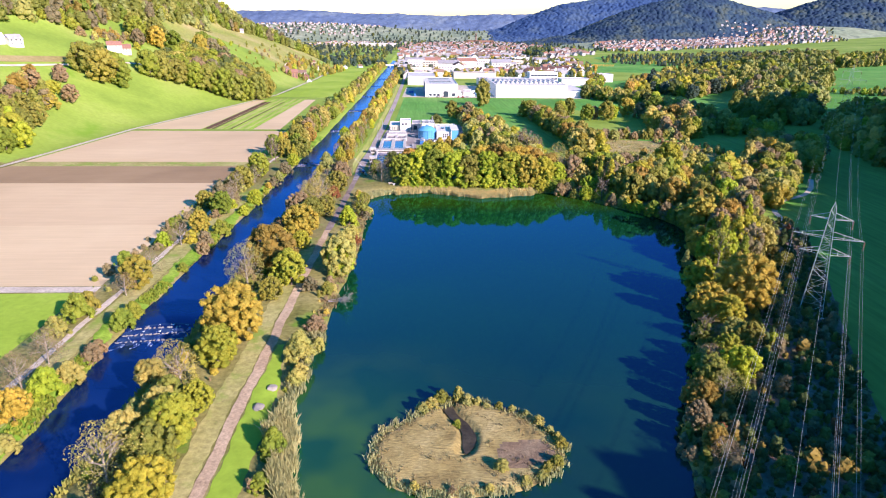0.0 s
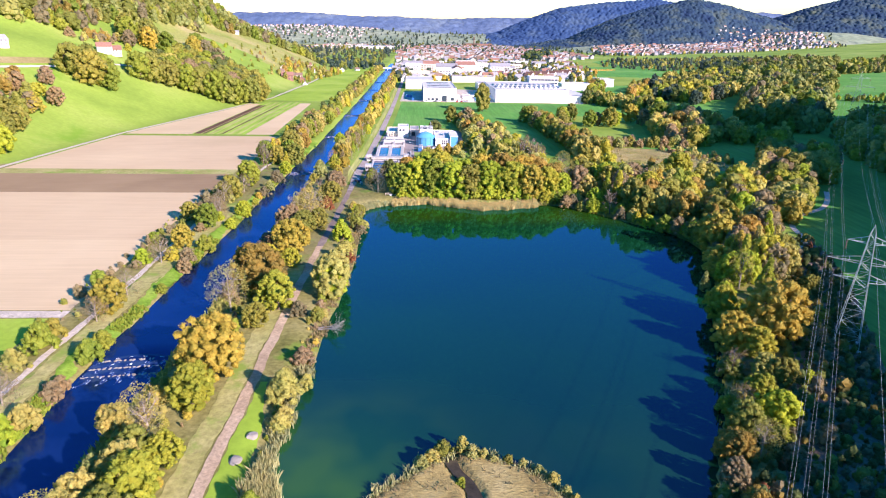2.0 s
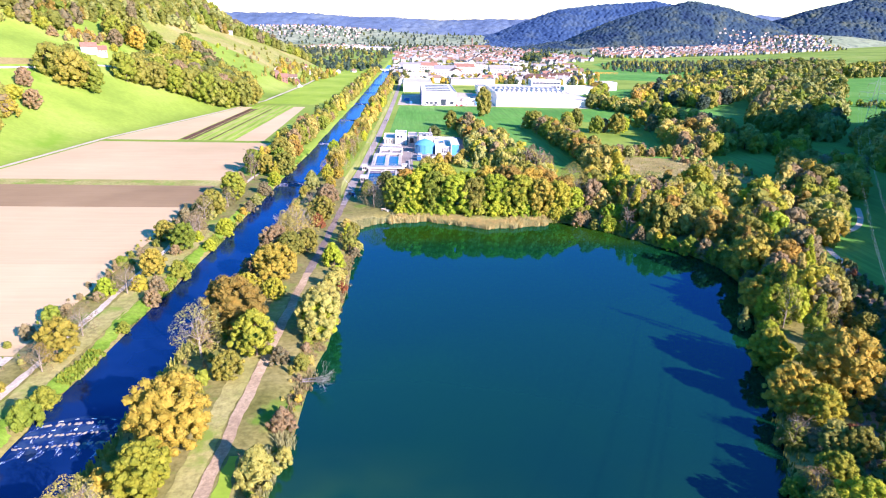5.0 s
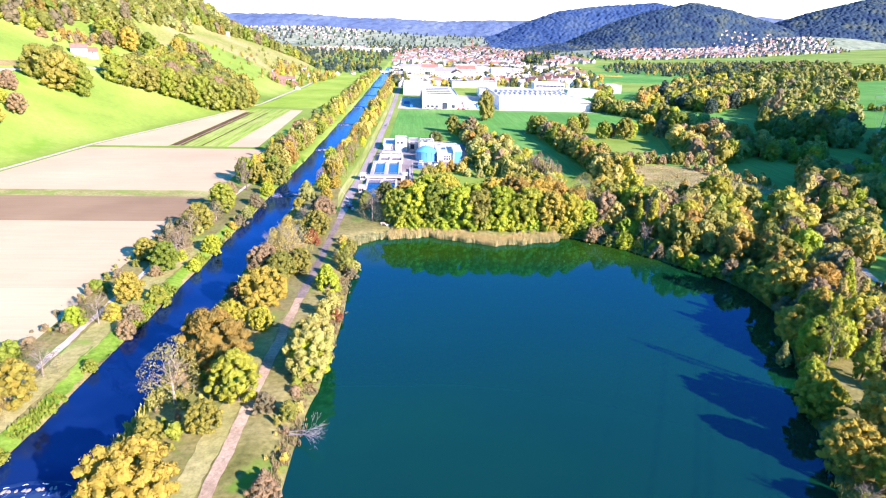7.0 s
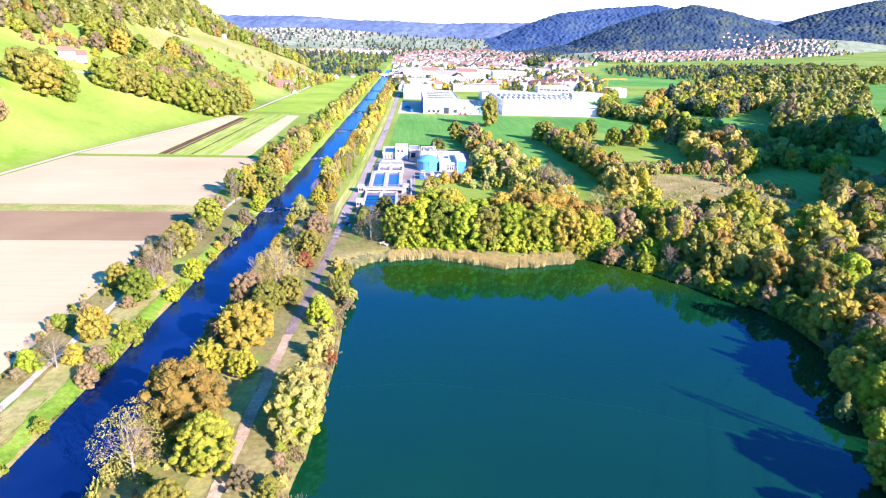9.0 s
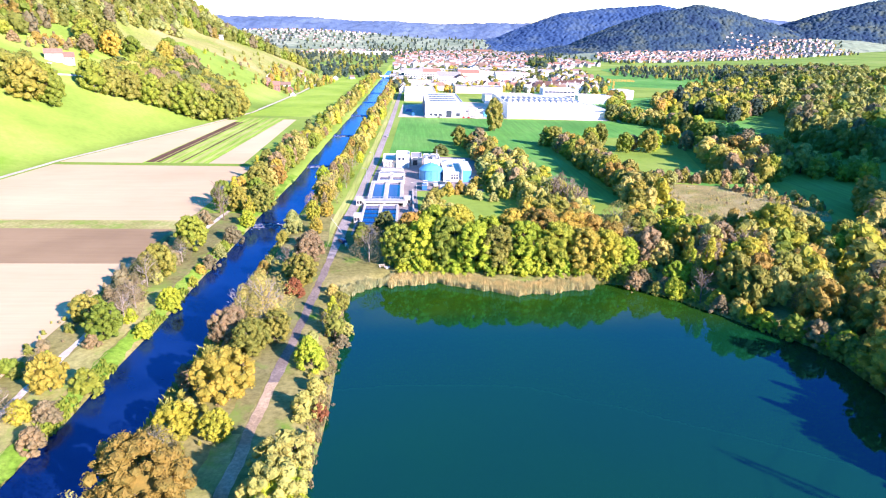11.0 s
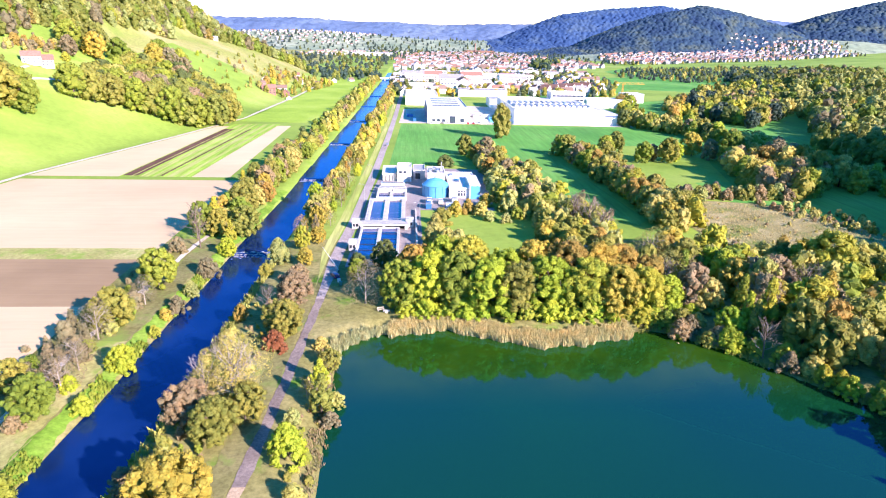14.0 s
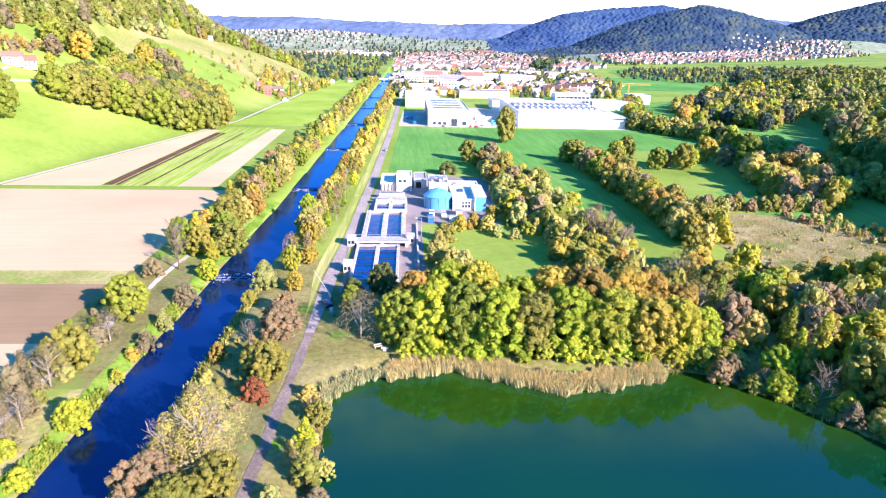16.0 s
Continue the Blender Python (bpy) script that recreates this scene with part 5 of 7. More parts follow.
# rows that follow the river upstream
rows = random.Random(31)
for side, line, off in (("west", RIVER_WEST, -7), ("east", RIVER_EAST, 7), ("west", RIVER_WEST, -14), ("east", RIVER_EAST, 12)):
    y = 350.0 if abs(off) > 7 else 366.0
    beyond = []
    while y < 1150:
        x = float(along(line, y)) + off + rows.uniform(-3.5, 2.0) * (1 if side == "west" else -1)
        h = rows.uniform(9, 14) if side == "west" else rows.uniform(5.5, 9.5)
        if y < 500:
            plant(rows.choice(("round", "tall", "round")), x, y, h, palette(rows, AUTUMN if side == "east" else MIXED), f"in the row on the {side} bank", f"row of trees on the {side} bank", rows.uniform(0.75, 0.95), y < 366, rows.random() < 0.12)
        else:
            beyond.append((x, y))
        y += rows.uniform(4.2, 7.5) * (1 if abs(off) == 7 else 1.5)
    far_wood("bank_trees", None, 0, 33, AUTUMN if side == "east" else MIXED, 6, 11 if side == "west" else 9, f"autumn trees lining the {side} bank far upstream", 90, 0.8, beyond)


hill = lambda y, d: (float(along(HILL_FOOT, y)) - d, y)
far_wood("hanging_wood", [hill(330, 190), hill(430, 160), hill(550, 161), hill(600, 156), hill(629, 150), hill(660, 160), hill(743, 157), hill(800, 163), hill(879, 160), hill(906, 142), hill(940, 165), hill(1000, 172), hill(1046, 140), hill(1120, 112), hill(1180, 60), hill(1290, 10), hill(1330, 150), hill(1150, 270), hill(900, 270), hill(600, 270), hill(330, 290)],
         10.0, 41, HANGING, 13, 21, "autumn wood hanging on the hillside above the pastures", 70, 1.15, None, 0.35)
far_wood("slope_wood", [(302, 804), (392, 969), (561, 1079), (470, 900), (390, 754), (294, 656), (269, 704)], 12.0, 42, SHADY, 15, 23, "mixed autumn wood between meadows", 100, 1.1, None, 0.35)
far_wood("slope_wood", [(432, 819), (626, 1183), (809, 1343), (790, 1178), (403, 605), (305, 464), (276, 462), (268, 495), (287, 556), (372, 690)], 13.0, 48, HANGING, 17, 27, "tall autumn wood on a low slope", 110, 1.1, None, 0.4)
far_wood("slope_wood", [(504, 1075), (560, 1005), (630, 1030), (790, 1330), (643, 1364), (560, 1220)], 14, 38, {"far": 4, "dark": 3, "olive": 2}, 15, 23, "dark wood behind an autumn wood", 60, 1.5, None, 0.4)
far_wood("meadow_hedge", [(690, 1010), (760, 1000), (950, 1180), (930, 1280), (800, 1200)], 14, 49, MIXED, 10, 18, "hedge of trees between sloping meadows", 60, 1.4, None, 0.4)
far_wood("meadow_hedge", [(452, 690), (462, 692), (560, 640), (555, 625), (484, 622)], 9, 50, FRESH, 5, 9, "low hedge between sloping meadows", 80, 0.9, None, 0.3)
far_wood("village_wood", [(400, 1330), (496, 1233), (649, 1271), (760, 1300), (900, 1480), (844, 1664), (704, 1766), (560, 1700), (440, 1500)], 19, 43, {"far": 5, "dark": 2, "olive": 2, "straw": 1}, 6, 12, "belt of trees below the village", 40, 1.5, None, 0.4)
far_wood("slope_wood", [(236, 640), (262, 690), (300, 800), (340, 880), (318, 884), (270, 790), (240, 700), (226, 660)], 12.5, 37, MIXED, 9, 17, "loose trees along a meadow edge", 90, 1.1, None, 0.4)
far_wood("village_wood", [(300, 1500), (330, 1640), (420, 1900), (360, 1900), (270, 1600)], 14, 39, {"far": 4, "dark": 3, "olive": 1}, 14, 22, "dark belt of trees at the town's edge", 40, 1.7, None, 0.4)
far_wood("shade_wood", [(240, 240), (320, 230), (420, 330), (470, 470), (380, 520), (300, 440), (262, 360)], 10.5, 44, AUTUMN, 13, 20, "shaded wood beside the power line meadow", 90, 1.1, None, 0.4)
far_wood("south_wood", [(120, 50), (215, 165), (262, 215), (330, 190), (300, 40), (200, -90), (60, -60), (80, 10)], 13, 45, AUTUMN, 9, 13, "wood on the steep hill out of view behind the power lines", 30, 1.8)
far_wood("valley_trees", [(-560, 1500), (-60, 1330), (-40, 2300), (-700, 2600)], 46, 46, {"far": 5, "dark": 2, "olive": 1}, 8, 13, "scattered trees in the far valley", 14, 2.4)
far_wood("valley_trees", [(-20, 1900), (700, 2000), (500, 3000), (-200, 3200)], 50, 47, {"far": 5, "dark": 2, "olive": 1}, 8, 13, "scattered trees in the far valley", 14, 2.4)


# trees standing on the pasture hill
PASTURE = "on the pasture hill"
plant_all((("round", -255, 520, 21, "olive"), ("round", -243, 516, 22, "olive", 1.05), ("round", -232, 524, 17, "green"), ("round", -251, 533, 20, "olive"), ("round", -238, 533, 19, "green"), ("round", -261, 530, 17, "brown"),
           ("round", -229, 577, 20, "green"), ("round", -220, 585, 19, "olive"), ("round", -211, 595, 19, "olive"), ("round", -200, 602, 20, "green"), ("round", -189, 608, 21, "olive"), ("round", -178, 610, 22, "green"), ("round", -168, 612, 22, "olive")), PASTURE, "trees on the pasture hill", False, 1.18)
plant_all((("round", -159, 619, 20, "green"), ("round", -152, 632, 20, "olive"), ("round", -148, 648, 20, "olive"), ("round", -226, 596, 19, "olive"), ("round", -214, 608, 20, "green"), ("round", -202, 616, 21, "brown"), ("round", -190, 622, 21, "olive"),
           ("round", -178, 626, 22, "olive"), ("round", -166, 630, 22, "brown"), ("round", -158, 642, 21, "olive"), ("round", -220, 620, 18, "straw"), ("round", -207, 632, 19, "olive"), ("round", -194, 638, 20, "brown"), ("round", -180, 644, 20, "olive"), ("round", -168, 650, 20, "olive")), PASTURE, "trees on the pasture hill", False, 1.18)
plant_all((("round", -275, 672, 20, "green"), ("round", -266, 690, 22, "olive"), ("round", -258, 678, 18, "gold"), ("round", -284, 690, 19, "olive"), ("round", -250, 700, 17, "green"), ("round", -236, 745, 18, "gold"), ("round", -228, 752, 18, "brown"), ("round", -240, 770, 19, "green"),
           ("round", -226, 775, 17, "green"), ("round", -215, 760, 15, "brown"), ("round", -268, 655, 14, "brown"), ("willow", -242, 435, 11, "gold", 1.1), ("round", -260, 453, 12, "brown"), ("round", -257, 484, 11, "brown"), ("round", -240, 458, 11, "brown"), ("round", -266, 462, 11, "rust")), PASTURE, "trees on the pasture hill", False, 1.18)
plant_all((("round", -219, 362, 13, "lime"), ("round", -221, 348, 12, "green"), ("round", -229, 380, 13, "olive"), ("round", -232, 396, 13, "olive"), ("round", -240, 402, 14, "olive"), ("round", -226, 366, 14, "yellow"), ("round", -250, 410, 13, "brown"), ("round", -240, 385, 15, "olive"),
           ("bush", -250, 560, 6, "green"), ("bush", -300, 612, 7, "brown"), ("bush", -264, 642, 6, "yellow"), ("bush", -206, 700, 7, "olive"), ("bush", -190, 720, 6, "brown")), PASTURE, "trees on the pasture hill", False, 1.18)
far_wood("slope_scrub", [hill(780, 30), hill(900, 25), hill(1050, 20), hill(1060, 90), hill(900, 110), hill(780, 90)], 21, 71, AUTUMN, 3, 6, "scrub and young trees scattered over the dry slope", 40, 0.7)
far_wood("hamlet_trees", [(-176, 835), (-135, 845), (-100, 1060), (-150, 1120), (-182, 1000)], 15, 72, MIXED, 5, 10, "garden trees round the hamlet", 60, 0.8)
far_wood("hedge_trees", [(180, 660), (196, 640), (226, 560), (240, 566), (210, 660), (196, 690)], 8.0, 73, MIXED, 9, 16, "hedge of trees beside the factory", 110, 0.8)
far_wood("hedge_trees", [(196, 690), (206, 680), (252, 840), (240, 850)], 9.0, 74, MIXED, 8, 14, "hedge of trees beside the factory", 80, 0.9)
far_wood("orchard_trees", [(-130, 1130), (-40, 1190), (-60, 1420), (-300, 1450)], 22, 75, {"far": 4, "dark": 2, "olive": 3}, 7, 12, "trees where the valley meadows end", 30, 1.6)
far_wood("pasture_copse", ((-228, 592), (-165, 620), (-146, 655), (-150, 690), (-185, 728), (-232, 690), (-236, 620)), 9.0, 76, COPSE, 15, 21, "dense copse climbing the pasture hill", 220, 0.8)
far_wood("hill_scrub", [hill(360, 25), hill(440, 40), hill(480, 60), hill(420, 90), hill(350, 70)], 12, 77, MIXED, 8, 14, "overgrown thicket at the hill's foot", 160, 0.7)
far_wood("farm_thicket", ((-292, 606), (-282, 622), (-272, 668), (-288, 672), (-300, 640)), 7.0, 78, {"rust": 3, "straw": 1, "brown": 2}, 5, 9, "rust-brown thicket above the farmhouse", 120, 0.6)
UNDER = {"olive": 4, "straw": 3.5, "brown": 2.5, "green": 2, "gold": 0.6}
LOW = {"olive": 4, "brown": 4, "straw": 2, "green": 1.4}
far_wood("dike_scrub", ((-91, 150), (-81, 150), (-81, 230), (-80, 300), (-79, 330), (-85, 330), (-90, 250)), 4.4, 93, LOW, 0.7, 2.6, "low brushwood scattered over the west dike", 60, 1.2, None, 0.5)
far_wood("bank_scrub", ((-52, 68), (-39.5, 66), (-38.5, 150), (-36.5, 240), (-33.5, 288), (-44, 288), (-47, 200), (-49, 130)), 3.5, 94, UNDER, 1.4, 4.4, "brushwood under the trees of the east bank", 60, 1.0, None, 0.5)
far_wood("slope_thicket", ((42, 58), (80, 60), (92, 98), (108, 132), (126, 166), (142, 202), (146, 222), (134, 226), (118, 190), (96, 150), (78, 122), (58, 104), (50, 92), (48, 80)), 2.3, 95, {"dark": 5, "brown": 2, "rust": 2, "red": 0.4, "olive": 2.0}, 1.4, 4.0, "brown thicket below the power line", 44, 1.0, None, 0.4)
far_wood("shore_scrub", ((-24.5, 66), (-19.5, 66), (-22.6, 110), (-21.4, 130), (-20.2, 160), (-17.6, 200), (-18.2, 262), (-22.5, 262), (-22.5, 200), (-25, 130)), 3.2, 96, UNDER, 1.0, 3.4, "brushwood along the lake path", 60, 1.0, None, 0.5)
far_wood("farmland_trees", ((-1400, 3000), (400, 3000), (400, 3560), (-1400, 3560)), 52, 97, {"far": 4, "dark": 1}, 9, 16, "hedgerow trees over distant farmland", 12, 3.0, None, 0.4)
far_wood("bank_thicket", ((-91, 166), (-82, 166), (-81, 240), (-80, 300), (-86, 312), (-89, 240)), 6.2, 98, {"brown": 5, "olive": 3, "green": 2, "straw": 0.7}, 2.5, 5.5, "dense brown thicket between field and dike", 150, 0.6, None, 0.4)
far_wood("bank_thicket", ((-85, 240), (-74.5, 240), (-73, 262), (-72, 288), (-77, 298), (-84, 286)), 4.8, 101, {"brown": 6, "olive": 2.5, "green": 1, "straw": 0.7}, 3.5, 7.0, "tall brown thicket over the farm track", 150, 0.6, None, 0.4)

# ---------------------------------------------------------------- the sewage works
WHITE = plain("white_render", (0.80, 0.79, 0.76), 0.8, grime=0.12, scale=0.4)
CONCRETE = plain("pale_concrete", (0.58, 0.55, 0.50), 0.85, grime=0.25, scale=0.5)
BLUE_SHEET = plain("blue_sheet", (0.10, 0.42, 0.68), 0.4, grime=0.12)
BLUE_DEEP = plain("deep_blue_sheet", (0.03, 0.16, 0.42), 0.45, grime=0.12)
STEEL = plain("galvanised_steel", (0.55, 0.56, 0.56), 0.45, 0.7)
PYLON_STEEL = plain("pylon_steel", (0.50, 0.58, 0.52), 0.6, 0.1, grime=0.15)
DARK = plain("dark_openings", (0.03, 0.035, 0.045), 0.3)
GLASS = plain("window_glass", (0.05, 0.07, 0.10), 0.08, spec=0.8, grime=0.1)
ROOF_RED = plain("red_tiles", (0.32, 0.165, 0.12), 0.85, grime=0.3, scale=0.9)
ROOF_BROWN = plain("brown_tiles", (0.24, 0.16, 0.12), 0.85, grime=0.3, scale=0.9)
ROOF_GREY = plain("grey_roofing", (0.34, 0.34, 0.36), 0.8, grime=0.25)
ROOF_PALE = plain("pale_roofing", (0.62, 0.60, 0.57), 0.7, grime=0.15)
CREAM = plain("cream_render", (0.72, 0.64, 0.50), 0.85, grime=0.15)
RED_PAINT = plain("red_paint", (0.50, 0.05, 0.04), 0.4, grime=0.1)
ORANGE = plain("orange_paint", (0.75, 0.38, 0.06), 0.5, grime=0.1)
BASIN = water("basin_water", (0.045, 0.04, 0.13), (0.08, 0.07, 0.18), 0.2, 1.5, 0.06)
BASIN_BLUE = water("clear_basin_water", (0.002, 0.022, 0.16), (0.005, 0.04, 0.22), 0.2, 1.5, 0.05)


def lift(y):
    return float(floor_z(y)) + 0.06


def rail(parent, pts, z, height=1.0):
    """A pipe railing along a line: posts and a top bar."""
    bm = bmesh.new()
    for (ax, ay), (bx, by) in zip(pts[:-1], pts[1:]):
        add_tube(bm, (ax, ay, z + height), (bx, by, z + height), 0.05, 0.05, 4)
        add_tube(bm, (ax, ay, z + height * 0.5), (bx, by, z + height * 0.5), 0.035, 0.035, 4)
        n = max(1, round(math.dist((ax, ay), (bx, by)) / 2.5))
        for k in range(n + 1):
            x, y = ax + (bx - ax) * k / n, ay + (by - ay) * k / n
            add_tube(bm, (x, y, z), (x, y, z + height), 0.045, 0.045, 4)
    return part("railing", bm, STEEL, parent, "galvanised pipe railing")


def basin(name, x0, x1, y0, y1, rim, level, wet, label, baffles=0, wall=0.9, middle=1.4):
    z = lift(y0)
    root = thing(name, (0, 0, 0), label, "basin", "basins of the sewage works")
    part("wall", box(x0, x1, y0, y0 + wall, z - 1.5, z + rim, 0.05), CONCRETE, root)
    part("wall", box(x0, x1, y1 - wall, y1, z - 1.5, z + rim, 0.05), CONCRETE, root)
    part("wall", box(x0, x0 + wall, y0 + wall, y1 - wall, z - 1.5, z + rim, 0.05), CONCRETE, root)
    part("wall", box(x1 - wall, x1, y0 + wall, y1 - wall, z - 1.5, z + rim, 0.05), CONCRETE, root)
    xm = (x0 + x1) / 2
    part("divider", box(xm - middle / 2, xm + middle / 2, y0 + wall, y1 - wall, z - 1.5, z + rim, 0.05), CONCRETE, root)
    for a, b in ((x0 + wall, xm - middle / 2), (xm + middle / 2, x1 - wall)):
        part("water_surface", box(a, b, y0 + wall, y1 - wall, z - 1.4, z + level), wet, root, "still basin water")
        for k in range(baffles):
            y = y0 + wall + (y1 - y0 - 2 * wall) * (k + 1) / (baffles + 1)
            part("baffle", box(a, b, y - 0.12, y + 0.12, z + level - 0.3, z + level + 0.16), DARK, root)
    return root


b1 = basin("settling_basin", -19.2, -4.4, 323.5, 356.6, 1.3, 0.75, BASIN_BLUE, "twin settling basins of deep blue water with pale concrete walls", 4)
rail(b1, [(-18.9, 324), (-18.9, 356)], lift(324) + 1.3)
rail(b1, [(-4.7, 324), (-4.7, 356)], lift(324) + 1.3)
b2 = basin("aeration_basin", -18.2, -2.4, 361.6, 398.4, 1.9, 1.15, BASIN, "twin aeration basins of dark water with broad concrete walls", 0, 1.7, 2.0)
rail(b2, [(-16.7, 363), (-16.7, 397)], lift(363) + 1.9)
rail(b2, [(-3.9, 363), (-3.9, 397)], lift(363) + 1.9)
b3 = basin("grit_basin", -15.6, -2.0, 400.5, 412.0, 1.7, 1.0, BASIN, "small twin grit basins with concrete walls", 1, 0.9, 1.6)
bridge = thing("basin_bridge", (0, 0, 0), "pale concrete walkway slab between two rows of basins", "walkway")
zb = lift(359)
part("deck", box(-20.2, -0.6, 356.7, 361.5, zb + 1.5, zb + 2.2, 0.06), CONCRETE, bridge)
for x in (-19, -10.5, -2):
    part("pier", box(x - 0.5, x + 0.5, 357, 361.2, zb - 0.3, zb + 1.5), CONCRETE, bridge)
rail(bridge, [(-20, 356.9), (-0.8, 356.9)], zb + 2.2)
rail(bridge, [(-20, 361.3), (-0.8, 361.3)], zb + 2.2)
for x0, y0 in ((-22.6, 357.6), (-1.8, 359.8), (-21.6, 332.0)):
    cab = thing("control_cabinet", (0, 0, 0), "pale concrete control cabin with dark vents beside the basins", "cabin", "control cabins")
    z = lift(y0)
    part("body", box(x0, x0 + 2.6, y0, y0 + 4.2, z, z + 2.9, 0.06), CONCRETE, cab)
    part("roof", box(x0 - 0.2, x0 + 2.8, y0 - 0.2, y0 + 4.4, z + 2.9, z + 3.1, 0.03), ROOF_PALE, cab)
    for k in range(2):
        part("vent", box(x0 + 0.3 + 1.1 * k, x0 + 1.1 + 1.1 * k, y0 - 0.05, y0 + 0.05, z + 0.9, z + 2.1), DARK, cab)
    part("door", box(x0 - 0.05, x0 + 0.05, y0 + 1.2, y0 + 2.2, z, z + 2.0), STEEL, cab)
for x0, x1, y0, y1, h in ((-15.4, -8.9, 413.4, 416.4, 2.4), (-8.3, -1.8, 413.4, 416.4, 2.4), (-15, -2.2, 419, 421.6, 1.9), (-14.4, -2.8, 425, 428, 2.3)):
    ch = thing("inlet_channel", (0, 0, 0), "low concrete inlet channel with a dark water slot", "channel", "inlet channels")
    z = lift(y0)
    part("body", box(x0, x1, y0, y1, z, z + h, 0.06), CONCRETE, ch)
    part("slot", box(x0 + 0.7, x1 - 0.7, y0 + 0.8, y1 - 0.8, z + h - 0.3, z + h + 0.02), DARK, ch)
    part("hatch", box(x0 + 0.1, x0 + 0.6, y0 + 0.3, y1 - 0.3, z + h, z + h + 0.3), STEEL, ch)


def windows(parent, cells, mat=None, frame_mat=None):
    """Window panes with frames, each its own part: cells of (x0, x1, y, z0, z1) on a wall that faces -y."""
    for x0, x1, y, z0, z1 in cells:
        w = part("window", box(x0 - 0.1, x1 + 0.1, y - 0.06, y + 0.05, z0 - 0.1, z1 + 0.1), frame_mat or ROOF_PALE, parent)
        part("pane", box(x0, x1, y - 0.09, y - 0.04, z0, z1), mat or GLASS, w)


def block(name, x0, x1, y0, y1, h, wall_mat, roof_mat, label, category="building", group="", parapet=0.5, z=None):
    """A flat-roofed building: walls, parapet and a roof deck set down behind it."""
    z = lift(y0) - 0.1 if z is None else z
    root = thing(name, (0, 0, 0), label, category, group)
    part("wall", box(x0, x1, y0, y1, z, z + h), wall_mat, root)
    part("roof", box(x0 + 0.3, x1 - 0.3, y0 + 0.3, y1 - 0.3, z + h, z + h + 0.12), roof_mat, root)
    for a in ((x0 - 0.08, x1 + 0.08, y0 - 0.08, y0 + 0.3), (x0 - 0.08, x1 + 0.08, y1 - 0.3, y1 + 0.08), (x0 - 0.08, x0 + 0.3, y0 + 0.3, y1 - 0.3), (x1 - 0.3, x1 + 0.08, y0 + 0.3, y1 - 0.3)):
        part("parapet", box(*a, z + h - 0.05, z + h + parapet), wall_mat, root)
    return root, z


scr, z = block("screen_house", -6.8, 0.4, 439, 451, 7.0, WHITE, ROOF_PALE, "small white screen house with a flat roof")
windows(scr, [(-5.8, -4.4, 439, z + 4.4, z + 5.6), (-3.6, -2.2, 439, z + 4.4, z + 5.6)])
part("door", box(-2, -0.4, 438.94, 439.02, z, z + 2.6), STEEL, scr)
scr2, z = block("sludge_house", -14.5, -7.2, 441, 462, 3.4, CREAM, ROOF_PALE, "low plant building with pipework on its front")
for k in range(4):
    bm = bmesh.new()
    add_tube(bm, (-13.8 + k * 1.7, 440.4, z), (-13.8 + k * 1.7, 440.4, z + 2.8), 0.22, 0.22, 8)
    add_tube(bm, (-13.8 + k * 1.7, 440.4, z + 2.8), (-13.8 + k * 1.7, 442, z + 3.8), 0.22, 0.22, 8)
    part("pipe", bm, STEEL, scr2, "steel pipe")
shed, z = block("pump_shed", 1.5, 7.5, 446, 462, 4.2, CONCRETE, ROOF_GREY, "grey concrete pump shed")
part("door", box(2.5, 5.0, 445.94, 446.02, z, z + 3.0), DARK, shed)

tank = thing("digester_tank", (11.4, 411.5, lift(411)), "round light blue digester tank with a shallow cone roof", "tank")
bm = bmesh.new()
bmesh.ops.create_cone(bm, cap_ends=True, segments=48, radius1=6.0, radius2=6.0, depth=5.2, matrix=Matrix.Translation((0, 0, 2.6)))
part("shell", bm, BLUE_SHEET, tank, smooth=False)
bm = bmesh.new()
bmesh.ops.create_cone(bm, cap_ends=True, segments=48, radius1=6.25, radius2=3.6, depth=2.2, matrix=Matrix.Translation((0, 0, 6.3)))
bmesh.ops.create_cone(bm, cap_ends=True, segments=48, radius1=3.6, radius2=0.7, depth=0.9, matrix=Matrix.Translation((0, 0, 7.85)))
part("roof", bm, BLUE_SHEET, tank)
for k in range(12):
    a = k * math.tau / 12
    part("rib", box(-0.09, 0.09, -0.05, 0.12, 0, 5.2), BLUE_DEEP, tank).matrix_basis = pose(6.0 * math.cos(a), 6.0 * math.sin(a), 0, rz=math.degrees(a) - 90)
bm = bmesh.new()
add_tube(bm, (0, 0, 8.2), (0, 0, 9.0), 0.5, 0.5, 12)
part("vent", bm, STEEL, tank)

wb, z = block("works_building", 17.6, 31.2, 406, 441, 4.6, WHITE, ROOF_PALE, "long white works building with a flat pale roof")
windows(wb, [(21.6 + 1.3 * k, 22.5 + 1.3 * k, 406, z + 1.2, z + 2.6) for k in range(3)] + [(21.6 + 1.3 * k, 22.5 + 1.3 * k, 406, z + 2.9, z + 3.8) for k in range(3)])
part("skylight", box(21, 23.2, 420, 424, z + 4.7, z + 5.3, 0.1), GLASS, wb)
part("skylight", box(19.4, 21, 432, 437, z + 4.7, z + 5.4, 0.1), STEEL, wb)
silo = thing("sheet_tower", (0, 0, 0), "light blue sheet-clad tower at the end of the works building", "tower")
part("body", box(26.9, 31.6, 404.6, 427, z, z + 6.2, 0.05), BLUE_SHEET, silo)
part("cap", box(26.7, 31.8, 404.4, 427.2, z + 6.2, z + 6.5, 0.03), WHITE, silo)
part("band", box(26.85, 27.2, 404.5, 426, z + 0.4, z + 6.0), WHITE, silo)
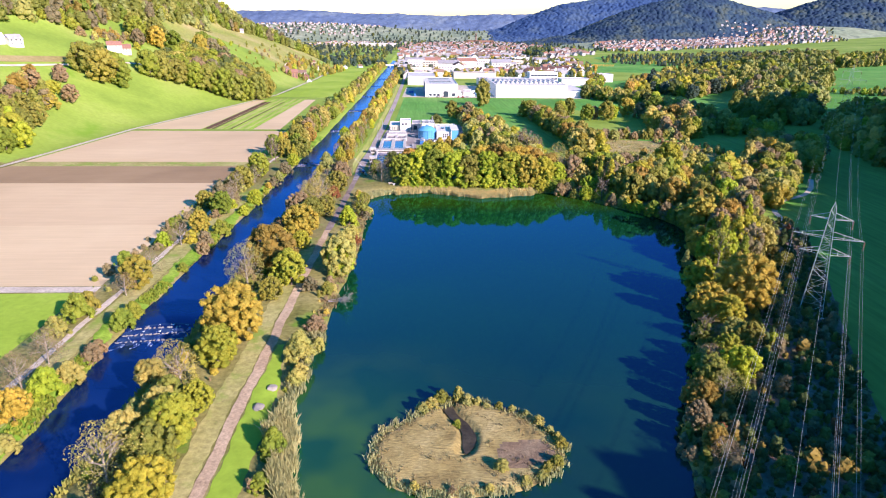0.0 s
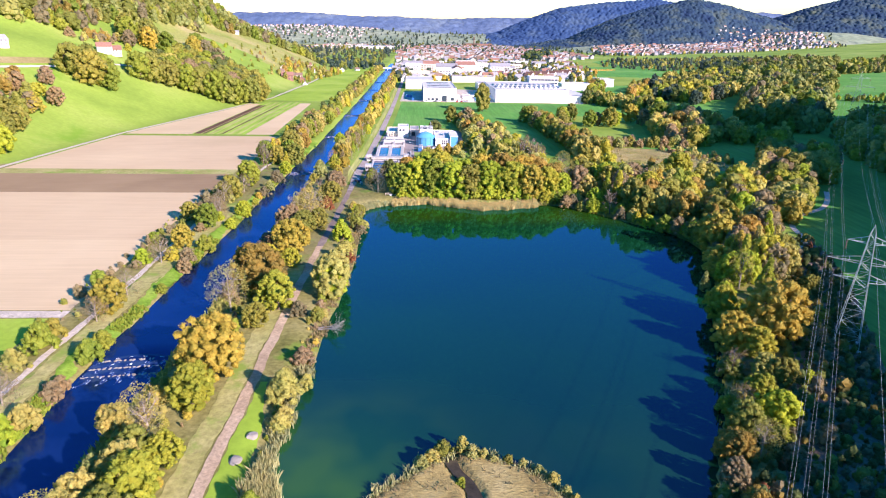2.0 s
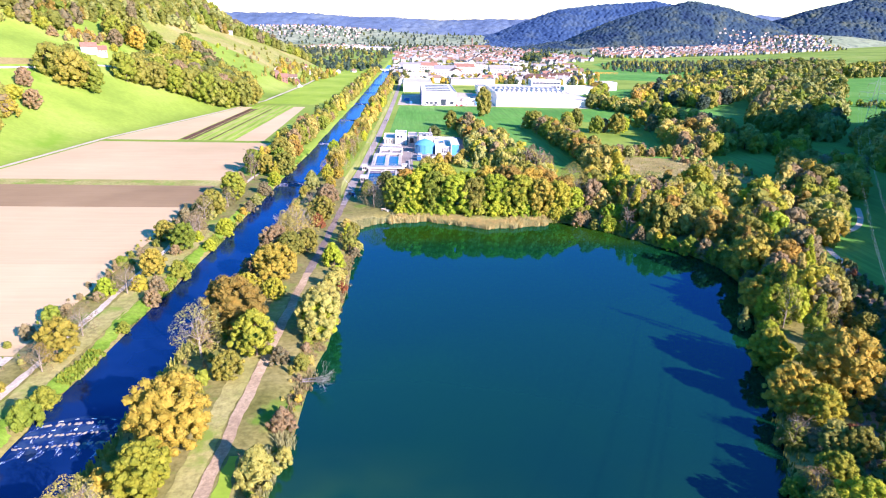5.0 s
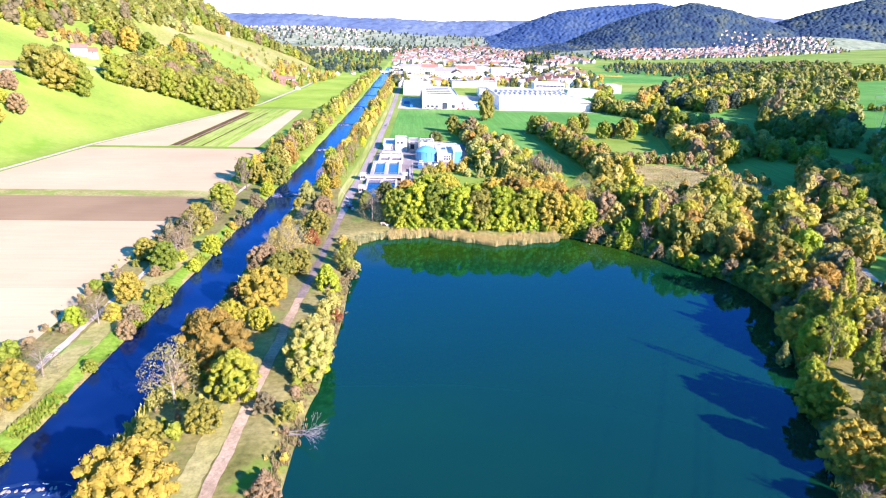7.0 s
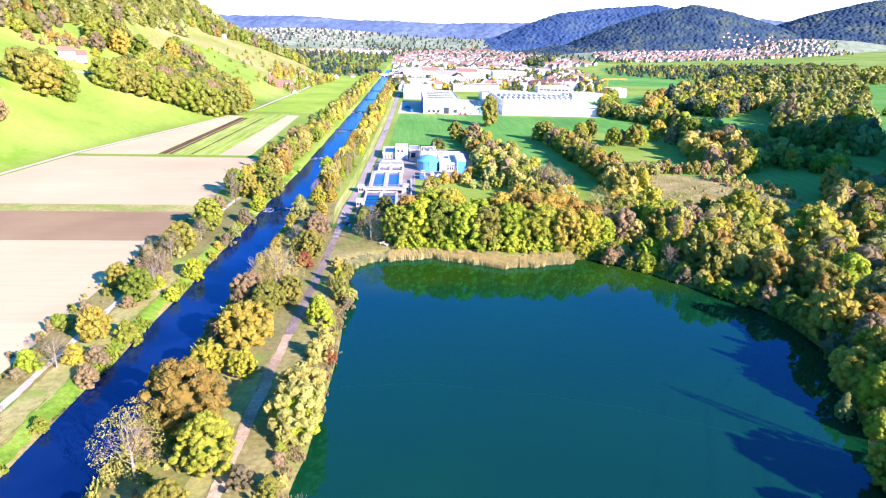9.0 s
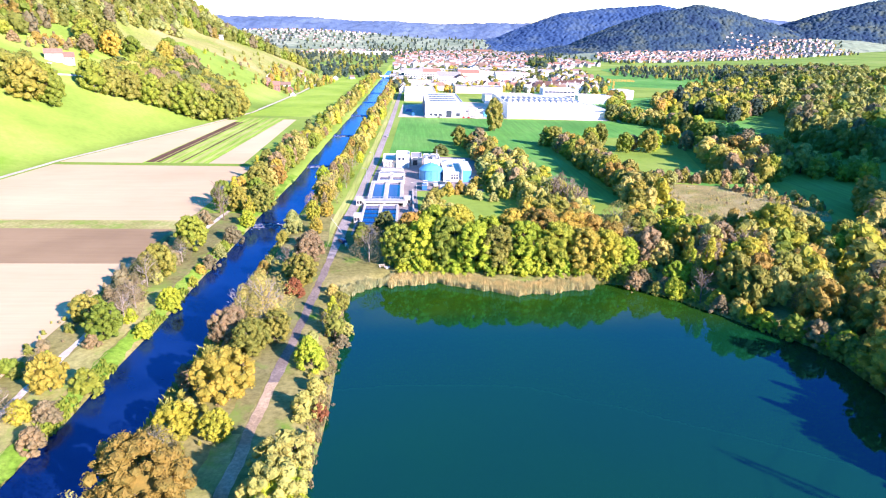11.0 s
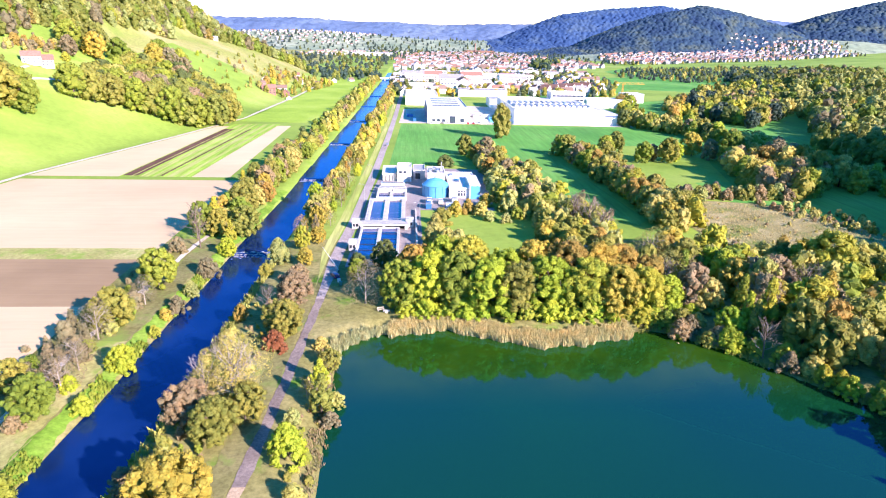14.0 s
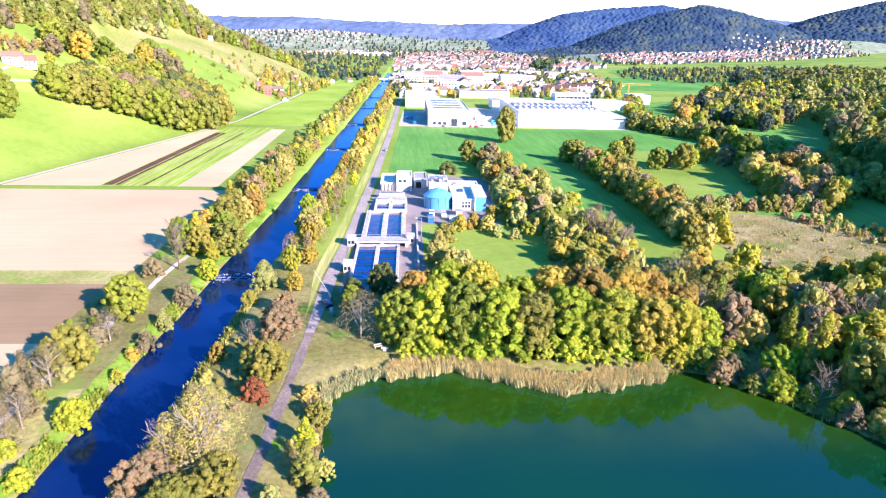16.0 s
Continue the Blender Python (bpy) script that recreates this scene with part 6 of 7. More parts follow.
up, z = block("engine_house", 8.2, 16.6, 424, 440, 7.5, WHITE, ROOF_GREY, "white engine house with rooftop machinery")
for k in range(4):
    part("rooftop_unit", box(8.8 + 1.9 * k, 10.1 + 1.9 * k, 426 + (k % 2) * 4, 429 + (k % 2) * 4, z + 7.5, z + 9.0, 0.06), STEEL, up)
part("chimney", (lambda b: (add_tube(b, (15.4, 436, z + 7.5), (15.4, 436, z + 11), 0.3, 0.3, 10), b)[1])(bmesh.new()), STEEL, up)
for x, y, w, d, h, m in ((7.2, 395, 2.2, 5, 2.0, WHITE), (12.2, 394, 2.0, 4.4, 1.9, CREAM), (15.2, 388.5, 3.2, 2.4, 2.2, WHITE), (6.4, 386.5, 2.4, 5.6, 2.3, BLUE_DEEP), (18.4, 395.5, 2.4, 6.0, 2.4, WHITE)):
    sk = thing("skip_container", (0, 0, 0), "painted steel skip container on the works yard", "container", "skips on the works yard")
    z = lift(y)
    part("body", box(x, x + w, y, y + d, z + 0.15, z + h, 0.06), m, sk)
    part("lid", box(x - 0.05, x + w + 0.05, y - 0.05, y + d * 0.5, z + h, z + h + 0.12, 0.03), STEEL, sk)
    for sx in (0.1, w - 0.3):
        part("skid", box(x + sx, x + sx + 0.2, y + 0.2, y + d - 0.2, z, z + 0.15), DARK, sk)
kerb = thing("yard_wall", (0, 0, 0), "low pale concrete wall beside the basins", "wall")
part("body", box(1.6, 2.2, 336, 384, lift(340) - 0.2, lift(380) + 1.1, 0.05), CONCRETE, kerb)


def lamp_post(x, y, h, arm=1.6):
    z = ground_at(x, y)
    root = thing("street_lamp", (x, y, z), "tall slim galvanised lamp post", "street lamp", "lamp posts of the works")
    bm = bmesh.new()
    add_tube(bm, (0, 0, -0.2), (0, 0, h), 0.11, 0.07, 8)
    part("pole", bm, STEEL, root)
    bm = bmesh.new()
    add_tube(bm, (0, 0, h - 0.05), (-arm, 0, h + 0.2), 0.06, 0.05, 6)
    part("arm", bm, STEEL, root)
    part("lamp_head", box(-arm - 0.7, -arm + 0.1, -0.16, 0.16, h + 0.12, h + 0.28, 0.04), ROOF_PALE, root)
    part("base_plate", box(-0.25, 0.25, -0.25, 0.25, 0, 0.12, 0.02), CONCRETE, root)


lamp_post(3.2, 357, 10.5)
lamp_post(-20.6, 398, 8.0)
lamp_post(-19.4, 440, 8.0)
boom = thing("boom_barrier", (-23.4, 312.6, lift(312)), "raised white boom barrier at the works entrance", "barrier")
part("post", box(-0.25, 0.25, -0.25, 0.25, -0.1, 1.1, 0.04), ROOF_PALE, boom)
bm = bmesh.new()
add_tube(bm, (0.6, -1.4, 0.9), (-5.6, 8.6, 5.2), 0.10, 0.06, 6)
part("boom_arm", bm, WHITE, boom, "white boom arm")
part("counterweight", box(0.4, 0.9, -1.9, -1.3, 0.5, 1.0, 0.04), DARK, boom)
for x, y, m, label in ((-21.9, 303.2, WHITE, "white wheeled waste bin on the verge"), (-21.2, 300.8, plain("teal_plastic", (0.03, 0.28, 0.22), 0.5), "teal wheeled waste bin on the verge")):
    wbn = thing("waste_bin", (x, y, lift(y)), label, "bin", "waste bins by the entrance")
    part("body", box(-0.45, 0.45, -0.4, 0.4, 0.12, 1.15, 0.08), m, wbn)
    part("lid", box(-0.5, 0.5, -0.46, 0.44, 1.15, 1.28, 0.05), m, wbn)
    for sx in (-0.35, 0.35):
        bm = bmesh.new()
        add_tube(bm, (sx - 0.06, 0.32, 0.13), (sx + 0.06, 0.32, 0.13), 0.13, 0.13, 10)
        part("wheel", bm, DARK, wbn)


# ---------------------------------------------------------------- vehicles
def car(x, y, turn, paint, label, van=False, group="parked cars"):
    root = thing("van" if van else "car", (x, y, lift(y)), label, "van" if van else "car", group, radians(turn))
    length, high = (5.2, 2.1) if van else (4.3, 1.48)
    prof = [(-length / 2, 0.32), (-length / 2, 0.82), (-length / 2 + 0.15, 0.95)]
    if van:
        prof += [(-length / 2 + 0.2, high), (length / 2 - 1.4, high), (length / 2 - 0.55, 1.15), (length / 2 - 0.05, 0.95), (length / 2, 0.32)]
    else:
        prof += [(-length / 2 + 0.55, high - 0.05), (-length / 2 + 1.5, high), (0.55, high - 0.02), (1.15, 0.98), (length / 2 - 0.12, 0.80), (length / 2, 0.6), (length / 2, 0.32)]
    bm = bmesh.new()
    left = [bm.verts.new((px, -0.86 if pz < 1.0 else -0.68, pz)) for px, pz in prof]
    right = [bm.verts.new((px, 0.86 if pz < 1.0 else 0.68, pz)) for px, pz in prof]
    n = len(prof)
    for i in range(n):
        bm.faces.new((left[i], left[(i + 1) % n], right[(i + 1) % n], right[i]))
    bm.faces.new(left[::-1])
    bm.faces.new(right)
    bmesh.ops.bevel(bm, geom=bm.edges[:], offset=0.05, segments=1, affect="EDGES")
    part("body", bm, paint, root)
    for side in (-1, 1):
        y0 = side * 0.80
        part("side_window", box(-length / 2 + 0.9, 0.75, min(y0, y0 * 0.9), max(y0, y0 * 0.9), 1.0, high - 0.14, 0.03), GLASS, root)
        part("headlight", box(length / 2 - 0.06, length / 2 + 0.03, side * 0.68 - 0.16, side * 0.68 + 0.16, 0.6, 0.76, 0.02), WHITE, root)
        part("tail_light", box(-length / 2 - 0.03, -length / 2 + 0.05, side * 0.68 - 0.14, side * 0.68 + 0.14, 0.66, 0.84, 0.02), RED_PAINT, root)
    part("windscreen", box(0.62, 0.72, -0.62, 0.62, 0.98, high - 0.10), GLASS, root).matrix_basis = pose(0.25, 0, 0.12, ry=0)
    part("rear_window", box(-length / 2 + 0.28, -length / 2 + 0.36, -0.6, 0.6, 0.98, high - 0.16), GLASS, root)
    for sx in (-length / 2 + 0.85, length / 2 - 0.85):
        for side in (-1, 1):
            bm = bmesh.new()
            add_tube(bm, (sx, side * 0.70, 0.31), (sx, side * 0.90, 0.31), 0.31, 0.31, 16)
            w = part("wheel", bm, DARK, root)
            bm = bmesh.new()
            add_tube(bm, (sx, side * 0.89, 0.31), (sx, side * 0.915, 0.31), 0.18, 0.18, 12)
            part("rim", bm, STEEL, w)
    return root


CAR_BLUE = plain("navy_car_paint", (0.01, 0.025, 0.11), 0.25, grime=0.05)
CAR_WHITE = plain("white_car_paint", (0.75, 0.75, 0.75), 0.3, grime=0.05)
CAR_GREY = plain("grey_car_paint", (0.25, 0.26, 0.28), 0.3, grime=0.05)
CAR_RED = plain("red_car_paint", (0.45, 0.03, 0.03), 0.3, grime=0.05)
car(-23.6, 307.6, 118, CAR_BLUE, "dark blue car parked at the works entrance")
car(-15.2, 546, 96, CAR_GREY, "grey car standing on the service road")

# ---------------------------------------------------------------- factory
fa, z = block("factory_hall", 15, 49, 663, 758, 12.6, WHITE, ROOF_PALE, "tall white factory hall with a blue-clad end", "factory", "factory halls", 0.7)
part("cladding", box(14.75, 14.97, 664, 757, z + 0.3, z + 12.2), BLUE_DEEP, fa, "deep blue sheet cladding")
part("gate", box(34, 39, 662.9, 663.04, z, z + 6), GLASS, fa)
windows(fa, [(19 + 4.2 * k, 21.8 + 4.2 * k, 663, z + 1.2, z + 3.4) for k in range(3)] + [(43, 46.5, 663, z + 1, z + 4)])
for y in (680, 700, 720, 740):
    part("rooflight", box(20, 44, y, y + 2.2, z + 12.6, z + 13.3, 0.2), GLASS, fa)
fb, z = block("factory_hall", 89, 164, 661, 772, 12.6, WHITE, ROOF_PALE, "very large white factory hall with rows of curved rooflights", "factory", "factory halls", 0.5)
for row, y in enumerate((683, 708)):
    for k in range(14):
        x = 92.5 + k * 5.1
        bm = bmesh.new()
        for j in range(6):
            a0, a1 = math.pi * j / 6, math.pi * (j + 1) / 6
            pts = [(x + 1.9 + 1.9 * math.cos(a), z + 12.6 + 1.7 * math.sin(a)) for a in (a0, a1)]
            bm.faces.new([bm.verts.new(v) for v in ((pts[0][0], y, pts[0][1]), (pts[1][0], y, pts[1][1]), (pts[1][0], y + 18, pts[1][1]), (pts[0][0], y + 18, pts[0][1]))])
        for yy in (y, y + 18):
            bm.faces.new([bm.verts.new((x + 1.9 + 1.9 * math.cos(math.pi * j / 6), yy, z + 12.6 + 1.7 * math.sin(math.pi * j / 6))) for j in range(7)])
        bmesh.ops.remove_doubles(bm, verts=bm.verts[:], dist=0.01)
        bmesh.ops.recalc_face_normals(bm, faces=bm.faces[:])
        part("rooflight", bm, ROOF_PALE, fb, "curved pale rooflight")
fc, z = block("factory_annex", 164.2, 186, 661, 740, 6.8, WHITE, ROOF_PALE, "lower white annex of the factory hall", "factory", "factory halls", 0.4)
fd, z = block("office_block", 142, 176, 762, 782, 18.5, WHITE, ROOF_PALE, "white office block with two bands of dark windows", "office", "", 0.6)
for zz in (z + 10.6, z + 14.6):
    windows(fd, [(143.5 + 4.05 * k, 147.0 + 4.05 * k, 762, zz, zz + 1.8) for k in range(8)])
block("factory_shed", -4, 30, 800, 868, 10.5, WHITE, ROOF_PALE, "white flat-roofed warehouse behind the halls", "warehouse", "factory halls")
block("warehouse", 84, 140, 788, 822, 8.5, WHITE, ROOF_GREY, "long pale warehouse behind the factory", "warehouse", "factory halls")
block("warehouse", 190, 240, 800, 832, 8.0, WHITE, ROOF_PALE, "pale warehouse beside a hedge", "warehouse", "factory halls")
block("warehouse", 252, 275, 862, 886, 10, WHITE, ROOF_PALE, "white building by the crane", "warehouse", "factory halls")
block("warehouse", 60, 120, 905, 935, 8.0, CREAM, ROOF_GREY, "grey-roofed warehouse at the town's edge", "warehouse", "factory halls")
seat = random.Random(5)
for k in range(16):
    x, y = seat.uniform(0, 84), seat.uniform(664, 720)
    if 12 < x < 52:
        x = 52 + (x - 12) * 0.8
    cm = seat.choice((BLUE_SHEET, WHITE, BLUE_DEEP, ROOF_GREY, WHITE))
    ct = thing("shipping_container", (x, y, lift(y)), "painted steel shipping container in the factory yard", "container", "containers in the factory yard", seat.choice((0, 1.57, 0.2)))
    part("body", box(-3, 3, -1.2, 1.2, 0.05, 2.6, 0.05), cm, ct)
    part("door", box(3.0, 3.06, -1.1, 1.1, 0.2, 2.5), ROOF_GREY, ct)
for k in range(9):
    car(seat.uniform(18, 58), seat.uniform(657.5, 661), seat.choice((0, 90, 20)), seat.choice((CAR_RED, CAR_WHITE, CAR_GREY, CAR_WHITE)), "car parked in front of the factory hall", seat.random() < 0.3, "cars at the factory")
crane = thing("tower_crane", (256, 884, float(floor_z(884))), "orange tower crane beside a white building", "crane")
bm = bmesh.new()
for sx in (-0.8, 0.8):
    for sy in (-0.8, 0.8):
        add_tube(bm, (sx, sy, 0), (sx, sy, 20), 0.16, 0.16, 4)
for k in range(10):
    for sy in (-0.8, 0.8):
        add_tube(bm, (-0.8 if k % 2 else 0.8, sy, 2 * k), (0.8 if k % 2 else -0.8, sy, 2 * k + 2), 0.1, 0.1, 4)
part("mast", bm, ORANGE, crane)
bm = bmesh.new()
for zz, sy in ((20, -0.7), (20, 0.7), (21.6, 0)):
    add_tube(bm, (-7, sy, zz), (26, sy, zz), 0.16, 0.14, 4)
for k in range(16):
    add_tube(bm, (-7 + 2 * k, 0.7, 20), (-6 + 2 * k, 0, 21.6), 0.09, 0.09, 4)
    add_tube(bm, (-6 + 2 * k, 0, 21.6), (-5 + 2 * k, -0.7, 20), 0.09, 0.09, 4)
part("jib", bm, ORANGE, crane)
part("counterweight", box(-8, -5.6, -0.9, 0.9, 18.2, 20, 0.05), CONCRETE, crane)


# ---------------------------------------------------------------- houses
def house_meshes(w, d, h, pitch):
    """Walls with gables and an overhanging saddle roof, ridge along x."""
    r = d / 2 * pitch
    bm = bmesh.new()
    a = [bm.verts.new(p) for p in ((-w / 2, -d / 2, -2), (w / 2, -d / 2, -2), (w / 2, d / 2, -2), (-w / 2, d / 2, -2))]
    b = [bm.verts.new(p) for p in ((-w / 2, -d / 2, h), (w / 2, -d / 2, h), (w / 2, d / 2, h), (-w / 2, d / 2, h))]
    g0, g1 = bm.verts.new((-w / 2, 0, h + r)), bm.verts.new((w / 2, 0, h + r))
    bm.faces.new((a[0], a[1], b[1], b[0]))
    bm.faces.new((a[2], a[3], b[3], b[2]))
    bm.faces.new((a[1], a[2], b[2], g1, b[1]))
    bm.faces.new((a[3], a[0], b[0], g0, b[3]))
    wall = bpy.data.meshes.new("wall")
    bm.to_mesh(wall)
    bm.free()
    wall.materials.append(WHITE)
    bm = bmesh.new()
    o, t = 0.6, 0.25
    for s in (-1, 1):
        p = [(-w / 2 - o, s * (d / 2 + o), h - o * pitch), (w / 2 + o, s * (d / 2 + o), h - o * pitch), (w / 2 + o, 0, h + r), (-w / 2 - o, 0, h + r)]
        lo = [bm.verts.new(v) for v in p]
        hi = [bm.verts.new((x, y, zz + t)) for x, y, zz in p]
        for i in range(4):
            bm.faces.new((lo[i], lo[(i + 1) % 4], hi[(i + 1) % 4], hi[i]))
        bm.faces.new(hi)
        bm.faces.new(lo[::-1])
    roof = bpy.data.meshes.new("roof")
    bm.to_mesh(roof)
    bm.free()
    roof.materials.append(ROOF_RED)
    panes = []
    for zz in np.arange(1.0, h - 1.2, 2.7):
        n = max(2, int(w / 3.2))
        for k in range(n):
            x = -w / 2 + (k + 0.5) * w / n
            panes.append((x - 0.6, x + 0.6, -d / 2, zz, zz + 1.3))
    chimney = (w * 0.22, 0.9, h + r)
    return wall, roof, panes, chimney


HOUSES = [house_meshes(w, d, h, p) for w, d, h, p in ((12, 9, 5.5, 0.85), (10, 9, 6, 0.9), (15, 10, 6.5, 0.8), (11, 10, 5, 1.0), (22, 11, 9, 0.55), (9, 8, 6, 1.05))]
PANE = bpy.data.meshes.new("window")
bm = bmesh.new()
add_box(bm, -0.6, 0.6, -0.06, 0.02, 0, 1.3)
bm.to_mesh(PANE)
bm.free()
PANE.materials.append(GLASS)
STACK = bpy.data.meshes.new("chimney")
bm = bmesh.new()
add_box(bm, -0.35, 0.35, -0.35, 0.35, -1.4, 1.0)
add_box(bm, -0.42, 0.42, -0.42, 0.42, 1.0, 1.12)
bm.to_mesh(STACK)
bm.free()
STACK.materials.append(ROOF_BROWN)


def house(kind, x, y, turn, wall_mat, roof_mat, label, group, openings=False, z=None, scale=1.0):
    wall, roof, panes, chimney = HOUSES[kind]
    z = slope_z(x, y) if z is None else z
    root = thing("house", (x, y, z), label, "house", group, radians(turn), scale)
    for name, me, m in (("wall", wall, wall_mat), ("roof", roof, roof_mat)):
        ob = new(name, me)
        ob.parent = root
        ob.material_slots[0].link = "OBJECT"
        ob.material_slots[0].material = m
    c = new("chimney", STACK)
    c.parent = root
    c.location = chimney
    if openings:
        for x0, x1, yy, z0, z1 in panes:
            w = new("window", PANE)
            w.parent = root
            w.location = ((x0 + x1) / 2, yy, z0)
    return root


TILES = {"red": ROOF_RED, "brown": ROOF_BROWN, "grey": ROOF_GREY}
town = random.Random(11)


def quarter(outline, gap, count, turn, seed, group, where, kinds, openings=False, tiles="red brown grey grey"):
    spots = scattered(outline, gap, seed)
    town.shuffle(spots)
    for x, y in spots[:count]:
        t = town.choice(tiles.split())
        m = town.choice((WHITE, WHITE, WHITE, CREAM))
        k = town.choice(kinds)
        house(k, x, y, turn + town.choice((0, 90)) + town.uniform(-8, 8), m, TILES[t], f"{'white' if m is WHITE else 'cream'} {'apartment block' if k == 4 else 'house'} with a {t} roof {where}", group, openings)


quarter(((-10, 885), (60, 945), (140, 960), (200, 900), (262, 985), (300, 1100), (180, 1080), (40, 1010), (-16, 960)), 21, 70, 8, 51, "houses of the near town", "at the town's near edge", (0, 1, 2, 3, 5), True)
quarter(((-22, 1010), (60, 1040), (190, 1110), (300, 1130), (350, 1330), (240, 1450), (60, 1420), (-26, 1300)), 26, 110, 5, 52, "houses of the town", "in the middle of town", (0, 1, 2, 3, 4, 5))
for k in range(6):
    house(5, 176 + 13.5 * k, 946 + 11 * k, -48, WHITE, ROOF_RED, "white gabled row house with a red roof", "row of gabled houses", True, scale=1.3)
for k, (x, y, turn) in enumerate(((6, 1120, 0), (34, 1128, 5), (60, 1050, 0), (95, 1120, 10), (150, 1085, 5), (72, 985, 90))):
    house(4, x, y, turn, WHITE, ROOF_RED if k % 2 else ROOF_GREY, "tall white apartment block with rows of windows in town", "apartment blocks", True, scale=1.5)


BRICK_RED = plain("red_brick", (0.30, 0.16, 0.12), 0.9, grime=0.3)
# Far walls: white render dulled towards haze in its base colour.
FAR_WALL = plain("hazed_render", (0.50, 0.47, 0.45), 0.9, grime=0.2)


def many_houses(name, outline, gap, seed, label, tiles=(0.45, 0.3), size=1.0):
    """A far quarter, too small to count: walls and roofs in one piece."""
    rnd = random.Random(seed)
    vs, fs, ids = [], [], []
    for x, y in scattered(outline, gap, seed):
        z, w, d, h = slope_z(x, y) - 2, rnd.uniform(9, 15) * size, rnd.uniform(8, 10) * size, rnd.uniform(6, 9) * size
        a = rnd.choice((0.1, 1.67)) + rnd.uniform(-0.3, 0.3)
        r, c, s, b = d * 0.42, math.cos(a), math.sin(a), len(vs)
        for px, py, pz in ((-w / 2, -d / 2, 0), (w / 2, -d / 2, 0), (w / 2, d / 2, 0), (-w / 2, d / 2, 0), (-w / 2, -d / 2, h), (w / 2, -d / 2, h), (w / 2, d / 2, h), (-w / 2, d / 2, h), (-w / 2, 0, h + r), (w / 2, 0, h + r)):
            vs.append((x + px * c - py * s, y + px * s + py * c, z + pz))
        t = rnd.random()
        slot = 1 if t < tiles[0] else 2 if t < sum(tiles) else 3
        for f, k in (((0, 1, 5, 4), 0), ((2, 3, 7, 6), 0), ((1, 2, 6, 9, 5), 0), ((3, 0, 4, 8, 7), 0), ((4, 5, 9, 8), slot), ((6, 7, 8, 9), slot)):
            fs.append([b + i for i in f])
            ids.append(k)
    tagged(new(name, mesh_of(name, vs, fs, [FAR_WALL, ROOF_RED, ROOF_BROWN, ROOF_GREY], ids)), label, "houses", kind="stuff")


many_houses("far_town", ((-30, 1480), (120, 1450), (330, 1480), (520, 1800), (480, 2400), (430, 3000), (120, 3000), (-40, 2200)), 30, 61, "white and red-roofed houses of the far town")
many_houses("village", ((620, 2080), (1010, 2180), (1200, 2300), (1250, 2500), (900, 2560), (700, 2500)), 24, 62, "pale red-roofed houses of a village below a wooded hill", (0.4, 0.45), 1.1)
many_houses("village", ((880, 2160), (1080, 2080), (1480, 2190), (1620, 2500), (1540, 2740), (1300, 2720), (1080, 2500)), 27, 66, "pale brown-roofed houses climbing a slope", (0.3, 0.5), 1.0)
many_houses("valley_village", ((-900, 3300), (-250, 3200), (-150, 3800), (-820, 3900)), 46, 64, "pale houses of a distant village", size=0.85)
many_houses("valley_town", ((-450, 2300), (150, 2350), (300, 3000), (-350, 3050)), 58, 65, "pale houses scattered over the far valley", size=0.8)
far_wood("garden_trees", [(-24, 890), (250, 900), (330, 1120), (350, 1400), (60, 1450), (-30, 1200)], 19, 48, {"dark": 3, "far": 2, "olive": 3, "gold": 0.6}, 6, 13, "garden trees among the houses", 24, 1.4)
far_wood("village_trees", [(600, 2000), (880, 2120), (1080, 2040), (1500, 2180), (1660, 2500), (1560, 2700), (1150, 2500), (900, 2560), (680, 2480)], 28, 49, {"far": 5, "dark": 1, "olive": 2, "straw": 1}, 6, 11, "garden trees among village houses", 10, 2.4)
laid("field_village", [(420, 1290), (560, 1240), (640, 1500), (520, 1700), (440, 1560)], MEADOW_COOL, "green meadow below the village", 0.3)
laid("field_factory", [(230, 850), (330, 905), (420, 1030), (330, 1060), (262, 960)], MEADOW, "pale green meadow beside the factory", 0.3)

# flat-roofed blocks and a brick works among the houses
flats = random.Random(17)
for x, y, w, d, h in ((0, 940, 30, 16, 12), (40, 962, 26, 14, 14), (80, 1008, 34, 16, 12), (18, 1040, 24, 18, 16), (122, 1030, 30, 14, 10), (-6, 1085, 26, 16, 15), (58, 1098, 40, 18, 12), (110, 1150, 30, 16, 14), (170, 1170, 34, 18, 11), (20, 1210, 44, 20, 13), (90, 1260, 40, 22, 12), (200, 1290, 36, 20, 12)):
    fl, z = block("apartment_block", x, x + w, y, y + d, h, flats.choice((WHITE, WHITE, CREAM)), flats.choice((ROOF_GREY, ROOF_PALE)), "pale flat-roofed apartment block with rows of windows", "apartments", "flat-roofed blocks of the town", 0.6)
    windows(fl, [(x + 1.5 + 4.2 * i, x + 4.0 + 4.2 * i, y, z + 1.2 + 3.1 * j, z + 2.7 + 3.1 * j) for i in range(int((w - 2) / 4.2)) for j in range(int(h / 3.1))])
mill = thing("brick_mill", (300, 2880, slope_z(300, 2880)), "old red-brick works with a tall chimney beyond the town", "factory")
part("wall", box(-60, 60, -12, 12, -2, 15), BRICK_RED, mill)
part("roof", box(-61, 61, -13, 13, 15.0, 16.2, 0.3), ROOF_BROWN, mill)
bm = bmesh.new()
add_tube(bm, (-20, -16, -2), (-20, -16, 46), 2.6, 1.7, 12)
part("chimney", bm, BRICK_RED, mill)

HALL_ROOF = plain("blue_grey_roofing", (0.15, 0.19, 0.40), 0.5, grime=0.15)
block("long_hall", -205, -55, 2380, 2430, 11, FAR_WALL, HALL_ROOF, "long hall with a blue-grey roof beyond the town", "warehouse", "", 0.3)

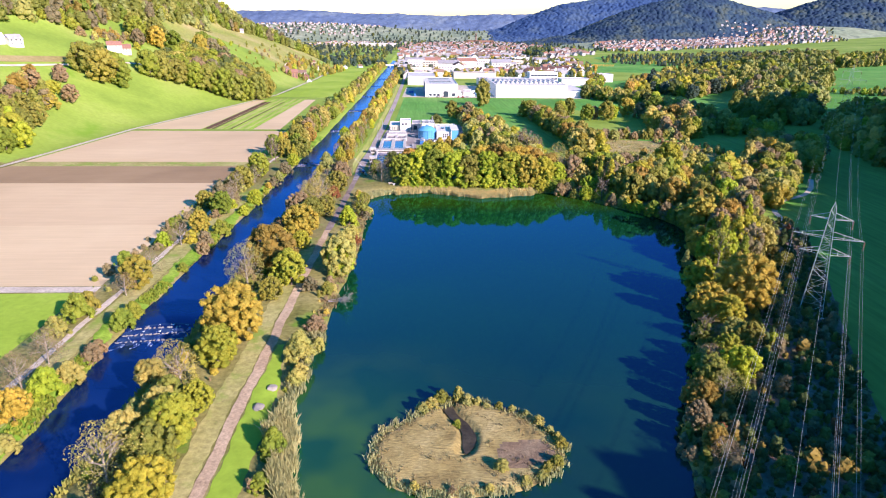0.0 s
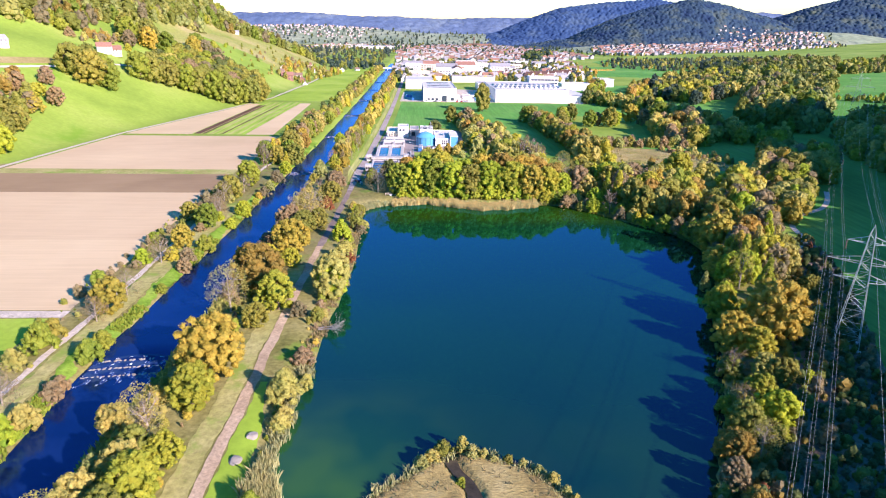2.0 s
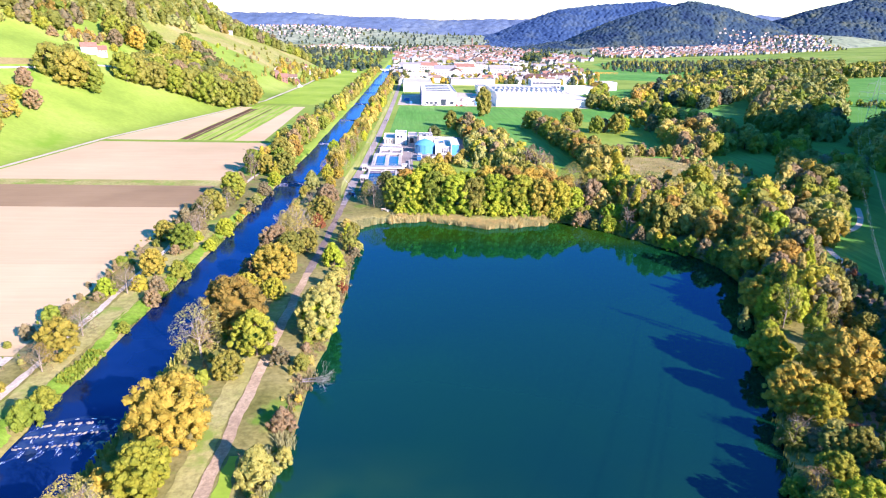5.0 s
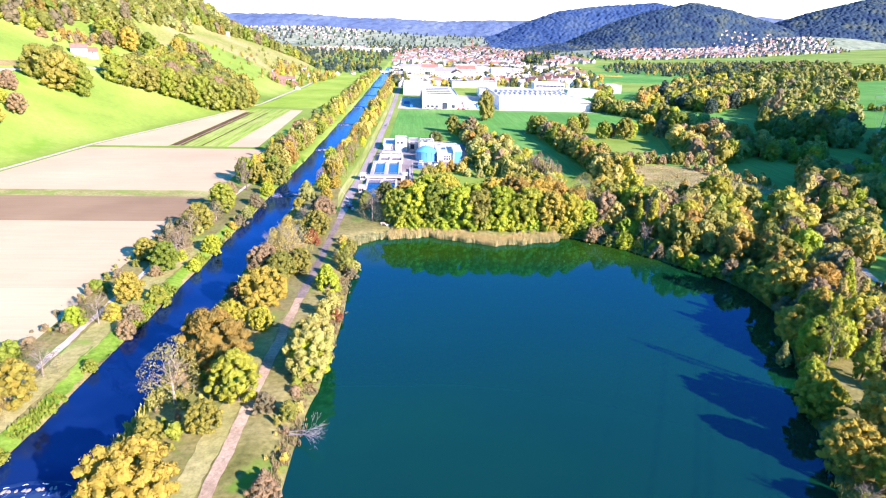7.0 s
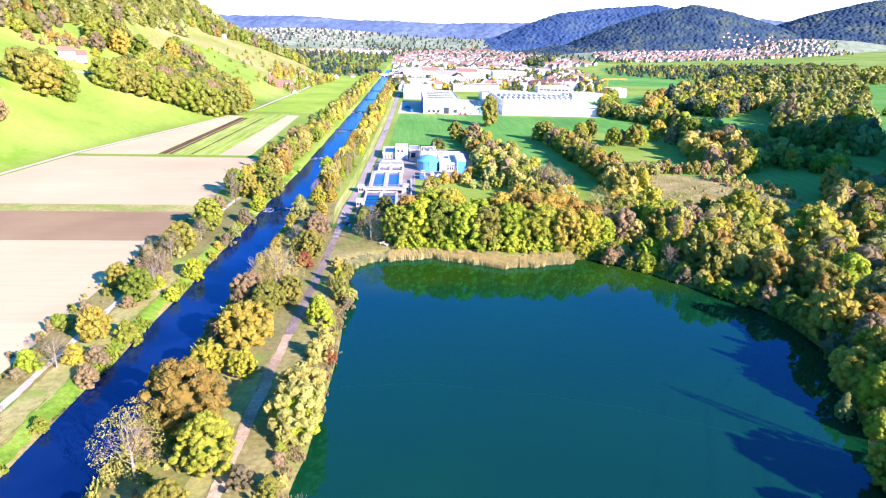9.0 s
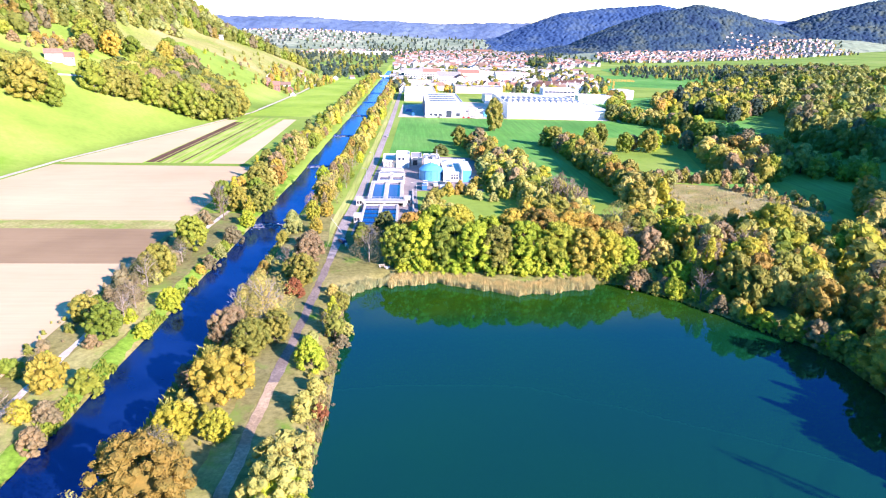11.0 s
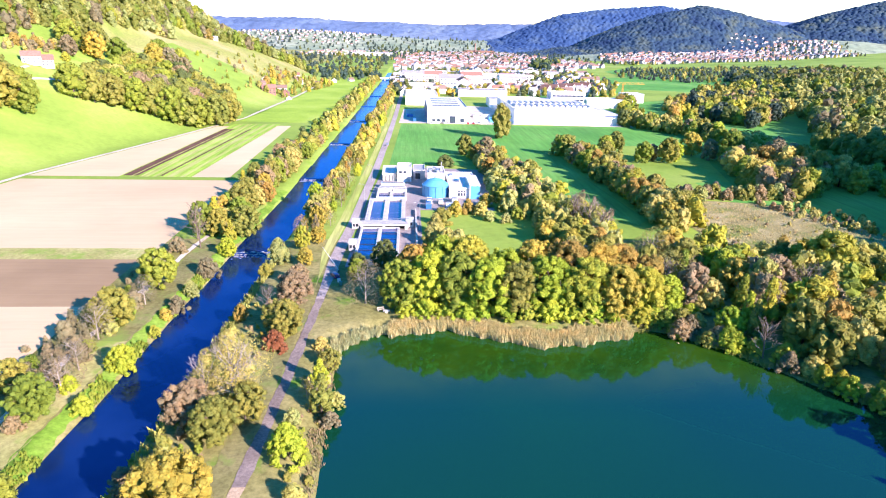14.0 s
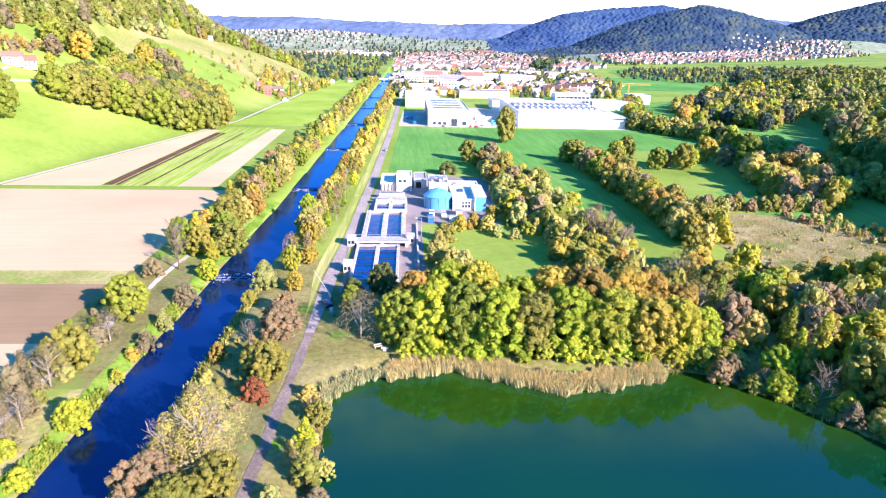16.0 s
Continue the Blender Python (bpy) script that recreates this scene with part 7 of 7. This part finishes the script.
# bridge over the river at the town
rb = thing("river_bridge", (-27, 1180, 0), "white concrete road bridge over the river", "bridge")
part("deck", box(-22, 22, -4, 4, 6.2, 7.4, 0.1), WHITE, rb)
for sy in (-3.9, 3.7):
    part("parapet", box(-22, 22, sy, sy + 0.25, 7.4, 8.4), CONCRETE, rb)
for sx in (-12, 0, 12):
    part("pier", box(sx - 0.6, sx + 0.6, -3.4, 3.4, -1, 6.2, 0.1), CONCRETE, rb)

# farms on and below the pasture hill
house(2, -270, 607, 28, WHITE, ROOF_RED, "long white farmhouse with a red-brown roof on the pasture", "farm buildings", True, ground_at(-270, 607), 0.8)
house(1, -262, 612, 28, CREAM, ROOF_RED, "small cream barn with a red roof on the pasture", "farm buildings", True, ground_at(-263, 618), 0.8)
house(0, -304, 515, 60, WHITE, ROOF_GREY, "white hillside house with a grey roof", "farm buildings", True, ground_at(-304, 515), 0.85)
house(3, -311, 507, 60, WHITE, ROOF_PALE, "white outbuilding with a pale roof on the pasture", "farm buildings", True, ground_at(-311, 507), 0.7)
house(0, -270, 1057, 20, WHITE, ROOF_GREY, "white house high on the dry pasture slope", "farm buildings", True, ground_at(-270, 1057), 0.6)
for k, (x, y, kind, m, roof_m, word, size) in enumerate(((-156, 850, 2, BRICK_RED, ROOF_RED, "red", 0.95), (-141, 866, 2, BRICK_RED, ROOF_RED, "red", 0.8), (-168, 868, 0, FAR_WALL, ROOF_BROWN, "brown", 0.7), (-150, 893, 2, CREAM, ROOF_BROWN, "brown", 0.75), (-172, 905, 0, CREAM, ROOF_GREY, "grey", 0.7),
                                                         (-150, 1010, 2, FAR_WALL, ROOF_BROWN, "brown", 0.7), (-130, 1040, 0, FAR_WALL, ROOF_BROWN, "brown", 0.7), (-112, 1100, 2, WHITE, ROOF_GREY, "grey", 0.7), (-90, 1130, 0, WHITE, ROOF_BROWN, "brown", 0.7), (-160, 1060, 1, CREAM, ROOF_RED, "red", 0.7), (-132, 838, 3, WHITE, ROOF_BROWN, "brown", 0.55))):
    house(kind, x, y, (10, 95, 40)[k % 3], m, roof_m, f"farm building with a {word} roof at the foot of the hill", "hamlet at the hill's foot", k < 5, ground_at(x, y) - 1.2, size)

# ---------------------------------------------------------------- the island
verts, faces = sheet(np.arange(-8, 31.6, 0.6), np.arange(75, 110, 0.6), lambda x, y: np.zeros_like(x))
d = signed(ISLAND_SHORE, verts[:, 0], verts[:, 1])
creek = np.abs(verts[:, 0] - (10.6 + 1.2 * np.sin(verts[:, 1] * 0.35) - 0.10 * (verts[:, 1] - 96))) + np.maximum(0, 88.5 - verts[:, 1]) * 2
wobble = rolling(verts[:, 0], verts[:, 1], 2.1, 3) * 0.12 + np.random.RandomState(4).rand(len(verts)) * 0.10
verts[:, 2] = np.clip(-d * 0.45, -0.8, 0.75) + np.where(d < -1.0, wobble, 0) - 1.5 * (1 - ease((creek - 0.7) / 1.6))
verts[:, 2] = np.maximum(verts[:, 2], np.where((d < -1.5) & (verts[:, 1] > 84), 0.03, -0.9))
middle = lambda y: 10.6 + 1.2 * math.sin(y * 0.35) - 0.10 * (y - 96)
tagged(strip("creek", list(np.linspace(88.6, 106, 60)), lambda y: middle(y) - min(1.15, 0.2 + (y - 88.6) * 0.5), lambda y: middle(y) + min(1.15, 0.2 + (y - 88.6) * 0.5), lambda x, y: 0.3, MUD, 2, 0.0, 0.2),
       "dark muddy creek cutting into the island", "creek", kind="structure")
spot = verts[faces].mean(1)
dark = np.hypot((spot[:, 0] - 21.5) / 6.0, (spot[:, 1] - 88.0) / 4.6) + 0.25 * rolling(spot[:, 0], spot[:, 1], 1.6, 5) < 0.9
tagged(new("island", mesh_of("island", verts, faces, [REED_GROUND, REED_DARK], dark.astype(int).tolist(), smooth=True)), "low island of flattened tan reeds in the lake", "island", kind="structure")


def blades(rnd, spots, low, high, lean=0.2, width=0.06):
    """Tufts of narrow upright blades, in one piece."""
    vs, fs = [], []
    for x, y, z in spots:
        for _ in range(3):
            h, a = rnd.uniform(low, high), rnd.uniform(0, math.tau)
            ox, oy = rnd.uniform(-0.35, 0.35), rnd.uniform(-0.35, 0.35)
            lx, ly = rnd.gauss(0, lean) * h, rnd.gauss(0, lean) * h
            dx, dy = math.cos(a) * width, math.sin(a) * width
            b = len(vs)
            vs += [(x + ox - dx, y + oy - dy, z - 0.1), (x + ox + dx, y + oy + dy, z - 0.1), (x + ox + lx * 0.5 + dx * 1.5, y + oy + ly * 0.5 + dy * 1.5, z + h * 0.65),
                   (x + ox + lx, y + oy + ly, z + h), (x + ox + lx * 0.5 - dx * 1.5, y + oy + ly * 0.5 - dy * 1.5, z + h * 0.65)]
            fs.append((b, b + 1, b + 2, b + 3, b + 4))
    return vs, fs


def reed_bed(name, curve, inner, outer, where, seed, count, low, high, label, mat=None, base=0.0):
    """Reeds along a stretch of shore: 'where' picks the plan points kept; inner and outer are distances from the shore line."""
    rnd = random.Random(seed)
    a = np.array(curve)
    spots = []
    x0, x1, y0, y1 = where
    tries = np.column_stack([np.random.RandomState(seed).uniform(x0, x1, count * 6), np.random.RandomState(seed + 1).uniform(y0, y1, count * 6)])
    s = signed(a, tries[:, 0], tries[:, 1])
    for (x, y), k in zip(tries, s):
        edge = 1.2 * math.sin(x * 0.55) * math.sin(y * 0.31 + 1) + 0.6 * math.sin(x * 1.7 + y)
        if inner + edge * 0.7 < k < outer + edge and len(spots) < count:
            spots.append((x, y, max(base, -0.15 if k < 0 else min(1.2, k * 0.2))))
    vs, fs = blades(rnd, spots, low, high)
    return tagged(new(name, mesh_of(name, vs, fs, mat or REED)), label, "reeds", kind="stuff")


reed_bed("reed_bed", LAKE_SHORE, -2.6, 3.4, (-6, 57, 262, 283), 81, 8500, 1.2, 2.1, "belt of pale tan reeds along the north shore")
reed_bed("reed_bed", LAKE_SHORE, -0.1, 2.6, (-20, -5, 258, 278), 82, 1100, 1.0, 2.0, "pale reeds in the lake corner")
reed_bed("reed_bed", LAKE_SHORE, -0.6, 3.2, (-26, -14, 64, 103), 83, 1700, 1.8, 3.2, "tan reeds on the west shore")
reed_bed("reed_bed", LAKE_SHORE, 0.0, 2.6, (-26, -14, 103, 135), 84, 420, 1.0, 1.9, "tan reeds on the west shore")
reed_bed("shore_grass", LAKE_SHORE, 0.3, 3.4, (-26, -12, 135, 262), 85, 1100, 0.4, 0.9, "tall dry grass along the west shore", LEAF["brown"])
reed_bed("shore_grass", LAKE_SHORE, -0.2, 2.4, (56, 108, 100, 276), 86, 2600, 0.6, 1.5, "rough grass along the east shore", LEAF["olive"])
reed_bed("island_reeds", ISLAND_SHORE, -1.6, 0.5, (-8, 31, 74, 108), 87, 1300, 0.5, 1.2, "ragged reeds round the island's edge", None, 0.1)
tuft = random.Random(88)
spots = []
for k in range(900):
    x, y = tuft.uniform(-5, 28), tuft.uniform(78, 106)
    stripe = math.sin((x * 0.55 + y * 0.85) * 0.9 + math.sin(x * 0.4)) > 0.75
    edge = float(signed(ISLAND_SHORE, np.array([x]), np.array([y]))[0])
    clear = abs(x - (10.6 + 1.2 * math.sin(y * 0.35) - 0.10 * (y - 96))) > 1.6 or y < 87
    if edge < -0.8 and clear and (stripe or edge > -3.0):
        spots.append((x, y, 0.6))
vs, fs = blades(tuft, spots, 0.25, 0.75, 0.45, 0.07)
tagged(new("island_sedge", mesh_of("island_sedge", vs, fs, LEAF["brown"])), "brown sedge tussocks lying over the island", "sedge", kind="stuff")
marsh_spots = [(x, y, float(floor_z(y))) for x, y in scattered(((113, 346), (150, 335), (177, 339), (185, 352), (177, 379), (160, 398), (130, 405), (115, 395)), 1.35, 89)]
vs, fs = blades(random.Random(89), marsh_spots, 0.25, 0.6, 0.6, 0.06)
tagged(new("marsh_reeds", mesh_of("marsh_reeds", vs, fs, REED)), "straw-coloured reeds and sedge of the marsh", "reeds", kind="stuff")
bank = random.Random(91)
spots = []
for k in range(2600):
    y = bank.uniform(64, 330)
    spots.append((float(along(RIVER_WEST, y)) - bank.uniform(0.4, 3.4) ** 1.1, y, 0))
zs = land_z(np.array([s[0] for s in spots]), np.array([s[1] for s in spots]))
vs, fs = blades(bank, [(x, y, float(z)) for (x, y, _), z in zip(spots, zs) if math.sin(y * 0.13) + math.sin(y * 0.31 + 2) > 0.1], 0.4, 1.1, 0.3, 0.16)
tagged(new("bank_grass", mesh_of("bank_grass", vs, fs, LEAF["green"])), "fresh tall grass on the river bank", "grass", kind="stuff")
spots = []
for k in range(1500):
    y = bank.uniform(64, 330)
    spots.append((float(along(RIVER_EAST, y)) + bank.uniform(0.2, 3.0), y, 0))
zs = land_z(np.array([s[0] for s in spots]), np.array([s[1] for s in spots]))
vs, fs = blades(bank, [(x, y, float(z)) for (x, y, _), z in zip(spots, zs)], 0.5, 1.5, 0.3, 0.16)
tagged(new("bank_grass", mesh_of("bank_grass", vs, fs, LEAF["straw"])), "dry tall grass on the east river bank", "grass", kind="stuff")

for_isle = ((10.9, 105.4, 3.4, "straw", 0.7), (14.6, 103.6, 2.0, "grey", 0.9), (27.9, 92, 1.8, "straw"), (24.5, 83.4, 2.2, "olive"), (20.5, 80.6, 1.8, "straw"), (14, 79.2, 1.6, "straw"), (8, 79.0, 1.5, "brown"), (2, 80, 1.7, "straw"))
ISLE = "at the edge of the reed island"


def isle_bush(x, y, h, colour, w=1.0):
    ob = plant("bush", x, y, h, colour, ISLE, "bushes on the island", w)
    ob.location.z = 0.25


for row in ((3.4, 101.5, 3.0, "grey", 0.7), (5.2, 103.2, 3.2, "straw", 0.6), (7.4, 104.8, 3.6, "olive", 0.7), (12.6, 103.8, 3.0, "grey", 0.6), (16.2, 102.6, 1.8, "grey"), (18.6, 102.2, 2.2, "olive", 0.7), (21, 101.4, 2.0, "grey"), (23.4, 99.4, 1.9, "grey"),
            (25.6, 97, 2.4, "straw", 0.8), (27.2, 94.2, 2.2, "grey", 0.8), (28.2, 90, 2.6, "olive"), (26.4, 85.4, 2.6, "olive"), (23.2, 82.0, 2.0, "straw"), (9.8, 97.0, 1.8, "green", 0.8), (16.8, 84.0, 3.0, "straw", 0.4)):
    isle_bush(row[0], row[1], row[2] * 0.8, row[3], 1.15)

for row in for_isle:
    isle_bush(*row)

# ---------------------------------------------------------------- weirs
def weir(y, drop, stones, foam, seed, slant=0.0):
    """A stepped stone sill across the river with white water below it."""
    rnd = random.Random(seed)
    xw, xe = float(along(RIVER_WEST, y)), float(along(RIVER_EAST, y))
    top = float(pool_z(y + 0.1))
    root = thing("weir", (0, 0, 0), "stepped stone weir with white water across the river", "weir", "weirs in the river")
    n = stones
    for row in range(3):
        for k in range(n):
            x = xw + (xe - xw) * (k + 0.5 + rnd.uniform(-0.3, 0.3)) / n
            s = rnd.uniform(0.5, 1.0) * (xe - xw) / n * 0.62
            bm = bmesh.new()
            bmesh.ops.create_icosphere(bm, subdivisions=1, radius=1.0)
            for v in bm.verts:
                v.co *= rnd.uniform(0.8, 1.15)
            ob = part("stone", bm, STONE, root)
            ob.matrix_basis = Matrix.LocRotScale((x, y + 0.6 - row * foam * 0.33 + slant * (x - xw), top - 0.18 - drop * row * 0.38), Euler((0, 0, rnd.uniform(0, 3))), (s * 1.2, s * 0.8, 0.22))
    span = xe - xw
    bow = lambda x: slant * (x - xw) + 1.6 * math.sin(math.pi * min(1, max(0, (x - xw) / span))) * foam / 8.5
    xs, fs = np.linspace(xw + 0.2, xe - 0.2, 40), np.array((0, 0.10, 0.13, 0.38, 0.41, 0.68, 0.72, 1.0))
    level = np.array((0.06, 0.04, -0.30, -0.33, -0.66, -0.69, -1.0, -1.04))
    nr = np.random.RandomState(seed)
    X, F = np.meshgrid(xs, fs)
    Y = y + 0.8 - F * foam + np.vectorize(bow)(X) + nr.normal(size=X.shape) * 0.10 * (F > 0)
    Z = top + level[:, None] * drop + nr.rand(*X.shape) * 0.08
    m = len(xs)
    i = (np.arange(len(fs) - 1)[:, None] * m + np.arange(m - 1)).ravel()
    ob = new("chute", mesh_of("chute", np.stack([X, Y, Z], -1).reshape(-1, 3), np.stack([i + 1, i, i + m, i + m + 1], -1), CHUTE, smooth=True))
    ob.parent = root
    tagged(ob, "dark blue water sliding over the ledges")
    xs, fs = np.linspace(xw + 0.2, xe - 0.2, 60), np.linspace(0.08, 1.55, 44)
    X, F = np.meshgrid(xs, fs)
    drop_at = np.interp(F, (0.08, 0.12, 0.36, 0.40, 0.66, 0.71, 1.6), (0.02, -0.32, -0.36, -0.68, -0.72, -1.0, -1.02))
    calm = np.clip((F - 0.8) / 0.75, 0, 1)
    Y = y + 0.8 - F * foam + np.vectorize(bow)(X) + nr.normal(size=X.shape) * 0.06
    Z = top + drop_at * drop + 0.05 + (nr.rand(*X.shape) * 0.08 + 0.10 * np.sin(X * 1.9 + 3 * np.sin(Y * 0.8)) - 0.10) * (1 - calm) - 0.10 * calm
    m = len(xs)
    i = (np.arange(len(fs) - 1)[:, None] * m + np.arange(m - 1)).ravel()
    ob = new("white_water", mesh_of("white_water", np.stack([X, Y, Z], -1).reshape(-1, 3), np.stack([i + 1, i, i + m, i + m + 1], -1), BROKEN, smooth=True))
    ob.parent = root
    tagged(ob, "foaming white water")


weir(138.4, 0.7, 16, 9.0, 5, 0.12)
weir(333.2, 0.55, 12, 5.0, 6)
weir(446.2, 0.45, 10, 4.0, 7)
weir(556.2, 0.4, 8, 4.0, 8)
weir(673.2, 0.45, 8, 4.0, 9)

# ---------------------------------------------------------------- the power line
FAR, NEAR_FOOT = Vector((366, 515)), Vector((106.4, 141.5))
run = (NEAR_FOOT - FAR).normalized()
line_turn = math.degrees(math.atan2(run.y, run.x)) + 90


def pylon(x, y, height, name_label):
    z = ground_at(x, y)
    root = thing("power_pylon", (x, y, z), name_label, "pylon", "pylons of the power line", radians(line_turn))
    k = height / 30.0
    half = lambda t: (2.3 * (1 - t) ** 1.1 + 0.42) * k
    bm = bmesh.new()
    levels = [0, 0.12, 0.23, 0.33, 0.42, 0.50, 0.57, 0.64, 0.70, 0.76, 0.82, 0.88, 0.93]
    for sx in (-1, 1):
        for sy in (-1, 1):
            for a, b in zip(levels[:-1], levels[1:]):
                add_tube(bm, (sx * half(a), sy * half(a), a * height), (sx * half(b), sy * half(b), b * height), 0.095, 0.09, 4)
            add_tube(bm, (sx * half(0.93), sy * half(0.93), 0.93 * height), (0, 0, height), 0.09, 0.06, 4)
    part("leg_frame", bm, PYLON_STEEL, root)
    bm = bmesh.new()
    for n, (a, b) in enumerate(zip(levels[:-1], levels[1:])):
        s = 1 if n % 2 else -1
        for f in (-1, 1):
            add_tube(bm, (s * half(a), f * half(a), a * height), (-s * half(b), f * half(b), b * height), 0.05, 0.05, 3)
            add_tube(bm, (f * half(a), s * half(a), a * height), (f * half(b), -s * half(b), b * height), 0.05, 0.05, 3)
            add_tube(bm, (-half(b), f * half(b), b * height), (half(b), f * half(b), b * height), 0.04, 0.04, 3)
    part("lattice", bm, PYLON_STEEL, root)
    ends = []
    for t, reach in ((0.87, 4.6), (0.71, 7.8), (0.57, 5.7)):
        for s in (-1, 1):
            bm = bmesh.new()
            zt, w = t * height, half(t)
            tip = (s * reach * k, 0, zt - 0.2)
            for f in (-1, 1):
                add_tube(bm, (s * w, f * w, zt - 0.4), tip, 0.07, 0.06, 4)
            add_tube(bm, (s * w, 0, zt + 1.2 * k), tip, 0.07, 0.06, 4)
            for q in (0.35, 0.68):
                px = s * (w + (reach * k - w) * q)
                add_tube(bm, (px, -w * (1 - q), zt - 0.3), (px, w * (1 - q), zt - 0.3), 0.05, 0.05, 3)
                add_tube(bm, (px, 0, zt + 1.2 * k * (1 - q) - 0.2 * q), (px, -w * (1 - q), zt - 0.3), 0.05, 0.05, 3)
            arm = part("crossarm", bm, PYLON_STEEL, root)
            bm = bmesh.new()
            for j in range(7):
                zz = tip[2] - 0.25 - j * 0.28
                add_tube(bm, (tip[0], 0, zz), (tip[0], 0, zz - 0.2), 0.17, 0.12, 8)
            add_tube(bm, tip, (tip[0], 0, tip[2] - 2.3), 0.04, 0.04, 4)
            part("insulator", bm, ROOF_BROWN, arm, "string of brown insulators")
            ends.append((tip[0], tip[2] - 2.3))
    ends.append((0.0, height))
    for sx in (-1, 1):
        for sy in (-1, 1):
            part("footing", box(sx * half(0) - 0.5, sx * half(0) + 0.5, sy * half(0) - 0.5, sy * half(0) + 0.5, -0.4, 0.3, 0.05), CONCRETE, root)
    m = Matrix.LocRotScale((x, y, z), Euler((0, 0, radians(line_turn))), None)
    return [m @ Vector((px, 0, pz)) for px, pz in ends]


tips_a = pylon(106.4, 141.5, 30.2, "pale green lattice power pylon on a shaded meadow")
tips_b = pylon(366, 515, 42.0, "distant lattice power pylon among meadows")
back = NEAR_FOOT + run * 330
tips_c = pylon(back.x, back.y, 34.0, "lattice power pylon beyond the lake's end")
WIRE = plain("aluminium_cable", (0.62, 0.62, 0.58), 0.4, 0.5)
side = Vector((-run.y, run.x, 0))


def cable(a, b, sag, off):
    cu = bpy.data.curves.new("cable", "CURVE")
    cu.dimensions, cu.bevel_depth, cu.bevel_resolution = "3D", 0.015, 0
    sp = cu.splines.new("POLY")
    n = 40
    sp.points.add(n)
    for k in range(n + 1):
        t = k / n
        p = a.lerp(b, t) + side * off
        sp.points[k].co = (p.x, p.y, p.z - sag * 4 * t * (1 - t), 1)
    cu.materials.append(WIRE)
    return tagged(new("power_cable", cu), "thin pale power cable between two pylons", "cable", "cables of the power line")


for a, b, sag in list(zip(tips_a, tips_b, [14] * 7)) + list(zip(tips_a, tips_c, [9] * 7)):
    for off in ((-0.25, 0.25) if a is not tips_a[6] else (0,)):
        cable(a, b, sag, off)

# ---------------------------------------------------------------- small things on the shores
snag = thing("fallen_tree", (-21.4, 153.5, 0.7), "grey leafless fallen tree reaching over the water", "tree")
rnd = np.random.RandomState(12)
bm = bmesh.new()
for k in range(5):
    way = Vector((1.0, rnd.uniform(-0.4, 0.4), rnd.uniform(-0.02, 0.35))).normalized()
    limb(bm, rnd, Vector((0, 0.3 * k - 0.6, 0.2)), way, 3.6, 0.07, 3, 0.36, 4)
part("branchwork", bm, plain("grey_deadwood", (0.42, 0.37, 0.36), 0.9), snag)
for x, y, s in ((-27.1, 109.6, 1.1), (-28.3, 102.6, 1.2), (-69.2, 131.2, 1.0), (-68.6, 129.6, 0.7)):
    rk = thing("boulder", (x, y, ground_at(x, y) + 0.15), "pale weathered boulder lying on the grass", "rock", "boulders on the banks")
    bm = bmesh.new()
    bmesh.ops.create_icosphere(bm, subdivisions=2, radius=s)
    for v in bm.verts:
        v.co += Vector(noise.noise_vector(v.co * 0.9 + Vector((x, y, 0)))) * 0.35 * s
        v.co.z *= 0.5
    part("stone", bm, STONE, rk, smooth=False)
bench = thing("picnic_bench", (-8.6, 283.0, lift(283)), "pale wooden bench on the mown shore grass", "bench", "", 0.4)
WOOD = plain("weathered_wood", (0.50, 0.43, 0.34), 0.85)
for k in range(3):
    part("seat_slat", box(-1.0, 1.0, -0.3 + 0.2 * k, -0.14 + 0.2 * k, 0.42, 0.47, 0.01), WOOD, bench)
for k in range(2):
    part("back_slat", box(-1.0, 1.0, 0.30, 0.35, 0.6 + 0.2 * k, 0.74 + 0.2 * k, 0.01), WOOD, bench)
for sx in (-0.85, 0.75):
    part("leg", box(sx, sx + 0.1, -0.3, 0.34, 0, 0.42), CONCRETE, bench)
block_stone = thing("stone_table", (-7.0, 281.6, lift(281)), "pale stone slab table beside a bench", "table")
part("slab", box(-0.9, 0.9, -0.5, 0.5, 0.62, 0.74, 0.03), CONCRETE, block_stone)
part("foot", box(-0.4, 0.4, -0.3, 0.3, 0, 0.62, 0.03), CONCRETE, block_stone)
